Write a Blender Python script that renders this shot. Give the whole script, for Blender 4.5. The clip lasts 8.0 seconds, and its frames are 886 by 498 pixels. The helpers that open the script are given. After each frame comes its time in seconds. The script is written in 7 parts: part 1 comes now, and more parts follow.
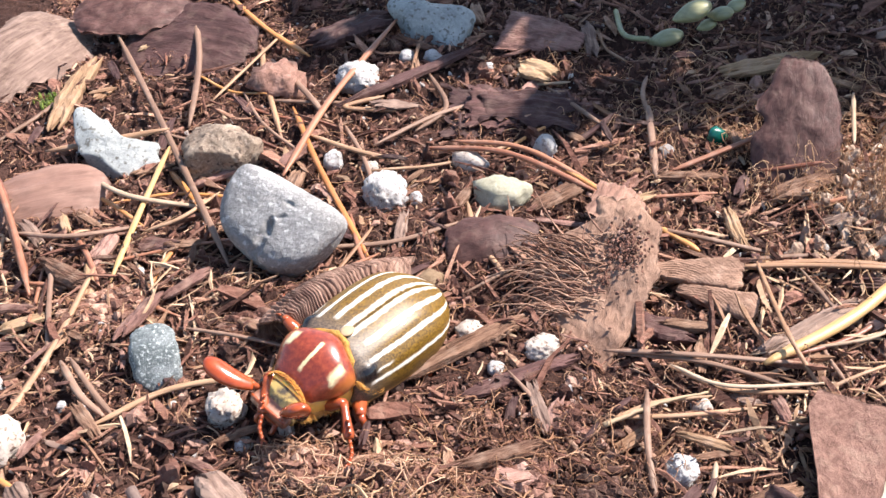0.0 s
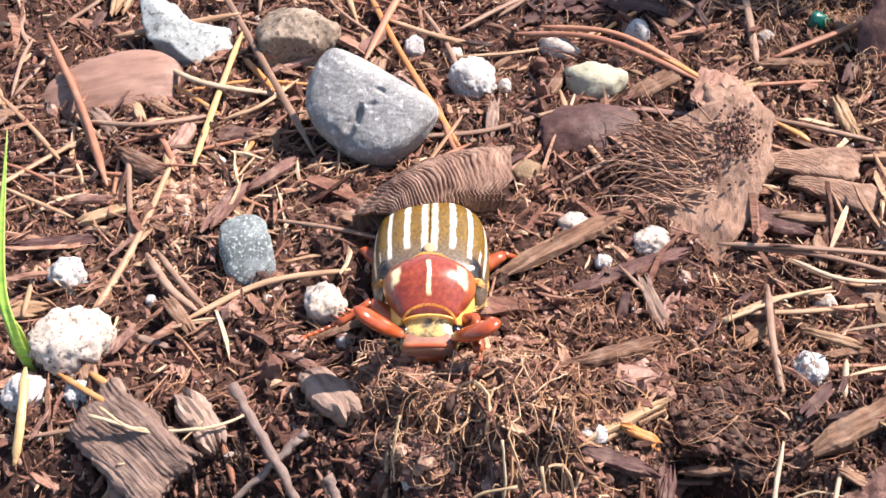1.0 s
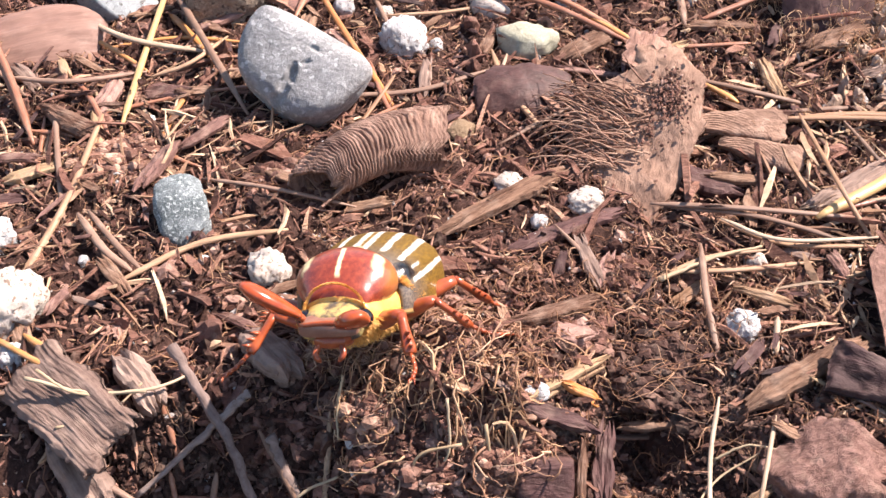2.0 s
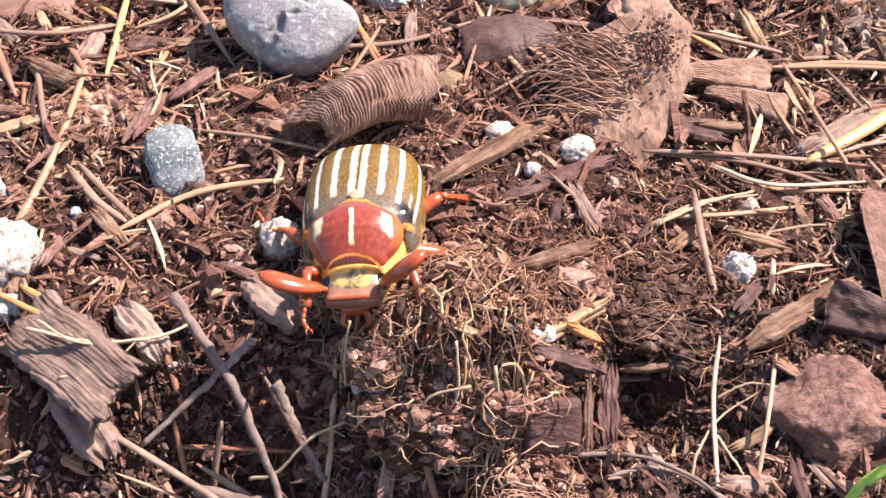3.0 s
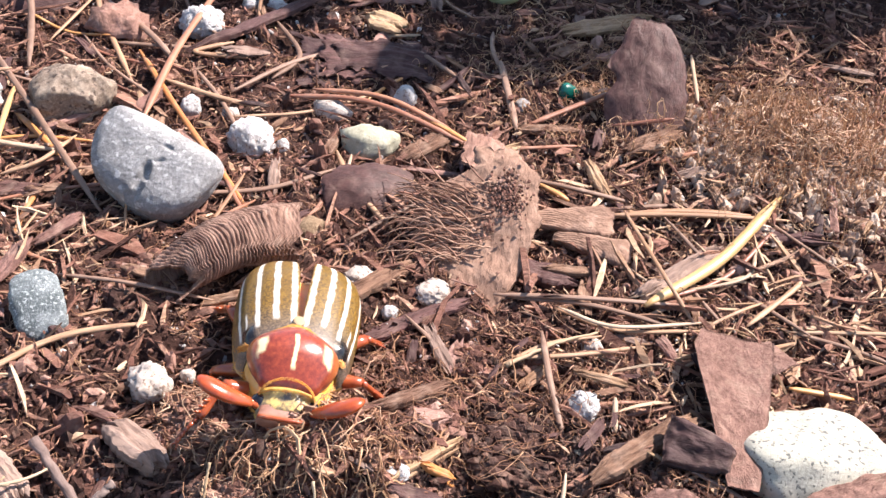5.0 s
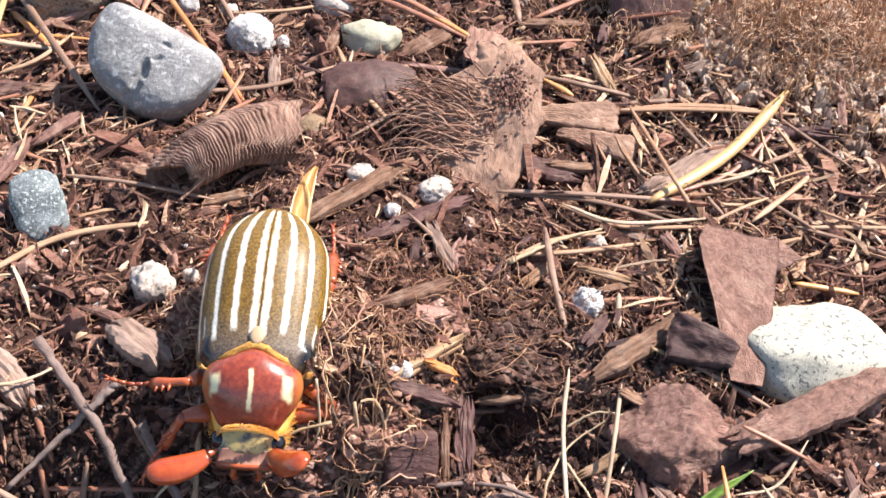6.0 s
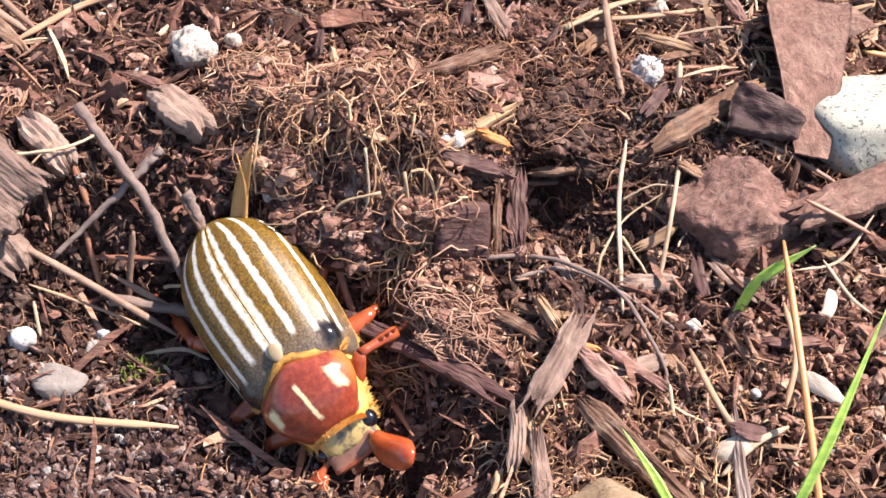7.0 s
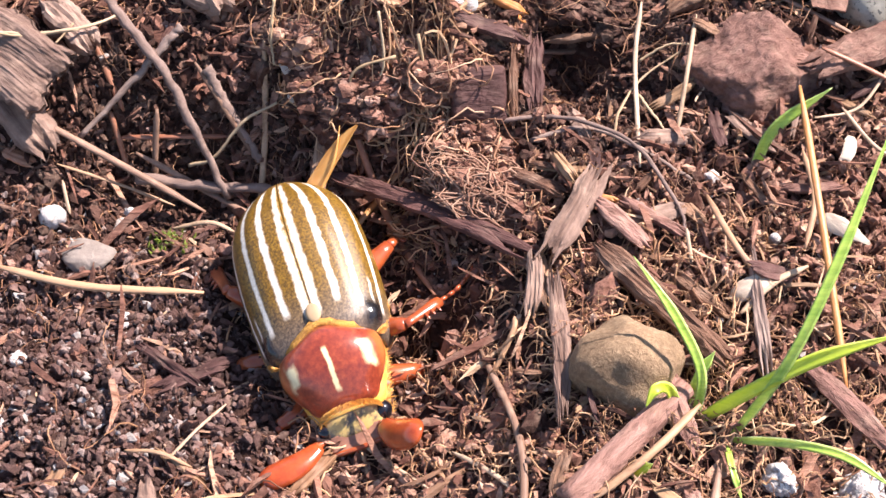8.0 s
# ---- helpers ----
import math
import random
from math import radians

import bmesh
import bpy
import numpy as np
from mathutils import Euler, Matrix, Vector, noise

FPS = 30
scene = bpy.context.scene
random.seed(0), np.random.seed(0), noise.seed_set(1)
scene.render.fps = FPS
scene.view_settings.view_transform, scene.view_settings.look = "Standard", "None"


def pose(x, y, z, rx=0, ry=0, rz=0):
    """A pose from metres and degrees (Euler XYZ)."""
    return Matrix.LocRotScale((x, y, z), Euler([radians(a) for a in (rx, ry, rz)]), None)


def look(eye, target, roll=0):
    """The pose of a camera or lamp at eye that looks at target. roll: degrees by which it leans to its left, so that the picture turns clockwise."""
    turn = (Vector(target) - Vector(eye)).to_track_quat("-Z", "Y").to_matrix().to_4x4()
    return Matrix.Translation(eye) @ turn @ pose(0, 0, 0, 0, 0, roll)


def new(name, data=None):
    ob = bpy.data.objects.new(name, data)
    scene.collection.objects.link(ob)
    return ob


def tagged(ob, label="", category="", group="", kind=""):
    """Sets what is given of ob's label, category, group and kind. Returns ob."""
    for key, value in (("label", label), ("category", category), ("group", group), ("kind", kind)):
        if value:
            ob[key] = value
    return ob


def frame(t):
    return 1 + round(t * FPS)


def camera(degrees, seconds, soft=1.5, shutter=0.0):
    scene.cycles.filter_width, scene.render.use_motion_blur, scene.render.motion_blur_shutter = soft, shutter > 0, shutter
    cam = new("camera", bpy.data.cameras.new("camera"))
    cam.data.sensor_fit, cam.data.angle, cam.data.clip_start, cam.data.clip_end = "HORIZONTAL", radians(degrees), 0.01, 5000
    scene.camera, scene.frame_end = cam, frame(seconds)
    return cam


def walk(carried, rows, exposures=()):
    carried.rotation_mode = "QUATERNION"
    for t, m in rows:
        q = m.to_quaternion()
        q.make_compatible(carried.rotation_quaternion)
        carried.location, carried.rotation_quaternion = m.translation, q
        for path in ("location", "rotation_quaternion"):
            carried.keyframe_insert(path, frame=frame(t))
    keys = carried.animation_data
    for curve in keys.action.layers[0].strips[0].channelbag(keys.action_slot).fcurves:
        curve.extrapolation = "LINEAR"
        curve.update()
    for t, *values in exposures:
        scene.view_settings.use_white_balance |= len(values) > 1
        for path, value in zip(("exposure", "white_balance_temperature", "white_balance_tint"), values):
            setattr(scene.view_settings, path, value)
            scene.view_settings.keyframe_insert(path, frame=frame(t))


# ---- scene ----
cam = camera(38.00, 8.0, soft=1.5, shutter=0.1)
walk(cam, [
    (0, look((0.01419, -0.09634, 0.11115), (-0.00518, 0.02308, 0.02248), -4.86)),
    (0.5, look((0.00851, -0.09547, 0.11179), (-0.01095, 0.02189, 0.02043), -4.70)),
    (0.8, look((0.00310, -0.09340, 0.10800), (-0.01738, 0.02295, 0.01557), -5.01)),
    (1, look((0.00131, -0.09271, 0.10589), (-0.01875, 0.01961, 0.00851), -5.26)),
    (1.3, look((0.00130, -0.09340, 0.10640), (-0.01599, 0.01693, 0.00626), -3.87)),
    (1.5, look((0.00120, -0.09374, 0.10691), (-0.01054, 0.01638, 0.00574), -2.53)),
    (1.7, look((-0.00013, -0.09322, 0.10721), (-0.01050, 0.01708, 0.00609), -2.08)),
    (2.8, look((-0.00931, -0.09454, 0.10380), (-0.01100, 0.01371, -0.00002), 0.30)),
    (3, look((-0.01029, -0.09593, 0.10481), (-0.01121, 0.01220, 0.00085), 0.56)),
    (3.5, look((-0.00995, -0.09880, 0.10553), (-0.00764, 0.00852, 0.00075), 1.58)),
    (3.8, look((-0.00890, -0.09870, 0.10710), (-0.00019, 0.01122, 0.00541), 3.16)),
    (4, look((-0.00851, -0.09868, 0.10836), (0.00069, 0.01148, 0.00696), 4.11)),
    (4.2, look((-0.00850, -0.09890, 0.10940), (0.00221, 0.01222, 0.00921), 4.61)),
    (4.5, look((-0.00848, -0.09969, 0.11038), (0.00383, 0.01674, 0.01660), 4.99)),
    (4.7, look((-0.00866, -0.09991, 0.11076), (0.00455, 0.01779, 0.01872), 5.18)),
    (5.8, look((-0.00794, -0.09958, 0.11035), (0.00551, 0.01371, 0.01296), 4.76)),
    (6, look((-0.00772, -0.09927, 0.10974), (0.00488, 0.01084, 0.00867), 4.54)),
    (6.5, look((-0.00790, -0.09915, 0.10871), (0.00286, 0.00249, -0.00108), 4.55)),
    (6.8, look((-0.00850, -0.09740, 0.10730), (0.00153, -0.00228, -0.00825), 4.54)),
    (7, look((-0.00869, -0.09645, 0.10548), (-0.00071, -0.00522, -0.01331), 3.81)),
    (7.5, look((-0.00571, -0.10373, 0.09923), (-0.00393, -0.00688, -0.01530), 0.08)),
    (7.7, look((-0.00480, -0.10630, 0.09810), (-0.00229, -0.00993, -0.01682), -0.80)),
    (7.9, look((-0.00440, -0.10780, 0.09780), (-0.00407, -0.01684, -0.02147), -1.40)),
    (8, look((-0.00423, -0.10841, 0.09773), (-0.00370, -0.01723, -0.02138), -1.66)),
], exposures=[(0, 1.24, 6250, 8), (1.5, 1.31, 6450, 11), (3, 1.39, 6500, 15), (3.5, 1.44, 6450, 16), (4.2, 1.46, 6450, 16), (4.7, 1.38, 6350, 13), (6, 1.3, 6250, 7), (7, 1.33, 6400, 11), (8, 1.37, 6600, 16)])

MM = 0.001


# ---- light ----
world = bpy.data.worlds.new("sky")
scene.world = world
world.use_nodes = True
wn = world.node_tree
sky = wn.nodes.new("ShaderNodeTexSky")
sky.sky_type = "NISHITA"
sky.sun_disc = False
SUN_FROM = Vector((0.66, 0.34, 0.92)).normalized()
sky.sun_elevation = math.asin(SUN_FROM.z)
sky.sun_rotation = math.atan2(SUN_FROM.x, SUN_FROM.y)
wn.links.new(sky.outputs[0], wn.nodes["Background"].inputs[0])
wn.nodes["Background"].inputs[1].default_value = 0.092
sun_data = bpy.data.lights.new("sun", "SUN")
sun_data.energy = 5.0
sun_data.angle = radians(0.6)
sun_data.color = (1.0, 0.885, 0.815)
sun = new("sun", sun_data)
sun.matrix_world = look(SUN_FROM, (0, 0, 0))


# ---- materials ----
def nodes_of(name):
    m = bpy.data.materials.new(name)
    m.use_nodes = True
    t = m.node_tree
    return m, t, t.nodes["Principled BSDF"]


def ramp(t, fac, stops):
    r = t.nodes.new("ShaderNodeValToRGB")
    e = r.color_ramp.elements
    while len(e) < len(stops):
        e.new(0.5)
    for k, (p, c) in enumerate(stops):
        e[k].position = p
        e[k].color = (*c, 1)
    t.links.new(fac, r.inputs[0])
    return r.outputs[0]


def noise_node(t, vec, scale, detail=4.0, rough=0.6, distort=0.0):
    n = t.nodes.new("ShaderNodeTexNoise")
    n.inputs["Scale"].default_value = scale
    n.inputs["Detail"].default_value = detail
    n.inputs["Roughness"].default_value = rough
    n.inputs["Distortion"].default_value = distort
    if vec is not None:
        t.links.new(vec, n.inputs["Vector"])
    return n.outputs["Fac"]


def mixc(t, fac, a, b, how="MIX"):
    n = t.nodes.new("ShaderNodeMix")
    n.data_type = "RGBA"
    n.blend_type = how
    for k, v in ((0, fac), (6, a), (7, b)):
        if isinstance(v, (int, float)):
            n.inputs[k].default_value = v
        elif isinstance(v, tuple):
            n.inputs[k].default_value = (*v, 1)
        else:
            t.links.new(v, n.inputs[k])
    return n.outputs[2]


def mathn(t, op, a, b=0.0):
    n = t.nodes.new("ShaderNodeMath")
    n.operation = op
    for k, v in ((0, a), (1, b)):
        if isinstance(v, (int, float)):
            n.inputs[k].default_value = v
        else:
            t.links.new(v, n.inputs[k])
    return n.outputs[0]


def bump(t, p, height, strength, dist):
    b = t.nodes.new("ShaderNodeBump")
    b.inputs["Strength"].default_value = strength
    b.inputs["Distance"].default_value = dist
    t.links.new(height, b.inputs["Height"])
    t.links.new(b.outputs[0], p.inputs["Normal"])


def coords(t, stretch=(1, 1, 1), kind="Object"):
    c = t.nodes.new("ShaderNodeTexCoord")
    m = t.nodes.new("ShaderNodeMapping")
    m.inputs["Scale"].default_value = stretch
    t.links.new(c.outputs[kind], m.inputs["Vector"])
    return m.outputs[0]


def island(t):
    return t.nodes.new("ShaderNodeNewGeometry").outputs["Random Per Island"]


def per_object(t):
    return t.nodes.new("ShaderNodeObjectInfo").outputs["Random"]


def soil_material(name, dark, mid, light, scale=900):
    m, t, p = nodes_of(name)
    v = coords(t)
    big = noise_node(t, v, scale * 0.12, 5, 0.65)
    fine = noise_node(t, v, scale * 1.6, 6, 0.75)
    c1 = ramp(t, big, [(0.3, dark), (0.55, mid), (0.75, light)])
    c2 = ramp(t, fine, [(0.3, dark), (0.5, mid), (0.72, light)])
    t.links.new(mixc(t, 0.55, c1, c2), p.inputs["Base Color"])
    p.inputs["Roughness"].default_value = 0.95
    p.inputs["Specular IOR Level"].default_value = 0.2
    bump(t, p, fine, 0.9, 0.0006)
    return m


def grain_material(name, stops, stretch=(60, 900, 900), random_by="object", rough=0.75, relief=0.0003, speck=0.35, spec=0.3, dust=0.3):
    """Fibrous plant matter: long grain along local x, a tone of its own for each piece."""
    m, t, p = nodes_of(name)
    v = coords(t, stretch)
    g = noise_node(t, v, 1.0, 6, 0.7, 0.4)
    rnd = per_object(t) if random_by == "object" else island(t)
    base = ramp(t, rnd, stops)
    v2 = coords(t)
    blot = noise_node(t, v2, 420, 4, 0.6)
    dark = mixc(t, min(1.0, speck * 1.35), base, (0.3, 0.24, 0.22), "MULTIPLY")
    c = mixc(t, ramp(t, g, [(0.36, (0, 0, 0)), (0.62, (1, 1, 1))]), dark, base)
    pale = mixc(t, dust, c, (0.5, 0.36, 0.27), "MIX")
    c = mixc(t, ramp(t, blot, [(0.52, (0, 0, 0)), (0.75, (1, 1, 1))]), c, pale)
    t.links.new(c, p.inputs["Base Color"])
    p.inputs["Roughness"].default_value = rough
    p.inputs["Specular IOR Level"].default_value = spec
    bump(t, p, g, 0.8, relief)
    return m


def stone_material(name, a, b, c, scale=500, speck=None, rough=0.7, relief=0.0002, spec=0.35):
    m, t, p = nodes_of(name)
    v = coords(t)
    big = noise_node(t, v, scale * 0.35, 5, 0.6)
    fine = noise_node(t, v, scale * 4, 5, 0.75)
    col = ramp(t, big, [(0.3, a), (0.5, b), (0.72, c)])
    col2 = ramp(t, fine, [(0.28, a), (0.5, b), (0.7, c)])
    col = mixc(t, 0.5, col, col2)
    if speck:
        sp = noise_node(t, v, scale * 2.6, 2, 0.5)
        col = mixc(t, ramp(t, sp, [(0.58, (0, 0, 0)), (0.66, (1, 1, 1))]), col, speck)
    t.links.new(col, p.inputs["Base Color"])
    p.inputs["Roughness"].default_value = rough
    p.inputs["Specular IOR Level"].default_value = spec
    bump(t, p, fine, 0.7, relief)
    return m


M = {}
M["soil"] = soil_material("dark garden soil", (0.018, 0.0088, 0.0068), (0.058, 0.029, 0.022), (0.17, 0.09, 0.068))
M["crumb"] = grain_material("soil crumbs", [(0.0, (0.042, 0.02, 0.0155)), (0.4, (0.155, 0.071, 0.051)), (0.8, (0.32, 0.163, 0.12)), (1.0, (0.501, 0.323, 0.254))], (700, 700, 700), "island", 0.95, 0.0007, 0.5)
M["litter"] = grain_material("wood litter", [(0.0, (0.08, 0.037, 0.027)), (0.3, (0.195, 0.09, 0.064)), (0.7, (0.335, 0.17, 0.118)), (0.92, (0.46, 0.258, 0.174)), (1.0, (0.62, 0.41, 0.275))], (160, 1300, 1300), "island", 0.9, 0.0006, 0.6)
M["fibre"] = grain_material("root fibres", [(0.0, (0.119, 0.0516, 0.0309)), (0.4, (0.247, 0.116, 0.0646)), (0.8, (0.383, 0.208, 0.112)), (1.0, (0.479, 0.295, 0.191))], (60, 300, 300), "island", 0.7, 0.0001, 0.2)
M["paleroot"] = grain_material("pale rootlets", [(0.0, (0.383, 0.272, 0.158)), (1.0, (0.527, 0.416, 0.274))], (60, 300, 300), "object", 0.6, 0.0001, 0.2)
M["palefibre"] = grain_material("bleached root fibres", [(0.0, (0.3, 0.155, 0.082)), (0.5, (0.47, 0.275, 0.15)), (1.0, (0.64, 0.42, 0.25))], (60, 300, 300), "island", 0.7, 0.0001, 0.2)
M["strawroot"] = grain_material("straw-coloured rootlets", [(0.0, (0.2, 0.094, 0.053)), (0.5, (0.38, 0.205, 0.12)), (1.0, (0.6, 0.405, 0.265))], (60, 300, 300), "island", 0.6, 0.0001, 0.2)
M["tancrumb"] = grain_material("tan root-bound soil", [(0.0, (0.15, 0.069, 0.05)), (0.6, (0.34, 0.18, 0.128)), (1.0, (0.6, 0.39, 0.28))], (700, 700, 700), "island", 0.95, 0.0006, 0.5)
M["palecrumb"] = grain_material("pale root-bound soil", [(0.0, (0.24, 0.15, 0.11)), (0.5, (0.48, 0.35, 0.26)), (1.0, (0.7, 0.56, 0.44))], (700, 700, 700), "island", 0.95, 0.0006, 0.45)
M["gravel"] = grain_material("pinkish grey gravel", [(0.0, (0.05, 0.029, 0.025)), (0.5, (0.135, 0.075, 0.064)), (0.85, (0.215, 0.135, 0.118)), (1.0, (0.341, 0.276, 0.253))], (900, 900, 900), "island", 0.9, 0.0006, 0.4)
M["tornfibre"] = grain_material("torn bark fibres", [(0.0, (0.2, 0.1, 0.07)), (0.5, (0.32, 0.18, 0.12)), (1.0, (0.46, 0.29, 0.2))], (60, 300, 300), "island", 0.7, 0.0001, 0.3)
# dark red-brown soil; strewn in the hollows it also paints their shade
M["darkcrumb"] = grain_material("dark soil, also for hollow shade", [(0.0, (0.035, 0.016, 0.012)), (0.5, (0.085, 0.042, 0.031)), (0.9, (0.15, 0.08, 0.06)), (1.0, (0.25, 0.15, 0.11))], (700, 700, 700), "island", 0.9, 0.0007, 0.5)
M["bleached"] = grain_material("bleached dry leaf", [(0.0, (0.6, 0.5, 0.39)), (1.0, (0.7, 0.6, 0.48))], (60, 700, 700), "object", 0.6, 0.0002, 0.3)
M["palelitter"] = grain_material("bleached straw litter", [(0.0, (0.247, 0.132, 0.08)), (0.5, (0.437, 0.273, 0.16)), (1.0, (0.627, 0.458, 0.304))], (60, 1100, 1100), "island", 0.75, 0.0002)
M["grit"] = stone_material("mineral grit", (0.16, 0.14, 0.13), (0.32, 0.29, 0.27), (0.6, 0.57, 0.54), 900)
M["bark"] = grain_material("pine bark", [(0.0, (0.183, 0.095, 0.0763)), (0.5, (0.293, 0.161, 0.13)), (1.0, (0.41, 0.238, 0.19))], (260, 900, 900), "object", 0.85, 0.0008, 0.65)
M["darkbark"] = grain_material("dark bark", [(0.0, (0.052, 0.026, 0.025)), (1.0, (0.125, 0.06, 0.053))], (120, 700, 700), "object", 0.7, 0.0006, 0.6, 0.3, 0.14)
M["scale"] = grain_material("cone scale", [(0.0, (0.218, 0.11, 0.0797)), (0.5, (0.284, 0.152, 0.108)), (1.0, (0.36, 0.202, 0.147))], (110, 1300, 1300), "object", 0.65, 0.0005, 0.65, 0.35)
M["smoothscale"] = grain_material("smooth pinkish cone scale", [(0.0, (0.277, 0.156, 0.115)), (1.0, (0.311, 0.18, 0.135))], (60, 700, 700), "object", 0.6, 0.0002, 0.35, 0.4, 0.12)
M["brownscale"] = grain_material("brown cone scale", [(0.0, (0.085, 0.038, 0.032)), (1.0, (0.125, 0.06, 0.05))], (420, 700, 700), "object", 0.6, 0.0003, 0.6, 0.35, 0.14)
M["curl"] = grain_material("ridged rolled bark", [(0.0, (0.31, 0.185, 0.135)), (1.0, (0.37, 0.225, 0.165))], (1500, 200, 200), "object", 0.7, 0.0006, 0.7, 0.3, 0.45)
M["blockbark"] = grain_material("pitted purple-brown bark", [(0.0, (0.24, 0.132, 0.106)), (1.0, (0.28, 0.156, 0.124))], (500, 800, 800), "object", 0.85, 0.0014, 0.6)
M["greywood"] = grain_material("weathered wood", [(0.0, (0.22, 0.145, 0.115)), (1.0, (0.34, 0.24, 0.19))], (60, 900, 900), "object", 0.85, 0.0005, 0.6)
M["tanwood"] = grain_material("split wood", [(0.0, (0.256, 0.141, 0.077)), (0.5, (0.336, 0.207, 0.119)), (1.0, (0.44, 0.296, 0.168))], (60, 1000, 1000), "object", 0.8, 0.0004, 0.5)
M["chip"] = grain_material("bark chip", [(0.0, (0.17, 0.09, 0.06)), (0.5, (0.28, 0.162, 0.104)), (1.0, (0.4, 0.248, 0.16))], (130, 1100, 1100), "object", 0.9, 0.0009, 0.75)
M["tornscale"] = grain_material("torn tan scale", [(0.0, (0.31, 0.182, 0.124)), (1.0, (0.37, 0.225, 0.155))], (420, 900, 900), "object", 0.75, 0.0005, 0.45)
M["sheet"] = grain_material("sandy pink-brown bark", [(0.0, (0.25, 0.138, 0.105)), (1.0, (0.33, 0.19, 0.145))], (700, 900, 900), "object", 0.8, 0.0009, 0.5)
M["needle_red"] = grain_material("red-brown needle", [(0.0, (0.26, 0.1, 0.06)), (1.0, (0.4, 0.18, 0.1))], (40, 1500, 1500), "object", 0.45, 0.00008, 0.35, 0.5)
M["needle_orange"] = grain_material("orange needle", [(0.0, (0.5, 0.2, 0.06)), (1.0, (0.6, 0.3, 0.1))], (40, 1500, 1500), "object", 0.45, 0.00008, 0.3, 0.5)
M["needle_yellow"] = grain_material("straw needle", [(0.0, (0.56, 0.34, 0.13)), (1.0, (0.62, 0.42, 0.19))], (40, 1500, 1500), "object", 0.45, 0.00008, 0.35, 0.5)
M["needle_tan"] = grain_material("tan needle", [(0.0, (0.36, 0.2, 0.11)), (1.0, (0.5, 0.32, 0.19))], (60, 1500, 1500), "object", 0.55, 0.0001, 0.45, 0.4)
M["needle_pale"] = grain_material("bleached straw", [(0.0, (0.44, 0.31, 0.2)), (1.0, (0.56, 0.43, 0.3))], (60, 1500, 1500), "object", 0.55, 0.0001, 0.45, 0.4)
M["needle_brown"] = grain_material("brown needle", [(0.0, (0.2, 0.115, 0.075)), (1.0, (0.32, 0.2, 0.14))], (40, 1200, 1200), "object", 0.6, 0.0001, 0.4, 0.4)
M["twig"] = grain_material("grey-brown twig", [(0.0, (0.2, 0.14, 0.12)), (1.0, (0.34, 0.26, 0.22))], (100, 800, 800), "object", 0.8, 0.0002, 0.5)
M["greystone"] = stone_material("grey pebble", (0.13, 0.125, 0.12), (0.27, 0.262, 0.255), (0.47, 0.46, 0.45), 420, (0.46, 0.45, 0.44), 0.75, 0.0004)
M["tanstone"] = stone_material("tan pebble", (0.11, 0.075, 0.052), (0.27, 0.2, 0.145), (0.58, 0.49, 0.39), 380, (0.09, 0.06, 0.045), 0.65, 0.0005)
M["bluestone"] = stone_material("blue-green speckled granite", (0.0382, 0.051, 0.0527), (0.136, 0.157, 0.157), (0.527, 0.561, 0.552), 900, (0.493, 0.527, 0.51), 0.65, 0.0003)
M["slate"] = stone_material("blue-grey slate", (0.189, 0.2, 0.194), (0.338, 0.354, 0.342), (0.567, 0.581, 0.556), 420, (0.162, 0.155, 0.134), 0.6, 0.0003, 0.4)
M["greenstone"] = stone_material("greenish pebble", (0.24, 0.22, 0.15), (0.4, 0.375, 0.27), (0.56, 0.53, 0.42), 420, None, 0.75, 0.0003)
M["whitestone"] = stone_material("cream granite", (0.307, 0.289, 0.234), (0.453, 0.427, 0.344), (0.556, 0.527, 0.441), 700, (0.146, 0.144, 0.131), 0.75, 0.00025)
M["gravelstone"] = stone_material("grey-brown stone", (0.14, 0.115, 0.1), (0.24, 0.205, 0.18), (0.34, 0.3, 0.265), 420, None, 0.8, 0.0003)
M["bluebit"] = stone_material("blue painted fragment", (0.05, 0.09, 0.15), (0.09, 0.15, 0.23), (0.18, 0.25, 0.33), 500, None, 0.5, 0.0001)
M["drabstone"] = stone_material("drab olive pebble", (0.112, 0.071, 0.0405), (0.255, 0.17, 0.101), (0.465, 0.341, 0.209), 620, None, 0.85, 0.0005)
M["perlite"] = stone_material("white perlite", (0.46, 0.42, 0.39), (0.7, 0.67, 0.65), (0.82, 0.8, 0.78), 700, (0.36, 0.3, 0.26), 0.9, 0.0015)
M["dirtyperlite"] = stone_material("soiled perlite", (0.34, 0.276, 0.227), (0.55, 0.469, 0.403), (0.74, 0.653, 0.571), 700, (0.25, 0.175, 0.134), 0.85, 0.0005)


def blade_material(name, a, b):
    m, t, p = nodes_of(name)
    v = coords(t, (30, 1800, 1800))
    g = noise_node(t, v, 1.0, 4, 0.6)
    t.links.new(ramp(t, g, [(0.3, a), (0.7, b)]), p.inputs["Base Color"])
    p.inputs["Roughness"].default_value = 0.4
    p.inputs["Transmission Weight"].default_value = 0.0
    p.inputs["Subsurface Weight"].default_value = 0.25
    p.inputs["Subsurface Radius"].default_value = (0.0008, 0.001, 0.0004)
    p.inputs["Subsurface Scale"].default_value = 1.0
    bump(t, p, g, 0.5, 0.0001)
    return m


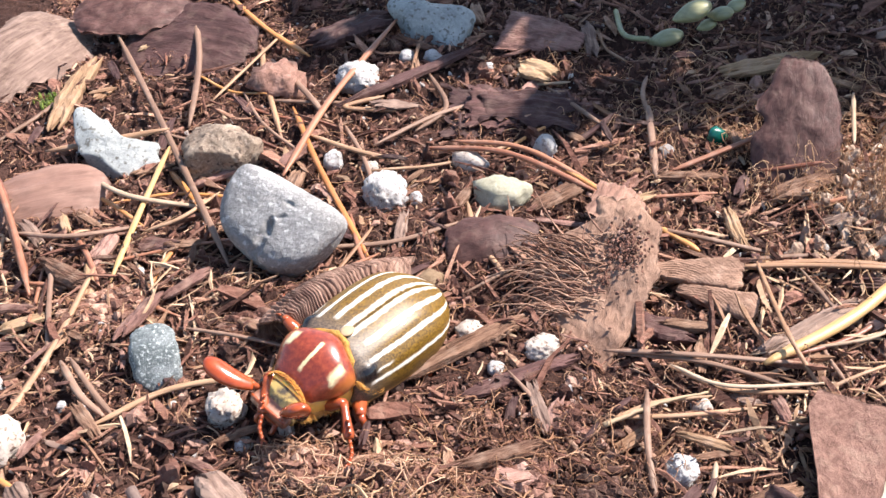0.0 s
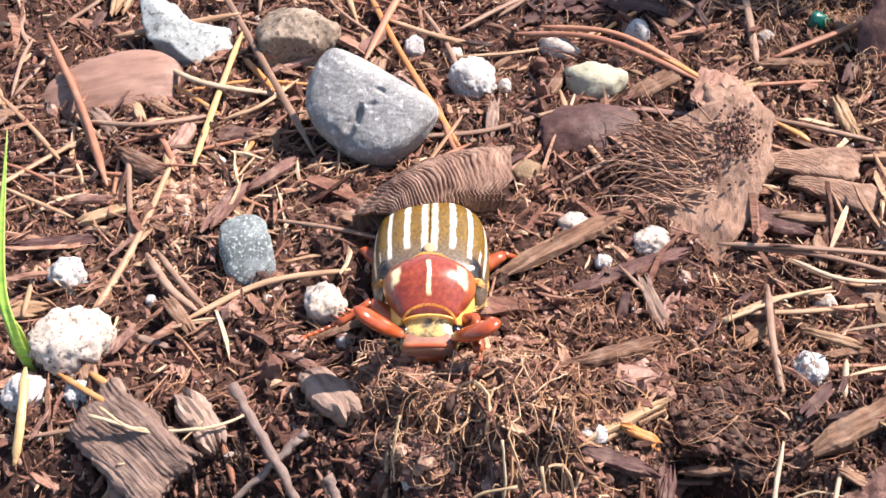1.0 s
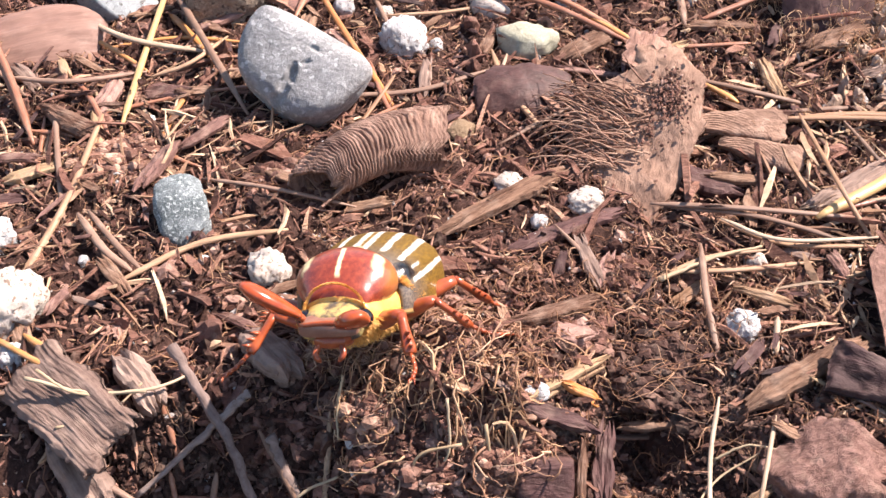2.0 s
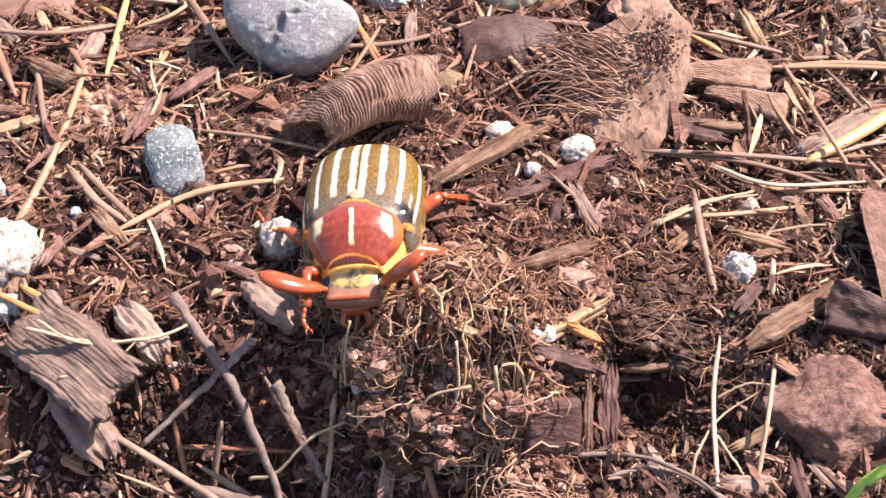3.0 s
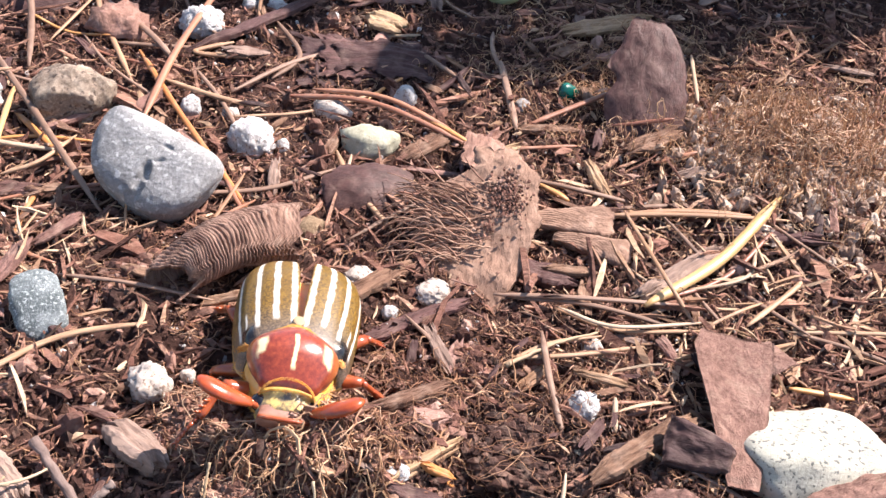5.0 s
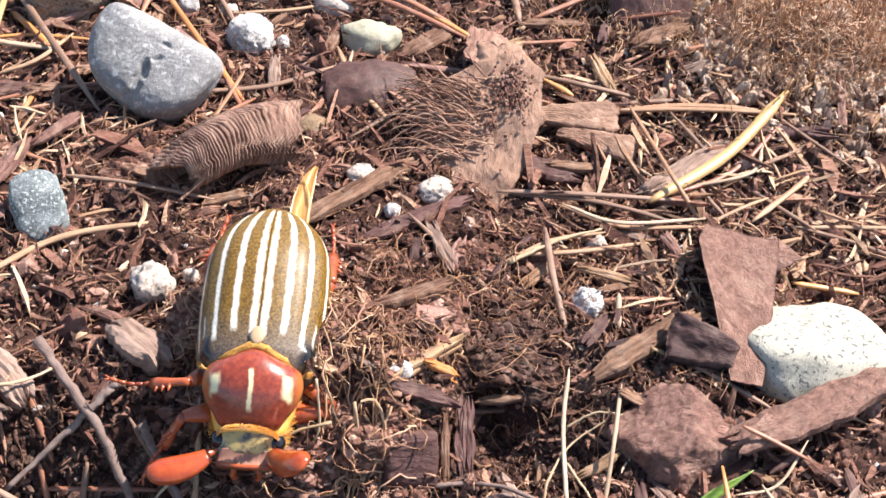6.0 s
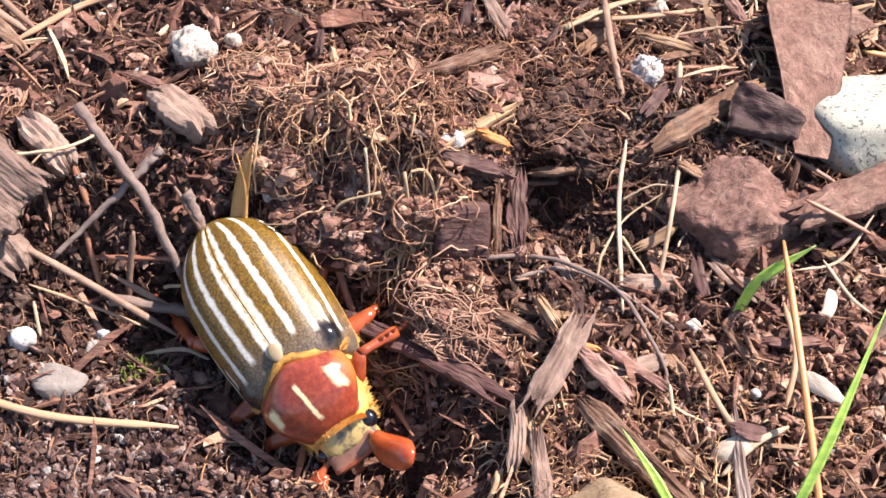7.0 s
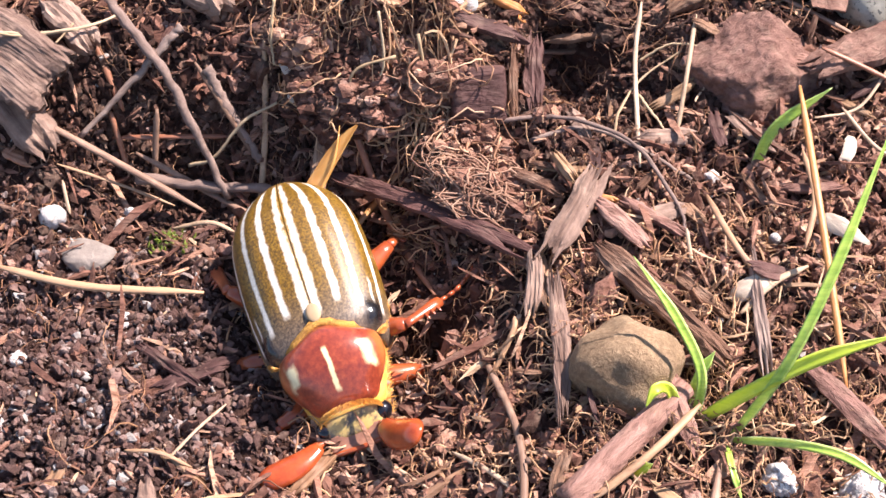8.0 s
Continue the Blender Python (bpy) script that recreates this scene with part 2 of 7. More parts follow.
M["grass"] = blade_material("fresh grass", (0.22, 0.42, 0.05), (0.42, 0.62, 0.1))
M["brightgrass"] = blade_material("yellow-green grass", (0.4, 0.58, 0.03), (0.56, 0.7, 0.06))
M["sedum"] = blade_material("pale succulent leaf", (0.24, 0.24, 0.13), (0.36, 0.35, 0.2))
M["bead"] = blade_material("green resin bead", (0.005, 0.07, 0.055), (0.01, 0.11, 0.085))
M["bead"].node_tree.nodes["Principled BSDF"].inputs["Roughness"].default_value = 0.25
M["moss"] = blade_material("moss", (0.1, 0.15, 0.03), (0.2, 0.25, 0.05))


# ---- shapes ----
def link_mesh(name, verts, faces, mat, parent=None, smooth=True, label="", uvs=None):
    """Links a mesh in millimetres; the vertices of children are in their parent's space."""
    me = bpy.data.meshes.new(name)
    me.from_pydata([(x * MM, y * MM, z * MM) for x, y, z in verts], [], faces)
    me.materials.append(mat)
    if smooth:
        me.polygons.foreach_set("use_smooth", [True] * len(me.polygons))
    if uvs is not None:
        layer = me.uv_layers.new(name="UVMap")
        for loop in me.loops:
            layer.data[loop.index].uv = uvs[loop.vertex_index]
    me.update()
    ob = new(name, me)
    if parent:
        ob.parent = parent
    if label:
        ob["label"] = label
    return ob


def spline(points, n):
    """Points on a smooth curve through the given ones."""
    p = [Vector(q) for q in points]
    if len(p) == 2:
        return [p[0].lerp(p[1], k / (n - 1)) for k in range(n)]
    p = [p[0] * 2 - p[1]] + p + [p[-1] * 2 - p[-2]]
    out = []
    segs = len(p) - 3
    for k in range(n):
        s = k / (n - 1) * segs
        i = min(int(s), segs - 1)
        u = s - i
        a, b, c, d = p[i : i + 4]
        out.append(0.5 * ((2 * b) + (c - a) * u + (2 * a - 5 * b + 4 * c - d) * u * u + (3 * b - a - 3 * c + d) * u ** 3))
    return out


def tube(points, radii, n=6, flat=1.0, rough=0.0, up=(0, 0, 1), seed=0):
    """Verts and faces of a closed tube; flat squashes it along up."""
    rng = random.Random(seed)
    verts, faces = [], []
    up = Vector(up)
    for k, q in enumerate(points):
        a, b = points[max(k - 1, 0)], points[min(k + 1, len(points) - 1)]
        d = (Vector(b) - Vector(a)).normalized()
        side = d.cross(up)
        side = side.normalized() if side.length > 1e-6 else Vector((1, 0, 0))
        top = side.cross(d).normalized()
        for j in range(n):
            w = 2 * math.pi * j / n
            r = radii[k] * (1 + rough * rng.uniform(-1, 1))
            verts.append(tuple(Vector(q) + side * (r * math.cos(w)) + top * (r * flat * math.sin(w))))
    for k in range(len(points) - 1):
        for j in range(n):
            a, b = k * n + j, k * n + (j + 1) % n
            faces.append((a, b, b + n, a + n))
    faces.append(tuple(range(n - 1, -1, -1)))
    faces.append(tuple(range((len(points) - 1) * n, len(points) * n)))
    return verts, faces


def local_tube(name, points, radii, mat, n=6, flat=1.0, rough=0.0, seed=0, up=(0, 0, 1)):
    """A tube object whose origin lies at its first point and whose x runs to its last."""
    a, b = Vector(points[0]), Vector(points[-1])
    yaw = math.atan2(b.y - a.y, b.x - a.x)
    inv = Matrix.Rotation(-yaw, 3, "Z")
    pts = [inv @ (Vector(q) - a) for q in points]
    v, f = tube(pts, radii, n, flat, rough, up, seed)
    ob = link_mesh(name, v, f, mat)
    ob.location = a * MM
    ob.rotation_euler = (0, 0, yaw)
    return ob


def ico(sub):
    bm = bmesh.new()
    bmesh.ops.create_icosphere(bm, subdivisions=sub, radius=1.0)
    v = [tuple(q.co) for q in bm.verts]
    f = [tuple(q.index for q in g.verts) for g in bm.faces]
    bm.free()
    return v, f


ICO = {k: ico(k) for k in (1, 2, 3, 4, 5, 6)}


def smoothstep(a, b, v):
    v = min(max((v - a) / (b - a), 0.0), 1.0)
    return v * v * (3 - 2 * v)


def hill(x, y, cx, cy, rx, ry, h):
    return h * math.exp(-(((x - cx) / rx) ** 2) - ((y - cy) / ry) ** 2)


def lie(x, y):
    """Height of the ground's broad shape, in millimetres."""
    z = -(3.5 + 9.0 * smoothstep(12, -12, x)) * smoothstep(-2, -22, y)
    z += hill(x, y, -6, -3, 11, 8, 7.0)
    z += hill(x, y, -33, -12, 11, 7, -10.0)
    z += hill(x, y, -16, -26, 10, 8, -2.0)
    z += hill(x, y, -6, -36, 5, 4, -5.0)
    z += hill(x, y, 12, -8, 9, 8, -6.6)
    z += hill(x, y, 10, -3, 6, 5, -5.8)
    z += hill(x, y, 64, 62, 16, 15, 4.5)
    z += hill(x, y, -38, 32, 22, 22, 1.5)
    return z


def ground(x, y):
    """The soil's surface with its lumps."""
    fade = max(0.0, 1 - max(abs(x) - 120, abs(y - 20) - 130, 0) / 60)
    q = Vector((x, y, 0))
    lump = noise.fractal(q * 0.11, 1.0, 2.1, 3) * 1.3 + noise.fractal(q * 0.5 + Vector((7, 3, 1)), 0.8, 2.0, 3) * 0.8
    lump += 0.55 - 1.3 * abs(noise.noise(q * 0.33 + Vector((1, 9, 4)))) + 0.3 - 0.7 * abs(noise.noise(q * 0.9 + Vector((5, 2, 8))))
    heap = math.exp(-(((x + 8) / 22) ** 2) - ((y + 9) / 16) ** 2)
    if heap > 0.02:
        lump += heap * (noise.fractal(q * 0.24 + Vector((3, 8, 2)), 0.9, 2.0, 3) * 2.2 + abs(noise.noise(q * 0.5)) * 1.2)
    return lie(x, y) * fade + lump



# ---- kinds of things ----
def rock(name, at, size, mat, label, category, turn=(0, 0, 0), outline=(), lumps=0.12, seed=1, sub=3, edge=11.0, faces=12):
    """A stone; outline: radii at even steps of angle round its plan, as shares of its size."""
    rng = random.Random(seed)
    off = Vector((rng.uniform(-50, 50), rng.uniform(-50, 50), rng.uniform(-50, 50)))
    planes = []
    for k in range(faces):
        z = 1 - 2 * (k + 0.5) / faces
        a = 2.39996 * k + rng.uniform(-0.35, 0.35)
        planes.append((Vector((math.sqrt(1 - z * z) * math.cos(a), math.sqrt(1 - z * z) * math.sin(a), z)), rng.uniform(0.72, 0.98)))
    verts = []
    for q in ICO[sub][0]:
        d = Vector(q)
        r = sum((max(d.dot(n), 0.0) / c) ** edge for n, c in planes) ** (-1 / edge)
        p = d * r
        if outline:
            a = (math.atan2(d.y, d.x) / (2 * math.pi)) % 1.0 * len(outline)
            i = int(a) % len(outline)
            u = a - int(a)
            u = u * u * (3 - 2 * u)
            k = outline[i] * (1 - u) + outline[(i + 1) % len(outline)] * u
            p.x *= k
            p.y *= k
        w = 1 + lumps * noise.fractal(d * 1.6 + off, 1.0, 2.0, 4) + lumps * 0.35 * noise.fractal(d * 6 + off, 1.0, 2.0, 3)
        verts.append((p.x * w * size[0], p.y * w * size[1], p.z * w * size[2]))
    ob = link_mesh(name, verts, ICO[sub][1], mat)
    ob.matrix_basis = pose(at[0] * MM, at[1] * MM, at[2] * MM, *turn)
    return tagged(ob, label, category)


def cobble(at, sides, high, mat, label, turn, seed, flat=3.4, pits=(), lumps=0.03, round_by=9.0):
    """A water-worn stone with a broad face; sides: (angle, distance) of its straight edges in plan."""
    rng = random.Random(seed)
    off = Vector((rng.uniform(-50, 50), rng.uniform(-50, 50), rng.uniform(-50, 50)))
    edges = [(math.cos(radians(a)), math.sin(radians(a)), d) for a, d in sides]
    verts = []
    for q in ICO[6][0]:
        d = Vector(q)
        rho = math.hypot(d.x, d.y)
        k = (rho ** flat + abs(d.z) ** flat) ** (-1 / flat)
        c, n = (d.x / rho, d.y / rho) if rho > 1e-6 else (1.0, 0.0)
        out = sum(max(c * ex + n * ey, 0.0) ** round_by / w ** round_by for ex, ey, w in edges) ** (-1 / round_by)
        w = 1 + lumps * noise.fractal(d * 1.7 + off, 1.0, 2.0, 4)
        x, y, z = c * rho * k * out * w, n * rho * k * out * w, d.z * k * high * w
        if z > 0:
            z += 0.05 * noise.fractal(Vector((x, y, 0)) * 0.9 + off, 0.7, 2.1, 4) - 0.1 * max(0.0, noise.noise(Vector((x, y, 3)) * 2.2 + off) - 0.25)
            for ax, ay, bx, by, wide, deep in pits:
                u = min(max(((x - ax) * (bx - ax) + (y - ay) * (by - ay)) / max((bx - ax) ** 2 + (by - ay) ** 2, 1e-6), 0), 1)
                away = math.hypot(x - ax - u * (bx - ax), y - ay - u * (by - ay)) + 0.5 * wide * noise.noise(Vector((x, y, 8)) * 1.1 + off)
                z -= deep * smoothstep(wide, wide * 0.3, away)
        verts.append((x, y, z))
    ob = link_mesh("pebble", verts, ICO[6][1], mat)
    ob.matrix_basis = pose(at[0] * MM, at[1] * MM, at[2] * MM, *turn)
    return tagged(ob, label, "stone")


def perlite(at, size, seed, label="white porous perlite granule lying in the soil", mat="perlite", sub=3):
    """A popped, bubbly granule."""
    rng = random.Random(seed)
    off = Vector((rng.uniform(-50, 50), rng.uniform(-50, 50), rng.uniform(-50, 50)))
    verts = []
    for q in ICO[sub][0]:
        d = Vector(q)
        w = 1 + 0.3 * noise.noise(d * 1.3 + off) + 0.16 * abs(noise.noise(d * 3.1 + off)) - 0.26 * max(0, noise.noise(d * 4.2 + off)) + 0.13 * noise.noise(d * 7 + off) + 0.09 * noise.noise(d * 15 + off)
        verts.append((d.x * w * size[0], d.y * w * size[1], d.z * w * size[2]))
    ob = link_mesh("perlite_granule", verts, ICO[sub][1], M[mat])
    z = max(at[2], ground(at[0], at[1]) + 0.25 * size[2])
    ob.matrix_basis = pose(at[0] * MM, at[1] * MM, z * MM, 0, 0, rng.uniform(0, 360))
    return tagged(ob, label, "perlite", "perlite granules")


NEEDLE_WORDS = {
    "needle_red": "dry red-brown pine needle lying on the litter",
    "needle_orange": "dry orange pine needle lying on the litter",
    "needle_yellow": "dry straw-yellow pine needle lying on the litter",
    "needle_tan": "dry tan pine needle lying on the litter",
    "needle_pale": "bleached pale straw stalk lying on the litter",
    "needle_brown": "dull brown pine needle lying on the litter",
}


def needle(kind, r, *points, flat=0.7, seed=None, taper=0.25):
    """A fallen needle through the given points; r: half its width."""
    seed = seed if seed is not None else int(abs(points[0][0] * 31 + points[0][1] * 17)) % 999
    rng = random.Random(seed)
    points = [(x, y, max(z, ground(x, y) + r + 0.5)) for x, y, z in points]
    pts = spline(points, 16 if len(points) == 2 else 22)
    length = (pts[0] - pts[-1]).length
    sway = rng.uniform(-0.012, 0.012) * length
    side = (pts[-1] - pts[0]).cross(Vector((0, 0, 1))).normalized()
    n = len(pts)
    pts = [p + side * sway * math.sin(math.pi * k / (n - 1)) for k, p in enumerate(pts)]
    radii = [r * (taper + (1 - taper) * min(1, 6 * k / n + 0.2, 6 * (n - 1 - k) / n + 0.15)) * rng.uniform(0.93, 1.07) for k in range(n)]
    ob = local_tube("pine_needle" if kind != "needle_pale" else "straw_stalk", pts, radii, M[kind], 8, flat, 0.03, seed)
    return tagged(ob, NEEDLE_WORDS[kind], "needle" if kind != "needle_pale" else "straw", "fallen needles and stalks")


def twig(name, r, *points, label, mat="twig", rough=0.14, seed=5, tip=0.6):
    rng = random.Random(seed)
    n = 26
    pts = spline([(x, y, max(z, ground(x, y) + r + 0.8)) for x, y, z in points], n)
    for k in range(1, n - 1):
        pts[k] = pts[k] + Vector((rng.uniform(-1, 1), rng.uniform(-1, 1), rng.uniform(-1, 1))) * r * 0.22
    radii = [r * (1 + (tip - 1) * k / (n - 1)) * rng.uniform(0.86, 1.14) for k in range(n)]
    ob = local_tube(name, pts, radii, M[mat], 8, 0.85, rough, seed)
    return tagged(ob, label, "twig")


def splinter(a, b, w, h, kind, label, seed=3, name="wood_chip", ragged=1.0, nu=30, nv=11):
    """A split piece of wood or bark from a to b, w wide and h thick, with frayed ends and ridged faces."""
    rng = random.Random(seed)
    a, b = Vector(a), Vector(b)
    a.z, b.z = max(a.z, ground(a.x, a.y) + 0.5 * h), max(b.z, ground(b.x, b.y) + 0.5 * h)
    L = (b - a).length
    off = Vector((rng.uniform(-99, 99), rng.uniform(-99, 99), 0))
    verts, faces = [], []
    ends = [[rng.uniform(-0.15, 0.1) * L * ragged for _ in range(nv)] for _ in range(2)]
    bend = rng.uniform(-0.04, 0.04) * L
    for face in (1, -1):
        for i in range(nu):
            u = i / (nu - 1)
            for j in range(nv):
                v = j / (nv - 1) - 0.5
                x = u * L - (1 - u) ** 4 * ends[0][j] + u ** 4 * ends[1][j]
                wide = w * (1 - 0.35 * abs(2 * u - 1) ** 3) * (1 + 0.3 * noise.noise(Vector((x * 0.35, 0, 3)) + off) + 0.12 * noise.noise(Vector((x * 1.5, v * 2, 3)) + off))
                y = v * wide + bend * math.sin(math.pi * u)
                edge = 1 - (2 * abs(v)) ** 4 * 0.55
                rid = 0.55 * noise.noise(Vector((x * 0.14, y * 2.6, face * 5)) + off) + 0.3 * noise.noise(Vector((x * 0.6, y * 5, face)) + off) + 0.3 * noise.noise(Vector((x * 0.5, y * 0.6, face)) + off)
                taper = min(1, 5 * u + 0.25, 5 * (1 - u) + 0.25)
                z = face * h * 0.5 * edge * taper * (1 + rid * min(1.0, 1.2 / h)) + 0.1 * h * noise.noise(Vector((x * 0.2, 0, 9)) + off)
                verts.append((x, y, z))
    half = nu * nv
    for i in range(nu - 1):
        for j in range(nv - 1):
            k = i * nv + j
            faces.append((k, k + nv, k + nv + 1, k + 1))
            faces.append((half + k, half + k + 1, half + k + nv + 1, half + k + nv))
    for i in range(nu - 1):
        for j in (0, nv - 1):
            k = i * nv + j
            q = (k, half + k, half + k + nv, k + nv)
            faces.append(q if j == nv - 1 else q[::-1])
    for j in range(nv - 1):
        for i in (0, nu - 1):
            k = i * nv + j
            q = (k, k + 1, half + k + 1, half + k)
            faces.append(q if i == nu - 1 else q[::-1])
    ob = link_mesh(name, verts, faces, M[kind], smooth=False)
    d = (b - a).normalized()
    yaw, pitch = math.atan2(d.y, d.x), math.asin(d.z)
    ob.matrix_basis = Matrix.Translation(a * MM) @ Matrix.Rotation(yaw, 4, "Z") @ Matrix.Rotation(-pitch, 4, "Y") @ Matrix.Rotation(rng.uniform(-0.3, 0.3), 4, "X")
    return tagged(ob, label, "wood chip" if name == "wood_chip" else "bark")


def slab(name, at, length, width, thick, kind, label, turn=(0, 0, 0), outline=None, curl=0.0, cup=0.0, ridges=0.0, ridge_step=0.9, seed=1, category="bark", ragged=0.06, nu=40, nv=30, ring=False, rough=0.45):
    """A flake of bark or a cone scale. outline(u): its half-width's share and shift at u along x; curl: bend across, in radians; cup: bend along."""
    rng = random.Random(seed)
    off = Vector((rng.uniform(-99, 99), rng.uniform(-99, 99), 0))
    verts, faces = [], []
    for face in (0, 1):
        for i in range(nu):
            u = i / (nu - 1)
            lo, hi = outline(u) if outline else (-1, 1)
            for j in range(nv):
                v = j / (nv - 1)
                s = lo + (hi - lo) * v
                x = (u - 0.5) * length
                y = s * width / 2
                rag = ragged * (noise.noise(Vector((x * 0.4, y * 0.4, 1)) + off) + 0.5 * noise.noise(Vector((x * 1.6, y * 1.6, 1)) + off))
                x += rag * length * (1 if u > 0.5 else -1) * abs(2 * u - 1) ** 6
                y += rag * width * (abs(2 * v - 1) ** 6) * (1 if v > 0.5 else -1)
                h = rough * thick * noise.fractal(Vector((x * 0.16, y * 0.2, face)) + off, 0.9, 2.0, 4)
                if ridges and face == 0:
                    if ring:
                        line = math.hypot(x + length * 0.2, y + width * 1.3)
                    else:
                        line = y + 1.6 * noise.noise(Vector((x * 0.12, y * 0.1, 2)) + off)
                    if ring:
                        saw = (line / ridge_step + 0.5 * noise.noise(Vector((x * 0.3, y * 0.3, 4)) + off)) % 1.0
                        h += ridges * (abs(2 * saw - 1) ** 0.7 - 0.5) * (0.6 + 0.8 * noise.noise(Vector((x * 0.15, y * 0.15, 8)) + off))
                    else:
                        along = x
                        vein = noise.noise(Vector((line / ridge_step * 0.8, along * 0.07, 4)) + off)
                        fine = noise.noise(Vector((line / ridge_step * 2.1, along * 0.1, 6)) + off)
                        h += ridges * ((0.5 - abs(vein) * 1.9) + 0.5 * fine)
                edge = 1 - 0.75 * max(abs(2 * u - 1) ** 10, abs(2 * v - 1) ** 10)
                z = (h + thick / 2 * edge) if face == 0 else (-thick / 2 * edge + h * 0.3)
                if curl:
                    R = width / curl
                    w = y / R
                    y, z = (R + z) * math.sin(w), (R + z) * math.cos(w) - R
                if cup:
                    R = length / cup
                    w = x / R
                    x, z = (R + z) * math.sin(w), (R + z) * math.cos(w) - R
                verts.append((x, y, z))
    half = nu * nv
    for i in range(nu - 1):
        for j in range(nv - 1):
            k = i * nv + j
            faces.append((k, k + nv, k + nv + 1, k + 1))
            faces.append((half + k, half + k + 1, half + k + nv + 1, half + k + nv))
    for i in range(nu - 1):
        for j in (0, nv - 1):
            k = i * nv + j
            q = (k, half + k, half + k + nv, k + nv)
            faces.append(q if j == nv - 1 else q[::-1])
    for j in range(nv - 1):
        for i in (0, nu - 1):
            k = i * nv + j
            q = (k, k + 1, half + k + 1, half + k)
            faces.append(q if i == nu - 1 else q[::-1])
    ob = link_mesh(name, verts, faces, M[kind])
    ob.matrix_basis = pose(at[0] * MM, at[1] * MM, at[2] * MM, *turn)
    return tagged(ob, label, category)


def fray(parent, count, spread, mat, seed, start=(0, 0, 0), length=(8, 14), aim=0.0, r=0.14, lift=1.2, bend=0.0):
    """Loose fibres torn from a flake, in its own space."""
    rng = random.Random(seed)
    heap = Heap()
    for _ in range(count):
        p = Vector((start[0] + rng.uniform(-1, 1) * spread[0], start[1] + rng.uniform(-1, 1) * spread[1], start[2] + rng.uniform(0.0, 0.6)))
        a = radians(aim) + rng.gauss(0, 0.22)
        L = rng.uniform(*length)
        turn = bend + rng.gauss(0.0, 0.05)
        up = rng.uniform(-0.4, 1.0) * lift
        pts = []
        for k in range(8):
            u = k / 7
            pts.append(p + Vector((0, 0, up * math.sin(math.pi * u * 0.8))))
            a += turn + rng.gauss(0, 0.13)
            p = p + Vector((math.cos(a), math.sin(a), 0)) * L / 7
        heap.add(*tube(pts, [r * rng.uniform(0.7, 1.3) * (1 - 0.6 * k / 8) for k in range(8)], 4))
    ob = link_mesh("torn_fibre", np.concatenate(heap.v).tolist(), heap.f, M[mat], parent)
    return tagged(ob, kind="stuff")


def dirt(parent, count, spread, start, mat, seed, r=(0.15, 0.6)):
    """Soil crumbs lying on a thing, in its own space."""
    rng = random.Random(seed)
    heap = Heap()
    base = np.array(ICO[1][0])
    for _ in range(count):
        size = r[0] + (r[1] - r[0]) * rng.random() ** 2
        jag = 1 + np.array([rng.uniform(-0.4, 0.4) for _ in range(12)])
        at = np.array([start[0] + rng.gauss(0, 0.5) * spread[0], start[1] + rng.gauss(0, 0.5) * spread[1], start[2] + rng.random() * 0.5])
        heap.add(base * jag[:, None] * size * np.array([rng.uniform(0.8, 1.5), rng.uniform(0.7, 1.1), 0.7]) + at, ICO[1][1])
    ob = link_mesh("soil_speck", np.concatenate(heap.v).tolist(), heap.f, M[mat], parent, smooth=False)
    return tagged(ob, kind="stuff")


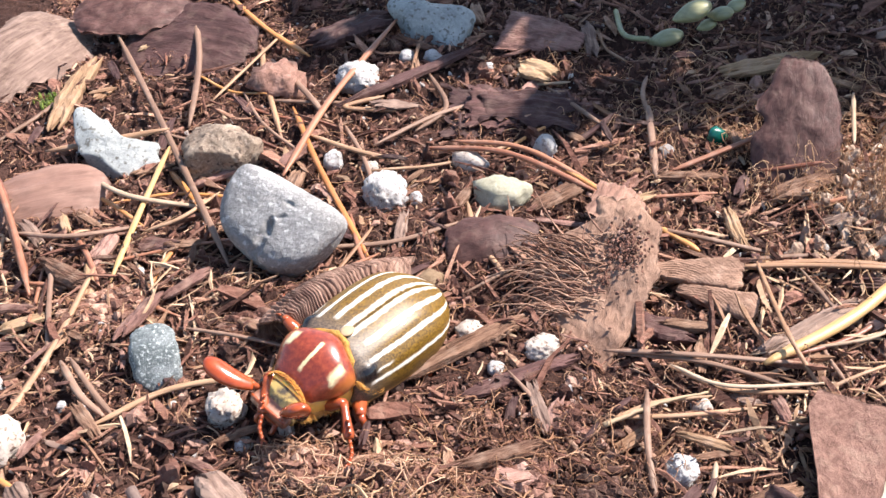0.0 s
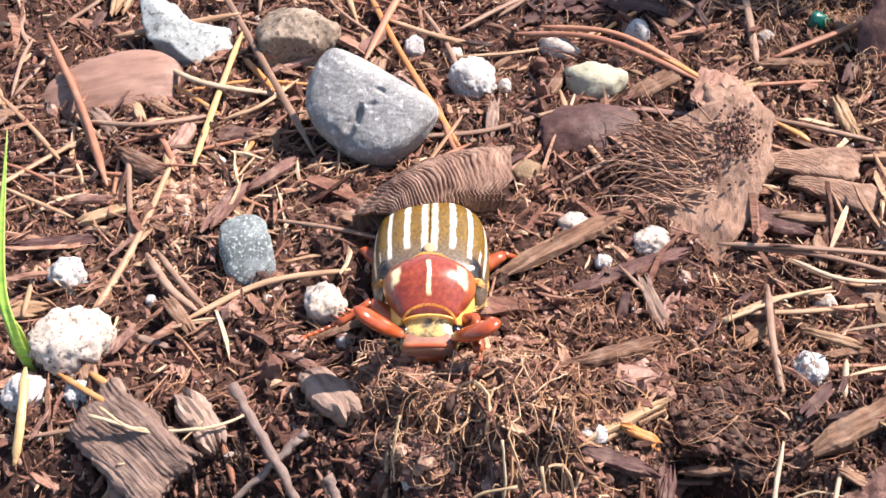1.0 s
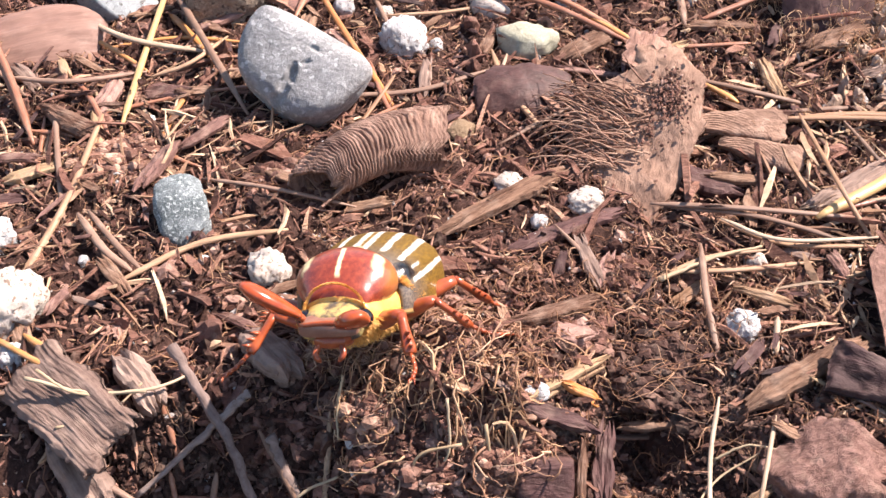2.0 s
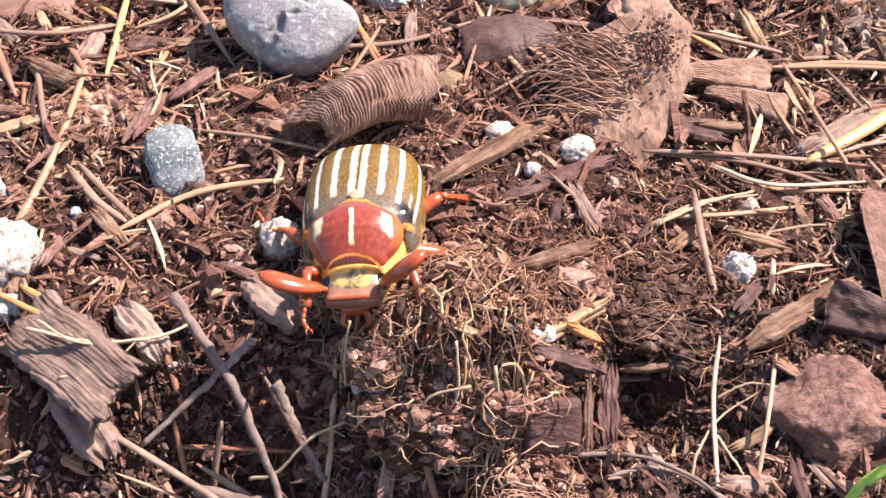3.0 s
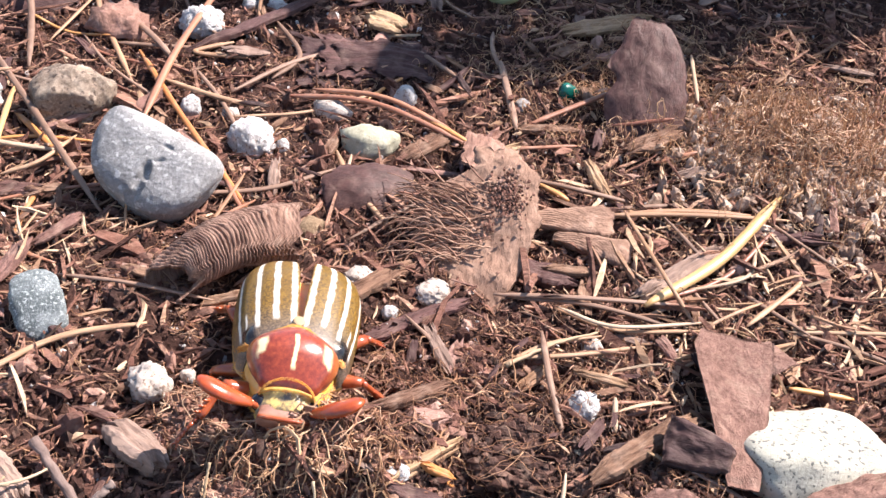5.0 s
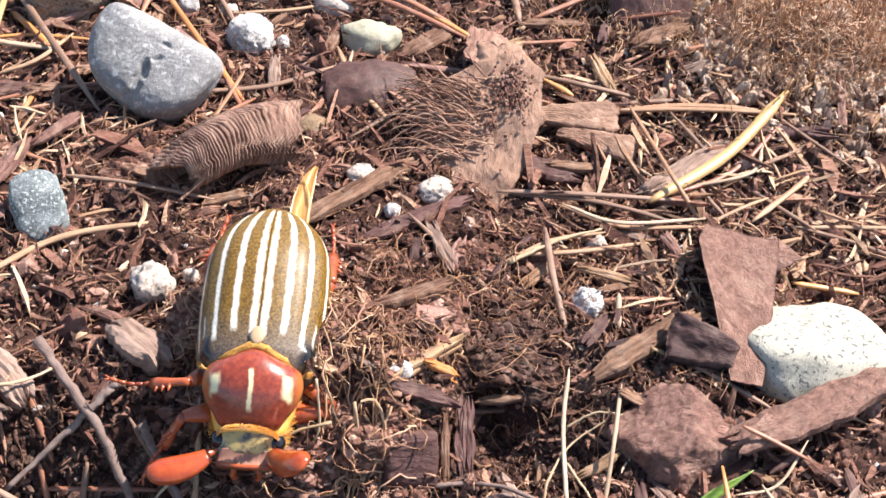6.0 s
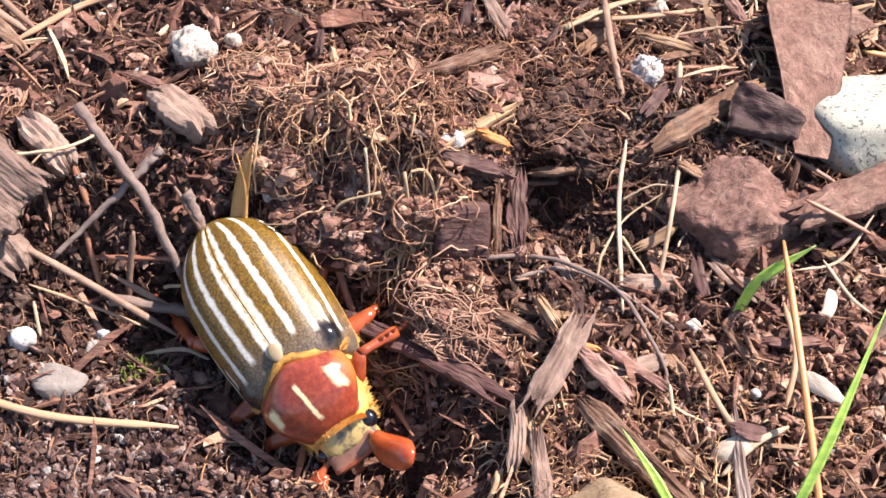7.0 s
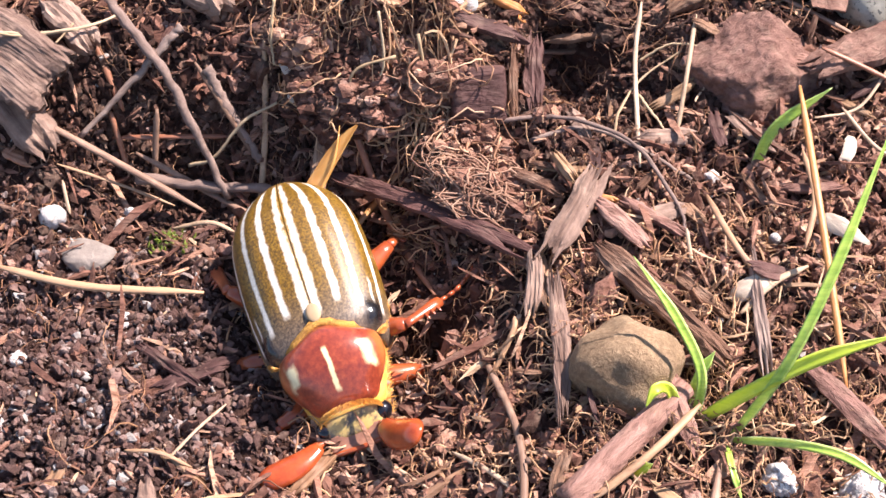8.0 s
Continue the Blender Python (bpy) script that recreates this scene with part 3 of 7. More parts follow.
def bark_roll(a, b, r0, r1, wrap, turn, label, seed=4):
    """A strip of bark rolled round its length from a to b, ringed by fine ridges and open at a."""
    rng = random.Random(seed)
    off = Vector((rng.uniform(-99, 99), rng.uniform(-99, 99), 0))
    a, b = Vector(a), Vector(b)
    L = (b - a).length
    nu, nv = 270, 48
    verts, faces = [], []
    for face in (0, 1):
        for i in range(nu):
            u = i / (nu - 1)
            for j in range(nv):
                v = j / (nv - 1)
                w = radians(turn) + (v - 0.5) * wrap
                tear = 0.22 * L * (noise.noise(Vector((v * 6, 3, 1)) + off) + 0.5 * noise.noise(Vector((v * 19, 3, 1)) + off))
                x = u * L + (u ** 3) * (tear + 0.3 * L * max(0.0, math.sin(w)) ** 4) + (1 - u) ** 3 * (0.26 * L * max(0.0, -math.cos(w + 0.5)) - 0.5 * tear)
                bow = 0.14 * L * (1 - 4 * (u - 0.5) ** 2)
                r = r0 + (r1 - r0) * u ** 0.8 + 0.35 * noise.noise(Vector((u * 3, v * 3, 7)) + off)
                line = u * L / 0.52 + 2.4 * noise.noise(Vector((u * 4, v * 3, 0)) + off) + 0.8 * (v - 0.5)
                saw = line % 1.0
                wear = 0.5 + 0.9 * noise.noise(Vector((x * 0.5, v * 7, 5)) + off)
                ridge = (-0.62 * math.exp(-(((saw - 0.5) / 0.2) ** 2)) + 0.14 * noise.noise(Vector((x * 4, v * 50, 2)) + off)) * max(0.25, wear)
                r += ridge if face == 0 else -0.45
                r *= 1 - 0.1 * v
                verts.append((x, r * math.cos(w), r * math.sin(w) + bow))
    half = nu * nv
    faces += [q for i in range(nu - 1) for j in range(nv - 1) for k in (i * nv + j,) for q in ((k, k + nv, k + nv + 1, k + 1), (half + k, half + k + 1, half + k + nv + 1, half + k + nv))]
    for i in range(nu - 1):
        for j in (0, nv - 1):
            k = i * nv + j
            faces.append((k, k + nv, half + k + nv, half + k))
    for j in range(nv - 1):
        for i in (0, nu - 1):
            k = i * nv + j
            faces.append((k, k + 1, half + k + 1, half + k))
    ob = link_mesh("bark_curl", verts, faces, M["curl"])
    d = (b - a).normalized()
    ob.matrix_basis = Matrix.Translation(a * MM) @ Matrix.Rotation(math.atan2(d.y, d.x), 4, "Z") @ Matrix.Rotation(-math.asin(d.z), 4, "Y")
    return tagged(ob, label, "bark")


def layered_block(at, size, turn, label, seed, kind="bark"):
    """A lump of bark made of broken layers that lie one on another."""
    rng = random.Random(seed)
    block = new("bark_block")
    block.matrix_basis = pose(at[0] * MM, at[1] * MM, at[2] * MM, *turn)
    n = 4
    for k in range(n):
        grow = 1.0 - 0.13 * k
        layer = slab("bark_layer", (rng.uniform(-0.8, 0.8), rng.uniform(-0.8, 0.8), size[2] * (k + 0.4) / n), size[0] * grow, size[1] * grow, size[2] / n * 1.25, kind, "", (rng.uniform(-5, 5), rng.uniform(-5, 5), rng.uniform(-14, 14)), seed=seed + k, ragged=0.16, ridges=0.22, ridge_step=0.5, rough=0.7, outline=(lambda u, q=k: (-0.9 - 0.1 * math.sin(5 * u + q), 0.85 + 0.15 * math.sin(4 * u + 2 * q))))
        layer.parent = block
        for word in ("label", "category"):
            if word in layer:
                del layer[word]
    return tagged(block, label, "bark")


def oval(u):
    w = math.sqrt(max(1 - (2 * u - 1) ** 2, 0.02))
    return -w, w


def leaf_tip(u):
    w = (1 - u) ** 0.55 * (0.55 + 0.45 * min(1, u * 5)) + 0.04
    return -w, w


def torn(u):
    """A narrow neck, broad shoulders, then drawn out to one low point; one side straight, the other eaten away."""
    lo = -0.3 - 0.9 * smoothstep(0.06, 0.4, u) + 1.25 * max(0.0, (u - 0.66) / 0.34) ** 1.2 - 0.09 * math.sin(u * 37) - 0.05 * math.sin(u * 83)
    hi = 0.35 + 0.42 * smoothstep(0.05, 0.22, u) - 0.55 * max(0.0, (u - 0.5) / 0.5) ** 1.3 + 0.03 * math.sin(u * 17)
    return lo, hi


def pointed(u):
    """Broad at the foot, drawn to a blunt point, with a bite out of one side."""
    w = math.sqrt(1 - (max(0.0, u - 0.35) / 0.68) ** 2) - 0.16 * max(0.0, 0.35 - u) / 0.35
    return -w, w - 0.16 * math.exp(-(((u - 0.52) / 0.09) ** 2)) + 0.05 * math.sin(u * 21)


def fan(u):
    w = 0.25 + 0.75 * u ** 0.7 if u < 0.85 else 1 - 0.5 * ((u - 0.85) / 0.15) ** 2
    return -w, w


def flap(u):
    """Narrow and low at its foot, broad and square at its head."""
    return -0.4 - 0.52 * u ** 0.8, 0.2 + 0.78 * u ** 1.1 - 0.3 * max(0.0, (u - 0.86) / 0.14)


def shard(u):
    return -0.9 + 0.5 * u, 0.95 - 0.55 * u * u


def blade(parent, r, kind, *points, label=""):
    """A grass blade: a folded strip with a raised keel."""
    n = 24
    pts = spline(points, n)
    verts, faces = [], []
    for k, p in enumerate(pts):
        d = (pts[min(k + 1, n - 1)] - pts[max(k - 1, 0)]).normalized()
        side = d.cross(Vector((0, -0.6, 0.8))).normalized()
        top = side.cross(d).normalized()
        w = r * min(1, 0.55 + 3 * k / n) * min(1, (1 - k / (n - 1)) * 3.2 + 0.06)
        for s, h in ((-1, 0.25), (-0.5, 0.05), (0, -0.12), (0.5, 0.05), (1, 0.25), (0.5, -0.12), (0, -0.3), (-0.5, -0.12)):
            verts.append(tuple(p + side * (w * s) + top * (h * w)))
    for k in range(n - 1):
        for j in range(8):
            a, b = k * 8 + j, k * 8 + (j + 1) % 8
            faces.append((a, a + 8, b + 8, b))
    faces.append(tuple(range(8)))
    faces.append(tuple(range((n - 1) * 8, n * 8))[::-1])
    base = parent.location / MM
    return link_mesh("blade", [tuple(Vector(v) - base) for v in verts], faces, M[kind], parent, label=label)


def tuft(x, y, z, label):
    e = new("grass_tuft")
    e.empty_display_size = 0.002
    e.location = (x * MM, y * MM, z * MM)
    return tagged(e, label, "grass")


# ---- ground ----
def axis_steps(lo, hi, step, far):
    """Even steps in the middle, ever longer ones out to the horizon."""
    mid = list(np.arange(lo, hi + step / 2, step))
    out, d, p = [], step, 0.0
    while p < far:
        d *= 1.35
        p += d
        out.append(p)
    return [lo - p for p in reversed(out)] + mid + [hi + p for p in out]


def build_ground():
    xs = axis_steps(-105, 100, 0.46, 60000)
    ys = axis_steps(-72, 140, 0.5, 60000)
    verts = [(x, y, ground(x, y) if abs(x) < 200 and abs(y) < 260 else 0.0) for y in ys for x in xs]
    n = len(xs)
    faces = [(j * n + i, j * n + i + 1, j * n + n + i + 1, j * n + n + i) for j in range(len(ys) - 1) for i in range(n - 1)]
    ob = link_mesh("ground", verts, faces, M["soil"])
    return tagged(ob, "dark brown crumbly garden soil under bark litter", "ground", kind="structure")


build_ground()


class Heap:
    """Gathers many small pieces into one mesh."""

    def __init__(self):
        self.v, self.f, self.n = [], [], 0

    def add(self, verts, faces):
        self.v.append(np.asarray(verts, float))
        self.f += [tuple(i + self.n for i in q) for q in faces]
        self.n += len(verts)

    def link(self, name, mat, label, category, smooth=False):
        ob = link_mesh(name, np.concatenate(self.v).tolist(), self.f, M[mat], smooth=smooth)
        return tagged(ob, label, category, kind="stuff")


def spot(rng):
    """A place in the bed: denser near the middle, where the camera comes near."""
    while True:
        x, y = rng.uniform(-100, 95), rng.uniform(-68, 138)
        near = 1.0 if y < 60 else 0.75
        wide = 55 + max(0, (y + 60)) * 0.38
        if abs(x + 4) < wide and rng.random() < near:
            if ((x + 42) / 22) ** 2 + ((y + 44) / 19) ** 2 < 1 and rng.random() < 0.7:
                continue
            return x, y


def build_crumbs(count, lo, hi, name, mat, label, seed, power=2.2, where=None, sink=0.2):
    """Broken crumbs: angular, uneven, each turned its own way; big ones are lumpy."""
    rng = np.random.default_rng(seed)
    pick = random.Random(seed)
    heap = Heap()
    plain = np.array(ICO[1][0])
    for _ in range(count):
        x, y = where(pick) if where else spot(pick)
        r = lo + (hi - lo) * pick.random() ** power
        turn = np.array(Euler((pick.uniform(0, 6.3), pick.uniform(0, 6.3), pick.uniform(0, 6.3))).to_matrix())
        size = np.array([pick.uniform(0.8, 1.7), pick.uniform(0.6, 1.1), pick.uniform(0.35, 0.8)]) * r
        if r > 0.75:
            off = Vector((pick.uniform(-99, 99), pick.uniform(-99, 99), pick.uniform(-99, 99)))
            base = np.array([Vector(q) * (1 + 0.7 * noise.noise(Vector(q) * 1.4 + off) + 0.4 * noise.noise(Vector(q) * 3.3 + off)) for q in ICO[2][0]])
            faces = ICO[2][1]
        else:
            base = plain * (1 + rng.uniform(-0.42, 0.42, 12))[:, None]
            faces = ICO[1][1]
        heap.add((base * size) @ turn.T + np.array([x, y, ground(x, y) + r * sink]), faces)
    return heap.link(name, mat, label, "soil")


def build_litter(count, lo, hi, seed, name="wood_litter", mat="litter", thick=(0.35, 0.7), wide=(0.1, 0.3), label="reddish brown shredded bark and needle litter on the soil", where=None, loft=1.1):
    """Splintered bits: four-sided, uneven, drawn out to ragged ends."""
    rng = random.Random(seed)
    heap = Heap()
    faces = []
    for k in range(3):
        for j in range(4):
            a, b = k * 4 + j, k * 4 + (j + 1) % 4
            faces.append((a, b, b + 4, a + 4))
    faces += [(3, 2, 1, 0), (12, 13, 14, 15)]
    for _ in range(count):
        x, y = where(rng) if where else spot(rng)
        L = lo + (hi - lo) * rng.random() ** 2.4
        w = min(L * rng.uniform(*wide), 2.6)
        h = w * rng.uniform(*thick)
        tilt = rng.uniform(-0.4, 0.4)
        rot = Euler((rng.uniform(-0.7, 0.7), tilt, rng.uniform(0, 2 * math.pi))).to_matrix()
        bow, kink = rng.uniform(-0.1, 0.1) * L, rng.uniform(-0.06, 0.06) * L
        k = []
        for u, size in ((-0.5, rng.uniform(0.1, 0.6)), (-0.2, rng.uniform(0.7, 1.1)), (0.22, rng.uniform(0.7, 1.1)), (0.5, rng.uniform(0.1, 0.6))):
            for sy, sz in ((-1, -1), (1, -1), (1, 1), (-1, 1)):
                k.append(rot @ Vector(((u + rng.uniform(-0.09, 0.09)) * L, sy * w / 2 * size * rng.uniform(0.6, 1.15) + bow * (1 - 4 * u * u), sz * h / 2 * size * rng.uniform(0.5, 1.2) + kink * (1 - 4 * u * u))))
        lift = ground(x, y) + 0.22 * abs(math.sin(tilt)) * L + h * 0.3 + rng.random() ** 3 * loft
        heap.add([(p.x + x, p.y + y, p.z + lift) for p in k], faces)
    return heap.link(name, mat, label, "litter")


def build_fibres(count, lo, hi, r, seed, name, mat, label, where=None, loft=1.0, curl=0.5):
    """Dry rootlets: thin, kinked, drawn out to a hair, some of them forked."""
    rng = random.Random(seed)
    heap = Heap()

    def strand(x, y, z0, a, L, rr, fork):
        n = 11
        turn = rng.uniform(-curl, curl) * 0.6
        arch = rng.uniform(-0.2, 1.2) * loft
        pts = []
        for k in range(n):
            u = k / (n - 1)
            pts.append(Vector((x, y, ground(x, y) + z0 * (1 - 0.6 * u) + arch * math.sin(math.pi * u) + rng.uniform(-0.12, 0.12) * loft)))
            a += turn + rng.gauss(0, 0.45) * curl
            x += math.cos(a) * L / n
            y += math.sin(a) * L / n
        heap.add(*tube(pts, [max(rr * (1.1 - 0.85 * k / n) * rng.uniform(0.8, 1.2), 0.018) for k in range(n)], 4))
        if fork:
            q = pts[rng.randrange(3, 8)]
            strand(q.x, q.y, max(q.z - ground(q.x, q.y), 0.1), a + rng.choice((-1, 1)) * rng.uniform(0.5, 1.2), L * rng.uniform(0.3, 0.6), rr * 0.6, False)

    for _ in range(count):
        x, y = where(rng) if where else spot(rng)
        strand(x, y, rng.uniform(0.1, loft), rng.uniform(0, 2 * math.pi), lo + (hi - lo) * rng.random() ** 1.6, r * rng.uniform(0.45, 1.35), rng.random() < 0.35)
    return heap.link(name, mat, label, "roots")


def around(cx, cy, rx, ry):
    def pick(rng):
        return rng.gauss(cx, rx * 0.5), rng.gauss(cy, ry * 0.5)

    return pick


build_crumbs(34000, 0.12, 0.75, "soil_crumbs", "crumb", "dark brown soil crumbs of mixed size", 11, 2.6)
build_crumbs(900, 0.7, 1.8, "soil_clods", "crumb", "larger dark soil clods among the litter", 12, sink=0.0)
build_crumbs(1500, 0.15, 0.5, "mineral_grit", "grit", "pale grey mineral grit in the soil", 13)
build_crumbs(13000, 0.12, 0.62, "fine_gravel", "gravel", "fine gravelly soil of the open patch", 14, 2.2, where=around(-42, -42, 30, 26), sink=0.5)
build_crumbs(420, 0.15, 0.6, "pale_gravel", "grit", "pale grey gravel of the open patch", 15, where=around(-42, -42, 30, 26), sink=0.5)
build_litter(7500, 0.9, 5.0, 21, wide=(0.06, 0.2), thick=(0.5, 0.95))
build_litter(2600, 0.5, 2.6, 39, "pale_bits", "palelitter", (0.5, 1.0), (0.1, 0.35), "small beige bits of bark and straw in the soil")
build_crumbs(700, 0.15, 0.5, "perlite_bits", "perlite", "tiny white crumbs of broken perlite", 40)
build_litter(7500, 0.5, 3.2, 27, "bark_shreds", "litter", (0.5, 1.0), (0.07, 0.26), "fine shredded bark mixed into the soil", loft=0.7)
build_litter(1700, 3.0, 13.0, 22, "needle_litter", "litter", (0.6, 1.0), (0.04, 0.09), "thin dry needle and stem fragments on the soil")
build_litter(420, 2.5, 8.0, 23, "bark_litter", "litter", (0.25, 0.5), (0.2, 0.4), "flat broken bark flakes covering the soil")
build_crumbs(150, 0.7, 1.7, "mound_clods", "crumb", "clumped brown soil of the mound", 16, 1.6, where=around(-9, -4, 19, 12), sink=-0.1)
build_crumbs(5500, 0.16, 0.9, "mound_crumbs", "crumb", "loose brown soil crumbs on the mound", 17, where=around(-9, -8, 24, 18), sink=0.4)
build_litter(1300, 0.8, 4.0, 28, "mound_shreds", "litter", (0.4, 0.9), (0.1, 0.35), "fine shredded bark on the soil mound", around(-9, -8, 24, 18), 1.8)
build_litter(420, 1.2, 6.0, 24, "straw_litter", "palelitter", (0.6, 1.0), (0.035, 0.09), "pale bleached straw and stem bits on the soil", around(26, -44, 34, 24))
build_litter(350, 2.0, 8.0, 25, "straw_bits", "palelitter", (0.6, 1.0), (0.04, 0.1), "pale bleached straw bits among the needles", around(-52, 40, 30, 30))
build_litter(750, 1.0, 9.0, 26, "stem_bits", "palelitter", (0.4, 0.9), (0.05, 0.12), "pale stem bits on the bark", around(48, 30, 34, 34))
build_litter(240, 1.5, 7.0, 29, "dry_straw", "palelitter", (0.6, 1.0), (0.035, 0.1), "pale dry straw scattered on the gravelly soil", around(-12, -62, 16, 10))
build_crumbs(2600, 0.16, 0.8, "pale_crumbs", "tancrumb", "pale loose crumbs of dry soil", 19, where=around(-8, -58, 26, 14), sink=0.5)
build_crumbs(2600, 0.16, 0.8, "dry_crumbs", "tancrumb", "pale dry crumbs of soil beside the stones", 20, where=around(36, -26, 26, 22), sink=0.5)
# dark crumbs put the shade of the hollow beside the mound into its colour
build_crumbs(14000, 0.15, 0.8, "damp_crumbs", "darkcrumb", "dark red-brown soil in the hollow, darkened for its shade", 41, where=around(12, -4, 15, 14), sink=0.6)
# likewise under the twigs: shade of the deep hollow given as darker crumbs
build_crumbs(4500, 0.15, 0.8, "hollow_crumbs", "darkcrumb", "dark soil crumbs painting the shade in the hollow under the twigs", 43, where=around(-34, -12, 14, 9), sink=0.6)
build_fibres(4600, 2, 10, 0.085, 31, "fine_roots", "fibre", "thin dry tan rootlets tangled over the litter", curl=0.75)
build_fibres(150, 3, 11, 0.09, 32, "mound_roots", "fibre", "tangle of dry tan rootlets on the soil mound", around(-10, -5, 18, 14), 2.4, 1.0)
build_fibres(55, 4, 12, 0.12, 37, "pale_tangle", "palefibre", "loose tangle of bleached rootlets on the mound", around(-14, -3, 6, 5), 2.6, 1.0)
build_fibres(60, 5, 13, 0.12, 38, "hanging_roots", "palefibre", "bleached rootlets hanging down the mound", around(-7, -12, 5, 7), 2.2, 0.7)
build_fibres(40, 6, 16, 0.17, 36, "mound_strands", "palefibre", "stouter tan roots hanging on the mound", around(-3, -9, 10, 11), 2.4, 0.9)
build_crumbs(5000, 0.2, 1.1, "clump_soil", "palecrumb", "tan soil bound in the root clump", 18, where=around(64, 62, 18, 16), sink=0.9)
build_fibres(700, 2, 8, 0.09, 33, "clump_roots", "palefibre", "fibrous ball of pale dry roots", around(64, 62, 18, 16), 4.0, 1.0)
build_fibres(700, 3, 12, 0.075, 34, "patch_roots", "palefibre", "pale fibrous rootlets over the bark", around(45, 85, 35, 30), 2.0, 0.8)
build_fibres(520, 3, 12, 0.085, 35, "bank_roots", "fibre", "pale fibrous rootlets hanging on the bank", around(14, 6, 24, 22), 1.5, 0.8)

build_fibres(900, 2, 8, 0.1, 42, "frizzy_roots", "palefibre", "frizzy dry rootlets and fibres over the reddish soil", around(16, -46, 34, 22), 1.2, 0.9)


def root_clod(at, size, seed, label, soil="crumb", root="fibre", roots=60, crumbs=500, turn=(0, 0, 0), r=0.1, length=(3, 9)):
    """A lump of soil held together by roots: a cleft body, crumbs stuck to it and rootlets creeping over it."""
    rng = random.Random(seed)
    off = Vector((rng.uniform(-50, 50), rng.uniform(-50, 50), rng.uniform(-50, 50)))
    size = Vector(size)

    def skin(d):
        w = 1 + 0.3 * noise.fractal(d * 1.5 + off, 1.0, 2.0, 3) + 0.16 - 0.42 * abs(noise.noise(d * 2.6 + off)) + 0.1 - 0.26 * abs(noise.noise(d * 6 + off)) + 0.08 * noise.noise(d * 15 + off)
        return Vector((d.x * size.x, d.y * size.y, d.z * size.z)) * w

    clod = new("root_clod")
    clod.matrix_basis = pose(at[0] * MM, at[1] * MM, at[2] * MM, *turn)
    link_mesh("soil_body", [tuple(skin(Vector(q))) for q in ICO[5][0]], ICO[5][1], M[soil], clod, smooth=False)
    heap = Heap()
    base = np.array(ICO[1][0])
    for _ in range(crumbs):
        d = Vector((rng.gauss(0, 1), rng.gauss(0, 1), abs(rng.gauss(0, 1)))).normalized()
        k = 0.1 + 0.8 * rng.random() ** 3.2
        jag = 1 + np.array([rng.uniform(-0.42, 0.42) for _ in range(12)])
        heap.add(base * jag[:, None] * k * np.array([rng.uniform(0.8, 1.5), rng.uniform(0.7, 1.1), rng.uniform(0.6, 1)]) + np.array(skin(d)), ICO[1][1])
    tagged(link_mesh("soil_speck", np.concatenate(heap.v).tolist(), heap.f, M[soil], clod, smooth=False), kind="stuff")
    heap = Heap()
    for _ in range(roots):
        d = Vector((rng.gauss(0, 1), rng.gauss(0, 1), abs(rng.gauss(0, 0.8)))).normalized()
        way = d.cross(Vector((rng.gauss(0, 1), rng.gauss(0, 1), rng.gauss(0, 1)))).normalized()
        L = rng.uniform(*length)
        n = 12
        step = L / n / (size.length / 1.7)
        lift = rng.uniform(1.02, 1.16)
        loose = rng.uniform(0, 0.3)
        pts = []
        for k in range(n):
            pts.append(skin(d) * (lift + loose * math.sin(math.pi * k / (n - 1))))
            way = (way + Vector((rng.gauss(0, 0.4), rng.gauss(0, 0.4), rng.gauss(0, 0.4)))).normalized()
            way = (way - d * way.dot(d)).normalized()
            d = (d + way * step).normalized()
        rr = r * rng.uniform(0.5, 1.4)
        heap.add(*tube(pts, [max(rr * (1.1 - 0.8 * k / n), 0.02) for k in range(n)], 4))
    tagged(link_mesh("rootlet", np.concatenate(heap.v).tolist(), heap.f, M[root], clod), kind="stuff")
    return tagged(clod, label, "soil")


root_clod((-21.5, 5.0, 1.2), (4.4, 4.2, 3.4), 501, "tan tangle of curled roots holding soil", "tancrumb", "strawroot", 110, 500, r=0.11)
root_clod((-17.5, -5.5, 0.5), (3.4, 2.8, 2.6), 502, "crumbly tan clod of soil on the mound", "tancrumb", "palefibre", 24, 400)
root_clod((-9.0, 0.0, 3.2), (7.0, 4.6, 4.2), 503, "root-bound crown of the soil mound covered in tan rootlets", "crumb", "strawroot", 85, 1100, r=0.12, length=(5, 14))
root_clod((-4.2, -9.0, -1.0), (4.6, 4.0, 3.4), 504, "pale root-bound clod on the side of the mound", "tancrumb", "strawroot", 45, 700, r=0.13)
root_clod((-12.5, -9.5, -4.0), (6.0, 4.8, 5.0), 505, "crumbly brown face of the soil mound", "crumb", "palefibre", 30, 1400, r=0.11)
root_clod((-0.8, -14.5, -7.0), (4.4, 4.2, 4.0), 506, "tan fibrous clod at the foot of the mound", "tancrumb", "strawroot", 60, 700, r=0.13)
root_clod((14.0, 5.0, -3.4), (8.8, 6.8, 4.2), 507, "dark red-brown ball of root-bound soil", "darkcrumb", "fibre", 120, 1800, r=0.07)
root_clod((-3.0, -22.5, -12.0), (4.8, 3.4, 3.2), 508, "crumbly clod of root-bound soil fallen from the mound", "crumb", "palefibre", 90, 700)
root_clod((-7.0, 11.0, -1.0), (4.6, 3.6, 2.4), 509, "low root-bound clod of brown soil", "crumb", "palefibre", 60, 600)
root_clod((10.5, 17.0, -0.4), (3.6, 3.0, 2.2), 510, "low crumbly clod of brown soil among needles", "crumb", "fibre", 30, 500)
root_clod((-31.0, 31.0, 1.2), (6.5, 4.6, 2.0), 511, "crumbly heap of dry soil beside the pebble", "crumb", "fibre", 40, 900)
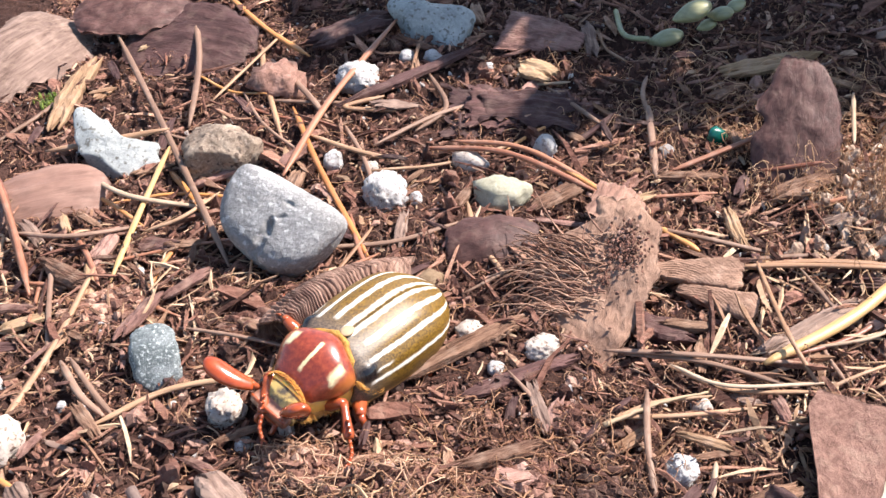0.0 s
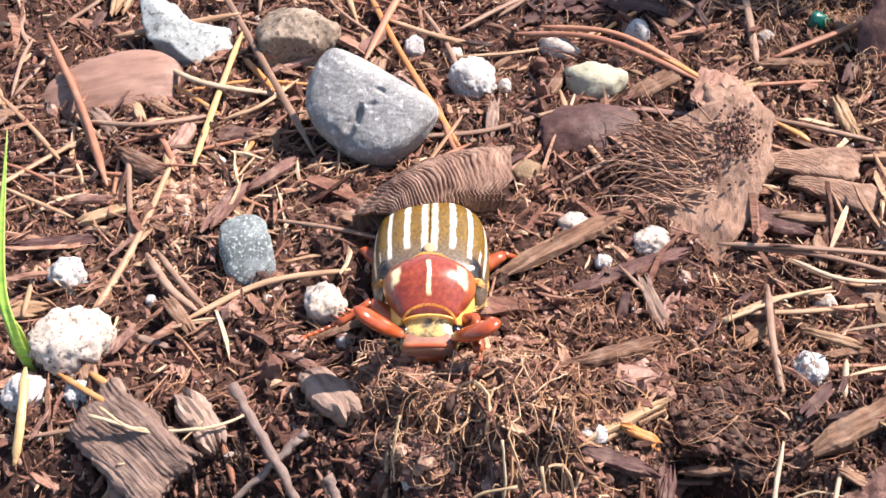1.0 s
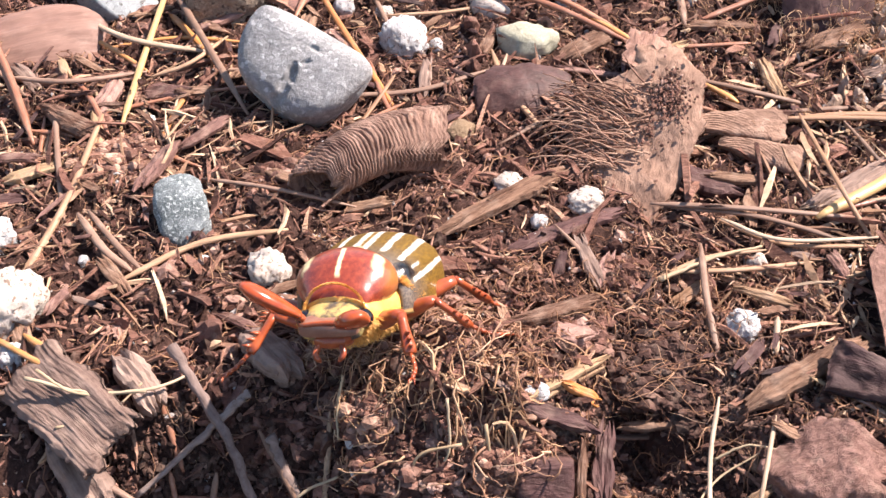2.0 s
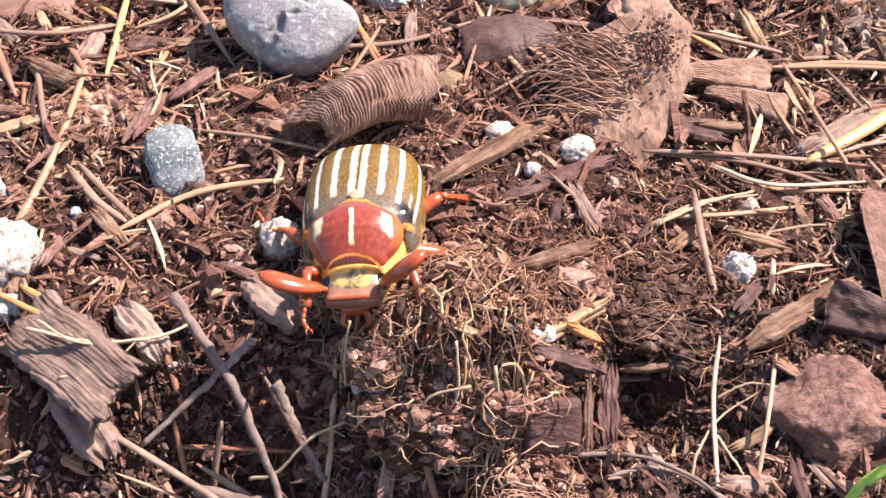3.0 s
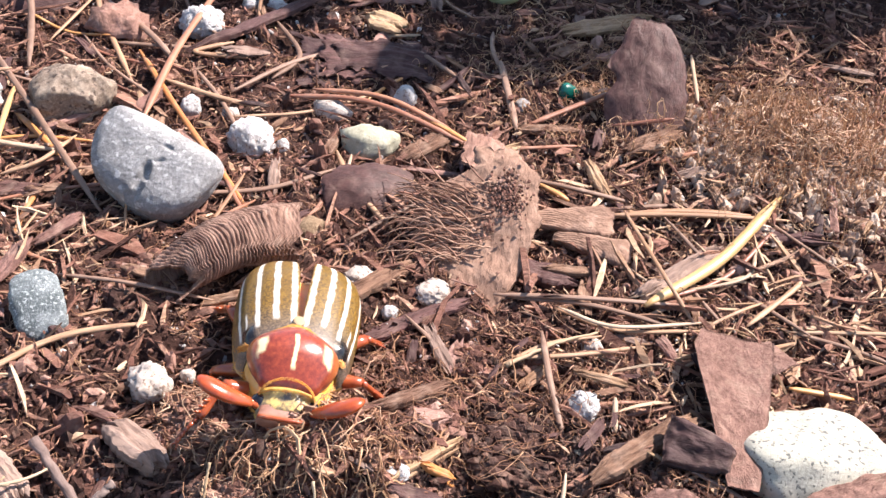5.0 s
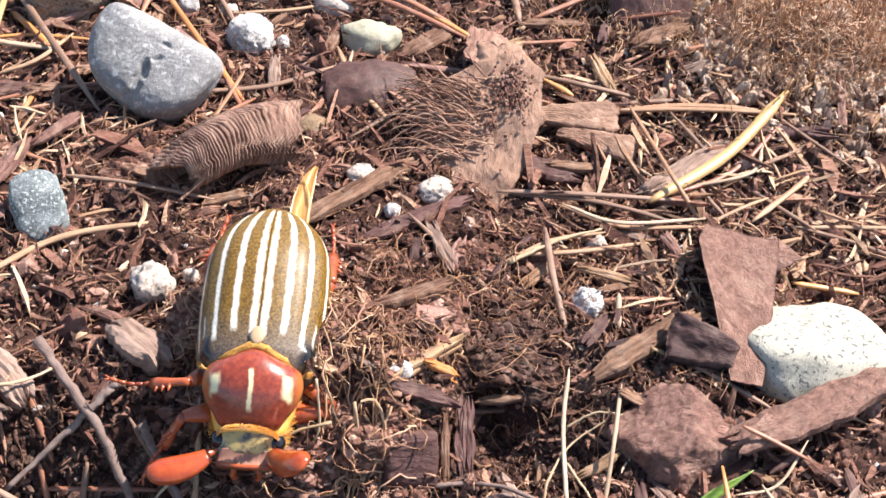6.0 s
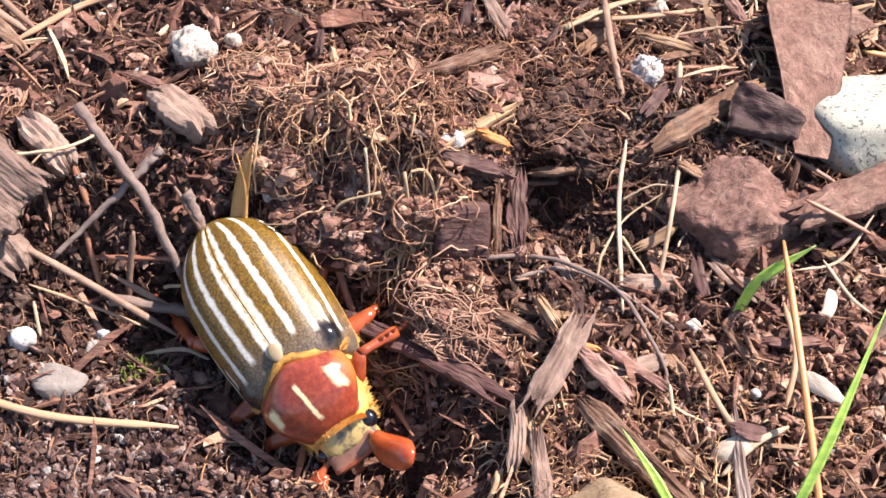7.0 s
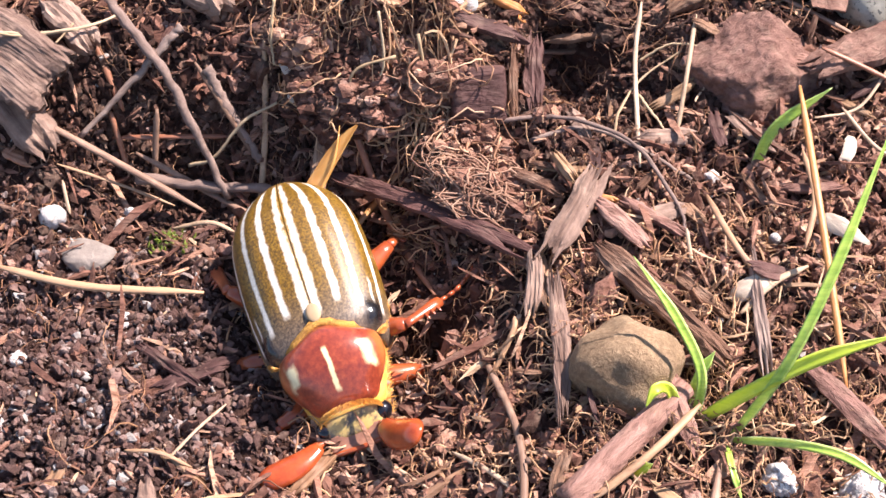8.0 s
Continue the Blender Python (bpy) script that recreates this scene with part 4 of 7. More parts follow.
root_clod((64.0, 62.0, 2.0), (10.0, 8.0, 5.0), 513, "fibrous tan ball of dry roots and soil", "palecrumb", "strawroot", 260, 2200, r=0.13, length=(4, 12))
root_clod((-55.0, 36.0, 0.6), (6.0, 5.0, 2.0), 512, "crumbly heap of dry soil among needles", "tancrumb", "fibre", 40, 800)


def plump_leaf(parent, at, a, b, turn):
    base = parent.location / MM
    verts = []
    rot = Matrix.Rotation(radians(turn), 3, "Z") @ Matrix.Rotation(radians(-20), 3, "Y")
    for q in ICO[3][0]:
        x, y, z = q
        k = (1 - 0.45 * max(0, -x))
        verts.append(tuple(rot @ Vector((x * a, y * b * k, z * b * 0.7 * k)) + Vector(at) - base))
    return link_mesh("leaf", verts, ICO[3][1], M["sedum"], parent)


def local_stem(parent, a, b, c, r):
    base = parent.location / MM
    v, f = tube([p - base for p in spline((a, b, c), 12)], [r] * 12, 7)
    return link_mesh("stem", v, f, M["sedum"], parent)


def build_shade_clump(x, y, count, seed, wide=36, low=20, high=130):
    """A leafy succulent added out of view beyond the litter, to shade the far edge of the bed."""
    rng = random.Random(seed)
    clump = new("unseen_shade_clump")
    clump.location = (x * MM, y * MM, ground(x, y) * MM)
    for _ in range(count):
        at = (x + rng.gauss(0, wide), y + abs(rng.gauss(0, 10)), ground(x, y) + low + rng.random() * (high - low))
        plump_leaf(clump, at, rng.uniform(9, 15), rng.uniform(5, 8), rng.uniform(0, 360))
    for _ in range(9):
        px = x + rng.uniform(-1.2, 1.2) * wide
        local_stem(clump, (px, y + rng.uniform(0, 14), ground(x, y)), (px + rng.uniform(-6, 6), y + 8, 40), (px + rng.uniform(-12, 12), y + 8, high - 5), 1.5)
    return tagged(clump, "unseen succulent clump added beyond the litter to shade the bed", "plant")


# unseen shade casters; the second holds its leaves higher, so its shade reaches further in
build_shade_clump(104, 154, 120, 8)
build_shade_clump(136, 140, 22, 9, 15, 95, 165)


def moss_patch(x, y, r, count, seed, label):
    """A little cushion of moss: short bent shoots."""
    rng = random.Random(seed)
    heap = Heap()
    for _ in range(count):
        px, py = x + rng.gauss(0, r * 0.5), y + rng.gauss(0, r * 0.5)
        z = ground(px, py)
        lean = Vector((rng.uniform(-0.6, 0.6), rng.uniform(-0.6, 0.6), 0))
        heap.add(*tube([Vector((px, py, z)), Vector((px, py, z + 0.8)) + lean * 0.4, Vector((px, py, z + 1.4)) + lean], [0.16, 0.2, 0.03], 4))
    return heap.link("moss_patch", "moss", label, "moss")


def scatter_chips(count, seed, where=None, longest=11.0):
    """Loose bits of wood and bark all over the bed."""
    rng = random.Random(seed)
    kinds = (("chip", "brown weathered wood chip lying on the soil"), ("darkbark", "dark purple-brown bark chip lying on the soil"), ("greywood", "grey-brown splinter of wood on the soil"), ("bark", "red-brown bark chip lying on the soil"), ("tanwood", "pale split wood chip lying on the soil"))
    for k in range(count):
        x, y = where(rng) if where else spot(rng)
        a = rng.uniform(0, 2 * math.pi)
        L = 2.4 + (longest - 2.4) * rng.random() ** 1.6
        w = L * rng.uniform(0.12, 0.34)
        kind, label = kinds[rng.choice((0, 0, 0, 1, 1, 2, 3, 3, 4))]
        # the beetle's last stretch and the dark hollow are bare soil
        if abs(x + 15) < 11 and -58 < y < -16 or math.hypot((x - 10) / 9, (y + 5) / 9) < 1:
            continue
        bx, by = x + L * math.cos(a), y + L * math.sin(a)
        splinter((x, y, ground(x, y) + rng.uniform(0.5, 2.2)), (bx, by, ground(bx, by) + rng.uniform(0.5, 2.2)), w, w * rng.uniform(0.3, 0.6), kind, label, seed + k, "bark_chip" if "bark" in kind else "wood_chip", nu=20, nv=7)


def scatter_needles(count, seed):
    """More fallen needles, mostly on the upper part of the bed."""
    rng = random.Random(seed)
    for k in range(count):
        x, y = spot(rng)
        if y < -5 and rng.random() < 0.5:
            continue
        a = rng.uniform(0, 2 * math.pi)
        L = rng.uniform(9, 30)
        bow = rng.uniform(-0.08, 0.08) * L
        pts = []
        for u in (0.0, 0.5, 1.0):
            px, py = x + L * u * math.cos(a) - bow * 4 * u * (1 - u) * math.sin(a), y + L * u * math.sin(a) + bow * 4 * u * (1 - u) * math.cos(a)
            pts.append((px, py, max(ground(px, py), lie(px, py)) + rng.uniform(0.5, 1.8)))
        needle("needle_" + rng.choice(("red", "brown", "brown", "brown", "tan", "red", "orange")), rng.uniform(0.28, 0.45), *pts)


scatter_chips(190, 900)
scatter_chips(80, 1200, around(17, -8, 34, 34), 7.5)
scatter_chips(50, 1400, around(-45, 45, 44, 40), 7.0)
scatter_chips(60, 1500, around(20, 95, 60, 40), 9.0)
scatter_needles(90, 300)



# ---- the things of the bed ----
cobble((-32.3, 49.8, 7.2), ((61, 5.3), (-8, 9.4), (-45, 8.0), (-95, 7.8), (-134, 7.2), (170, 9.0), (125, 10.4)), 4.6, M["greystone"], "smooth grey rounded-triangular pebble with a dark pit", (41, 0, 0), 7, pits=((-0.6, -1.4, -3.0, -5.6, 1.0, 0.8), (1.6, 1.6, 2.4, 1.3, 0.5, 0.35), (0.4, -0.6, 1.4, -0.3, 0.35, 0.3)))
rock("pebble", (-48.0, 74.2, 2.9), (7.0, 7.0, 5.2), M["tanstone"], "rough tan and cream pebble with dark patches", "stone", (38, 0, 0), (0.91, 0.91, 0.86, 0.8, 0.77, 0.87, 0.89, 0.92, 0.99, 1.02, 1.06, 0.89, 0.85, 0.73, 0.73, 0.84), seed=102, sub=5, lumps=0.15, edge=24.0)
rock("pebble", (-66.9, 75.3, 2.9), (8.6, 8.6, 2.4), M["slate"], "wedge of blue-grey slate among needles", "stone", (42, 0, 0), (0.65, 0.43, 0.36, 0.36, 0.42, 0.63, 1.17, 0.97, 0.71, 0.53, 0.49, 0.53, 0.63, 0.73, 1.05, 0.91), seed=103, sub=5, lumps=0.03, edge=44.0, faces=8)
rock("pebble", (-19.3, 120.0, 3.0), (8.7, 8.7, 3.3), M["slate"], "flat blue-grey slate stone at the edge of the bark", "stone", (40, 0, 0), (0.93, 0.82, 0.68, 0.56, 0.54, 0.62, 0.87, 1.07, 0.81, 0.75, 0.78, 0.67, 0.69, 0.83, 0.87, 0.88), seed=104, sub=4, lumps=0.05, edge=20.0)
rock("pebble", (-2.3, 65.4, 1.9), (4.5, 3.5, 2.6), M["greenstone"], "pale greenish rough pebble", "stone", (15, 0, 5), (), seed=105, lumps=0.2)
rock("pebble", (-43.8, 23.6, 3.9), (4.9, 4.9, 1.3), M["bluestone"], "flat blue-green speckled granite chip", "stone", (38, 0, 0), (0.82, 0.83, 0.85, 1.04, 1.1, 1.14, 1.1, 0.94, 0.9, 0.88, 1.02, 1.01, 1.08, 1.12, 0.99, 0.92), seed=106, lumps=0.07, sub=4, edge=7.0, faces=16)
rock("pebble", (48.9, -0.1, 1.0), (10.0, 8.4, 5.0), M["whitestone"], "large cream granite stone with dark specks", "stone", (14, 0, -12), (1.0, 0.9, 1.0, 0.95, 1.0, 0.9, 1.0, 0.95), seed=3, sub=4, lumps=0.1, edge=14.0)
rock("pebble", (12.9, -46.5, -1.7), (5.9, 5.6, 5.6), M["drabstone"], "drab olive-brown pebble set in the soil", "stone", (10, 0, -10), (1.0, 0.9, 1.0, 0.9, 1.0, 0.9, 0.95, 0.9), seed=108, sub=4, lumps=0.1, edge=6.0)
rock("pebble", (-42.3, -23.6, -12.0), (3.1, 2.0, 1.1), M["gravelstone"], "small flat grey stone on the gravelly patch", "stone", (0, 0, 5), (), seed=109, lumps=0.06, edge=24.0, faces=8)
rock("pebble", (-7.8, 74.7, 1.4), (3.4, 2.0, 1.8), M["dirtyperlite"], "small pale grey stone beside the needles", "stone", (0, 0, -20), (), seed=110, lumps=0.12)
rock("pebble", (22.8, 78.2, 1.0), (1.5, 1.6, 1.4), M["grit"], "small grey pebble lying on the litter", "stone", (0, 0, 0), (), seed=111)
rock("pebble", (-11.2, 44.2, 1.1), (2.5, 1.9, 1.5), M["drabstone"], "dull grey-green pebble half under the bark", "stone", (0, 0, 20), (), seed=112)
rock("pebble", (54.0, 44.5, 1.6), (2.9, 1.1, 1.0), M["slate"], "small blue-grey slate chip", "stone", (0, 0, -10), (), seed=113)
perlite((-20.4, 65.3, 1.7), (3.4, 3.3, 3.2), 114, sub=4)
perlite((-15.5, 65.3, 0.6), (1.1, 1.1, 1.2), 115)
perlite((-30.8, 102.0, 1.5), (3.8, 3.6, 2.9), 116, sub=4)
perlite((3.7, 78.7, 1.3), (1.8, 1.7, 2.4), 117)
perlite((-30.2, 75.0, 1.1), (1.7, 1.6, 2.0), 118)
perlite((-22.8, 110.2, 0.7), (1.6, 1.5, 1.5), 119)
perlite((-18.3, 110.3, 0.8), (1.9, 1.8, 1.6), 120)
perlite((-62.0, 8.4, 2.0), (4.3, 4.6, 4.2), 121, "large soiled granule of pale porous perlite", mat="dirtyperlite", sub=4)
perlite((-66.8, 20.5, 1.6), (2.3, 2.2, 2.7), 122, sub=4)
perlite((-65.2, 0.6, 0.9), (2.3, 2.2, 1.9), 123, sub=4)
perlite((-59.0, 1.5, 0.7), (1.8, 1.7, 1.4), 124, sub=4)
kicked_granule = perlite((-33.2, 16.4, 2.2), (2.9, 2.3, 2.3), 125, "off-white perlite granule pushed along by the beetle", mat="dirtyperlite", sub=4)
perlite((-29.9, 11.5, 1.0), (1.1, 1.0, 1.0), 127)
perlite((-51.2, 16.0, 1.2), (0.9, 0.9, 1.2), 128)
perlite((-40.5, 17.5, 1.2), (0.7, 0.7, 0.7), 129, sub=2)
perlite((-55.2, 17.5, 0.8), (0.8, 0.8, 0.7), 130)
perlite((22.6, 9.1, 0.8), (1.9, 1.8, 1.7), 131, sub=4)
perlite((-0.3, 26.5, 0.6), (1.1, 1.1, 1.1), 132)
perlite((-0.1, -4.9, 5.2), (1.0, 0.9, 0.8), 133)
perlite((-46.4, -18.8, -11.3), (1.4, 1.4, 1.5), 134)
perlite((-38.2, -17.4, -12.9), (0.8, 0.7, 0.8), 135)
perlite((24.0, -23.3, -3.1), (0.8, 0.8, 0.8), 136)
perlite((29.0, -31.3, -3.2), (0.6, 0.6, 0.7), 137, sub=2)
perlite((-47.5, -36.4, -12.3), (0.9, 0.9, 0.7), 138)
perlite((24.4, -58.1, -2.9), (1.5, 1.4, 1.4), 139, sub=4)
perlite((31.5, -59.1, -2.9), (2.0, 1.9, 1.2), 140, sub=4)
perlite((2.4, -52.4, -6.6), (0.6, 0.6, 0.6), 141)
perlite((-36.8, -32.2, -12.5), (0.5, 0.5, 0.4), 142, sub=2)
perlite((-33.9, -26.5, -12.6), (0.5, 0.5, 0.4), 143, sub=2)
perlite((-19.4, -9.5, -3.3), (0.7, 0.7, 0.7), 144, sub=2)
perlite((11.3, 51.7, 0.4), (1.0, 0.9, 0.9), 145)
perlite((-8.0, 107.9, 0.4), (1.0, 1.0, 0.8), 146, sub=2)
perlite((-13.9, -3.7, 4.4), (0.9, 0.9, 1.0), 147)
perlite((-19.7, -7.4, -0.9), (1.0, 0.9, 0.9), 148)
perlite((-53.3, 45.0, 1.1), (0.8, 0.8, 1.0), 149, sub=2)
perlite((21.9, -40.9, -3.4), (0.5, 0.5, 0.5), 150, sub=2)
perlite((-24.9, 13.8, 1.2), (1.0, 1.0, 1.3), 152, "soiled off-white perlite granule half sunk in soil", mat="dirtyperlite")
perlite((-6.6, -10.6, -1.1), (1.7, 1.6, 1.6), 153, "soiled off-white perlite granule half sunk in soil", mat="dirtyperlite", sub=4)
perlite((1.5, -17.4, -5.9), (1.8, 1.7, 1.2), 154, "soiled off-white perlite granule half sunk in soil", mat="dirtyperlite", sub=4)
perlite((6.1, 30.9, 0.5), (1.5, 1.5, 0.9), 155, "soiled off-white perlite granule half sunk in soil", mat="dirtyperlite")
perlite((-24.0, 73.5, 0.7), (1.4, 1.4, 1.3), 156, "soiled off-white perlite granule half sunk in soil", mat="dirtyperlite")
perlite((25.6, 19.7, 0.7), (1.2, 1.1, 1.4), 157, "soiled off-white perlite granule half sunk in soil", mat="dirtyperlite")
perlite((-4.3, 33.5, 0.7), (1.8, 1.7, 1.2), 158, "soiled off-white perlite granule half sunk in soil", mat="dirtyperlite")
perlite((5.5, 30.5, 0.7), (2.3, 2.2, 1.4), 159, "soiled off-white perlite granule half sunk in soil", mat="dirtyperlite", sub=4)
rock("fertiliser_bead", (30.5, 82.2, 1.6), (1.7, 1.7, 1.7), M["bead"], "glossy dark green slow-release resin bead", "bead", (0, 0, 0), (), seed=160, lumps=0.0)
slab("cone_scale", (-94.4, 107.0, 4.9), 36.2, 23.1, 1.2, "greywood", "large weathered cone scale with frayed pale fibres", (20, 0, 70), seed=161, outline=fan, cup=0.8, curl=0.9, ridges=0.08, rough=0.25, category="cone scale")
slab("cone_scale", (-74.8, 61.8, 3.2), 21.8, 16.5, 1.0, "smoothscale", "pinkish brown cone scale with a creased face", (-22, 6, 196), seed=162, outline=oval, cup=0.7, curl=1.6, ridges=0.3, ridge_step=2.2, rough=0.3, ragged=0.03, category="cone scale")
slab("cone_scale", (42.0, 75.1, 7.2), 22.8, 13.7, 1.1, "brownscale", "dark purple-brown pointed cone scale standing in the litter", (0, -42, 82), seed=163, outline=pointed, rough=0.35, ragged=0.05, curl=0.7, cup=0.3, category="cone scale")
bark_roll((-29.9, 26.2, 4.5), (-16.4, 37.6, 3.9), 3.0, 4.6, 4.9, 80, "rolled strip of ridged brown bark, hollow at one end")
slab("cone_scale", (13.7, 40.6, 4.9), 26.4, 17.2, 1.2, "tornscale", "torn cone scale with long frayed fibres and soil on it", (10, 24, -99), seed=164, outline=torn, cup=0.2, curl=0.3, category="cone scale", nu=70, nv=60, ragged=0.05)
fray(bpy.data.objects["cone_scale.003"], 110, (5.5, 2.8), "tornfibre", 5, (1.0, -4.6, 0.6), (4, 12), 240, 0.13, 1.5, 0.11)
fray(bpy.data.objects["cone_scale.003"], 60, (6.5, 4.0), "tornfibre", 15, (0.0, -3.4, 0.6), (3, 7), 258, 0.14, 0.5, 0.05)
dirt(bpy.data.objects["cone_scale.003"], 700, (3.6, 2.4), (-4.5, 2.2, 0.8), "crumb", 6, (0.06, 0.27))
dirt(bpy.data.objects["cone_scale.003"], 120, (6.0, 3.2), (-2.0, 0.5, 0.8), "tancrumb", 7, (0.1, 0.4))
slab("cone_scale", (16.0, 58.2, 3.9), 12.3, 9.8, 1.0, "scale", "upright pale torn end of a cone scale", (30, 10, 80), seed=165, curl=0.8, ridges=0.3, category="cone scale")
slab("cone_scale", (-2.6, 51.6, 3.0), 14.6, 11.5, 0.7, "brownscale", "dark purple-brown cone scale lying cupped", (26, 0, 12), seed=166, outline=oval, curl=1.5, cup=0.8, ragged=0.12, category="cone scale")
slab("bark_flake", (25.1, 44.8, 2.9), 13.8, 5.4, 1.4, "tornscale", "bark flake with concentric weathered ridges", (24, 0, -3), seed=167, ridges=0.1, ridge_step=0.36, ring=True, nu=110, nv=70, rough=0.25, outline=fan)
slab("bark_flake", (28.4, 40.2, 1.9), 11.2, 4.5, 1.4, "tornscale", "smaller bark flake with concentric ridges", (26, 0, -22), seed=168, ridges=0.1, ridge_step=0.36, ring=True, nu=110, nv=70, rough=0.25, outline=fan)
slab("bark_flake", (40.2, 6.6, 3.8), 24.0, 11.8, 0.7, "sheet", "thin curved sheet of pink-brown bark with a rolled edge", (6, -4, 79), seed=169, outline=flap, curl=-0.6, rough=0.3, ragged=0.014)
slab("bark_flake", (47.0, 15.4, 4.2), 6.0, 4.0, 0.6, "sheet", "folded corner of pink-brown bark", (-10, 12, 110), seed=170, curl=0.9)
rock("bark_block", (31.8, -9.4, -2.2), (8.3, 7.6, 5.2), M["blockbark"], "chunky red-brown block of flaking bark", "bark", (14, 10, 24), (1.0, 0.86, 0.96, 0.9, 1.02, 0.9, 0.98, 0.84), seed=61, sub=6, lumps=0.1, edge=34.0, faces=11)
slab("bark_flake", (34.2, -0.5, 3.8), 8.1, 7.1, 2.2, "darkbark", "dark slaty chip of bark", (24, 6, -20), seed=171, outline=shard)
chunk = cobble((0.4, -11.0, -2.0), ((0, 3.0), (88, 2.9), (181, 3.1), (268, 3.0)), 3.0, M["darkbark"], "cut knuckle of dark brown wood in the mound", (48, 4, 4), 172, flat=7.0, lumps=0.04, round_by=16.0)
chunk.name = "wood_knuckle"
tagged(chunk, "cut knuckle of dark brown wood in the mound", "wood")
splinter((-2.4, -7.4, 1.6), (5.6, -5.6, 0.4), 2.4, 1.2, "darkbark", "dark split bark over the cut knuckle", 701)
splinter((4.6, -7.6, 0.4), (4.4, -14.6, -3.2), 1.0, 0.9, "chip", "torn brown rim beside the cut knuckle", 702)
splinter((7.4, -3.4, -1.2), (6.6, -13.7, -2.6), 2.2, 1.0, "darkbark", "dark split board standing in the bank", 703)
splinter((-2.9, -7.3, 4.8), (6.7, 3.0, 2.0), 1.3, 0.9, "tanwood", "straight tan stick lying across another", 704)
splinter((2.4, -3.0, 4.5), (6.3, -1.2, 0.4), 1.2, 0.8, "needle_orange", "short orange stick under a tan one", 705)
splinter((8.4, -2.7, -2.6), (15.2, -2.4, -2.0), 1.2, 0.8, "chip", "dark brown stick in the hollow", 706)
splinter((22.4, 14.2, 2.4), (28.4, 11.9, 2.4), 1.2, 0.8, "tanwood", "short tan stick among needles", 707)
twig("root", 0.3, (13.6, 15.0, 2.6), (20.0, 18.6, 3.0), (26.1, 21.5, 2.4), label="pale forked root lying on the litter", mat="paleroot", tip=0.6)
root_clod((4.0, 6.4, 0.8), (3.6, 2.6, 2.2), 514, "small red-brown clod of crumbly soil", "crumb", "fibre", 20, 300)
root_clod((1.5, -22.5, -6.4), (6.2, 3.4, 2.6), 515, "torn fibrous chunk of tan bark and soil", "tancrumb", "tornfibre", 140, 500, turn=(0, 10, -25), r=0.13, length=(5, 11))
perlite((-1.5, -5.2, 5.2), (0.9, 0.8, 0.9), 161)
splinter((35.6, -12.9, 1.9), (57.0, -4.1, 3.9), 4.7, 1.9, "sheet", "long strip of brown bark under the pale stone", 173, "bark_strip", ragged=0.5)
slab("wood_block", (-51.0, -5.6, 1.6), 15.6, 8.4, 2.6, "greywood", "weathered ridged block of grey-brown wood", (26, 4, -40), seed=174, cup=0.45, ridges=0.17, ridge_step=0.4, rough=0.16, category="wood", nu=70, nv=70, ragged=0.08)
splinter((-51.8, -7.9, -1.0), (-46.2, -13.4, -6.5), 4.3, 3.0, "greywood", "upright splintered end of grey wood", 175, "wood_chip")
splinter((-46.4, 0.6, 2.4), (-41.0, -5.4, 1.0), 3.6, 2.4, "greywood", "blunt weathered wood chip", 176, "wood_chip")
splinter((-32.6, 4.4, 2.6), (-26.8, -1.4, 2.4), 4.8, 2.6, "greywood", "pointed weathered wood chip", 177, "wood_chip")
slab("bark_flake", (-65.4, 114.7, 2.9), 28.4, 20.8, 1.5, "darkbark", "dark purple-brown bark scale", (15, 0, -20), seed=178, outline=oval, cup=0.4)
slab("bark_flake", (-78.2, 122.1, 6.0), 23.0, 13.8, 1.2, "brownscale", "brown bark scale leaning over the litter", (20, 0, 10), seed=179, outline=oval, cup=0.5)
splinter((-41.6, 112.5, 2.9), (-27.8, 123.1, 2.9), 6.4, 2.3, "darkbark", "blackish brown flat bark chip", 180, "wood_chip")
rock("soil_clod", (-44.4, 100.1, 1.9), (5.6, 4.6, 4.1), M["crumb"], "crumbly lump of dark soil and bark", "soil", (0, 0, 0), (), seed=181, lumps=0.4)
layered_block((-0.3, 90.9, -0.8), (25.6, 16.6, 3.6), (8, 4, -8), "flat dark red-brown bark with layered edges", 71, "darkbark")
slab("bark_flake", (1.5, 114.3, 3.0), 15.8, 10.0, 1.0, "bark", "reddish bark flake leaning in the roots", (25, 0, -20), seed=182, outline=shard)
splinter((-1.9, 103.9, 2.9), (3.7, 99.6, 3.0), 5.1, 1.5, "tanwood", "small tan bark chip", 183, "wood_chip")
splinter((33.5, 102.9, 2.0), (49.1, 107.7, 2.0), 3.6, 1.8, "tanwood", "yellowish split wood chip", 184, "wood_chip")
splinter((-3.6, 5.6, 4.4), (6.9, 11.8, 2.8), 2.4, 1.6, "chip", "brown split wood chip on the soil", 185, "wood_chip")
splinter((0.7, 5.3, 2.5), (6.7, 7.4, 1.0), 4.6, 2.7, "bark", "red-brown bark chip lying on the litter", 186, "wood_chip")
splinter((-12.2, 23.4, 1.7), (2.9, 36.1, 1.4), 3.0, 1.8, "chip", "long brown wood chip", 187, "wood_chip")
splinter((-3.1, 21.4, 1.1), (9.7, 28.5, 1.2), 2.9, 1.2, "darkbark", "dark flat bark chip", 188, "wood_chip")
splinter((21.7, -2.6, 1.3), (35.2, 6.2, 2.5), 2.9, 2.4, "chip", "long brown bark splinter", 189, "wood_chip", ragged=0.35)
splinter((-1.9, -6.9, 4.1), (7.0, 3.4, 0.7), 1.5, 0.9, "tanwood", "narrow tan wood chip", 190, "wood_chip")
splinter((2.4, -2.3, 2.9), (6.7, -0.6, -2.1), 1.0, 0.6, "needle_orange", "short orange wood splinter", 191, "wood_chip")
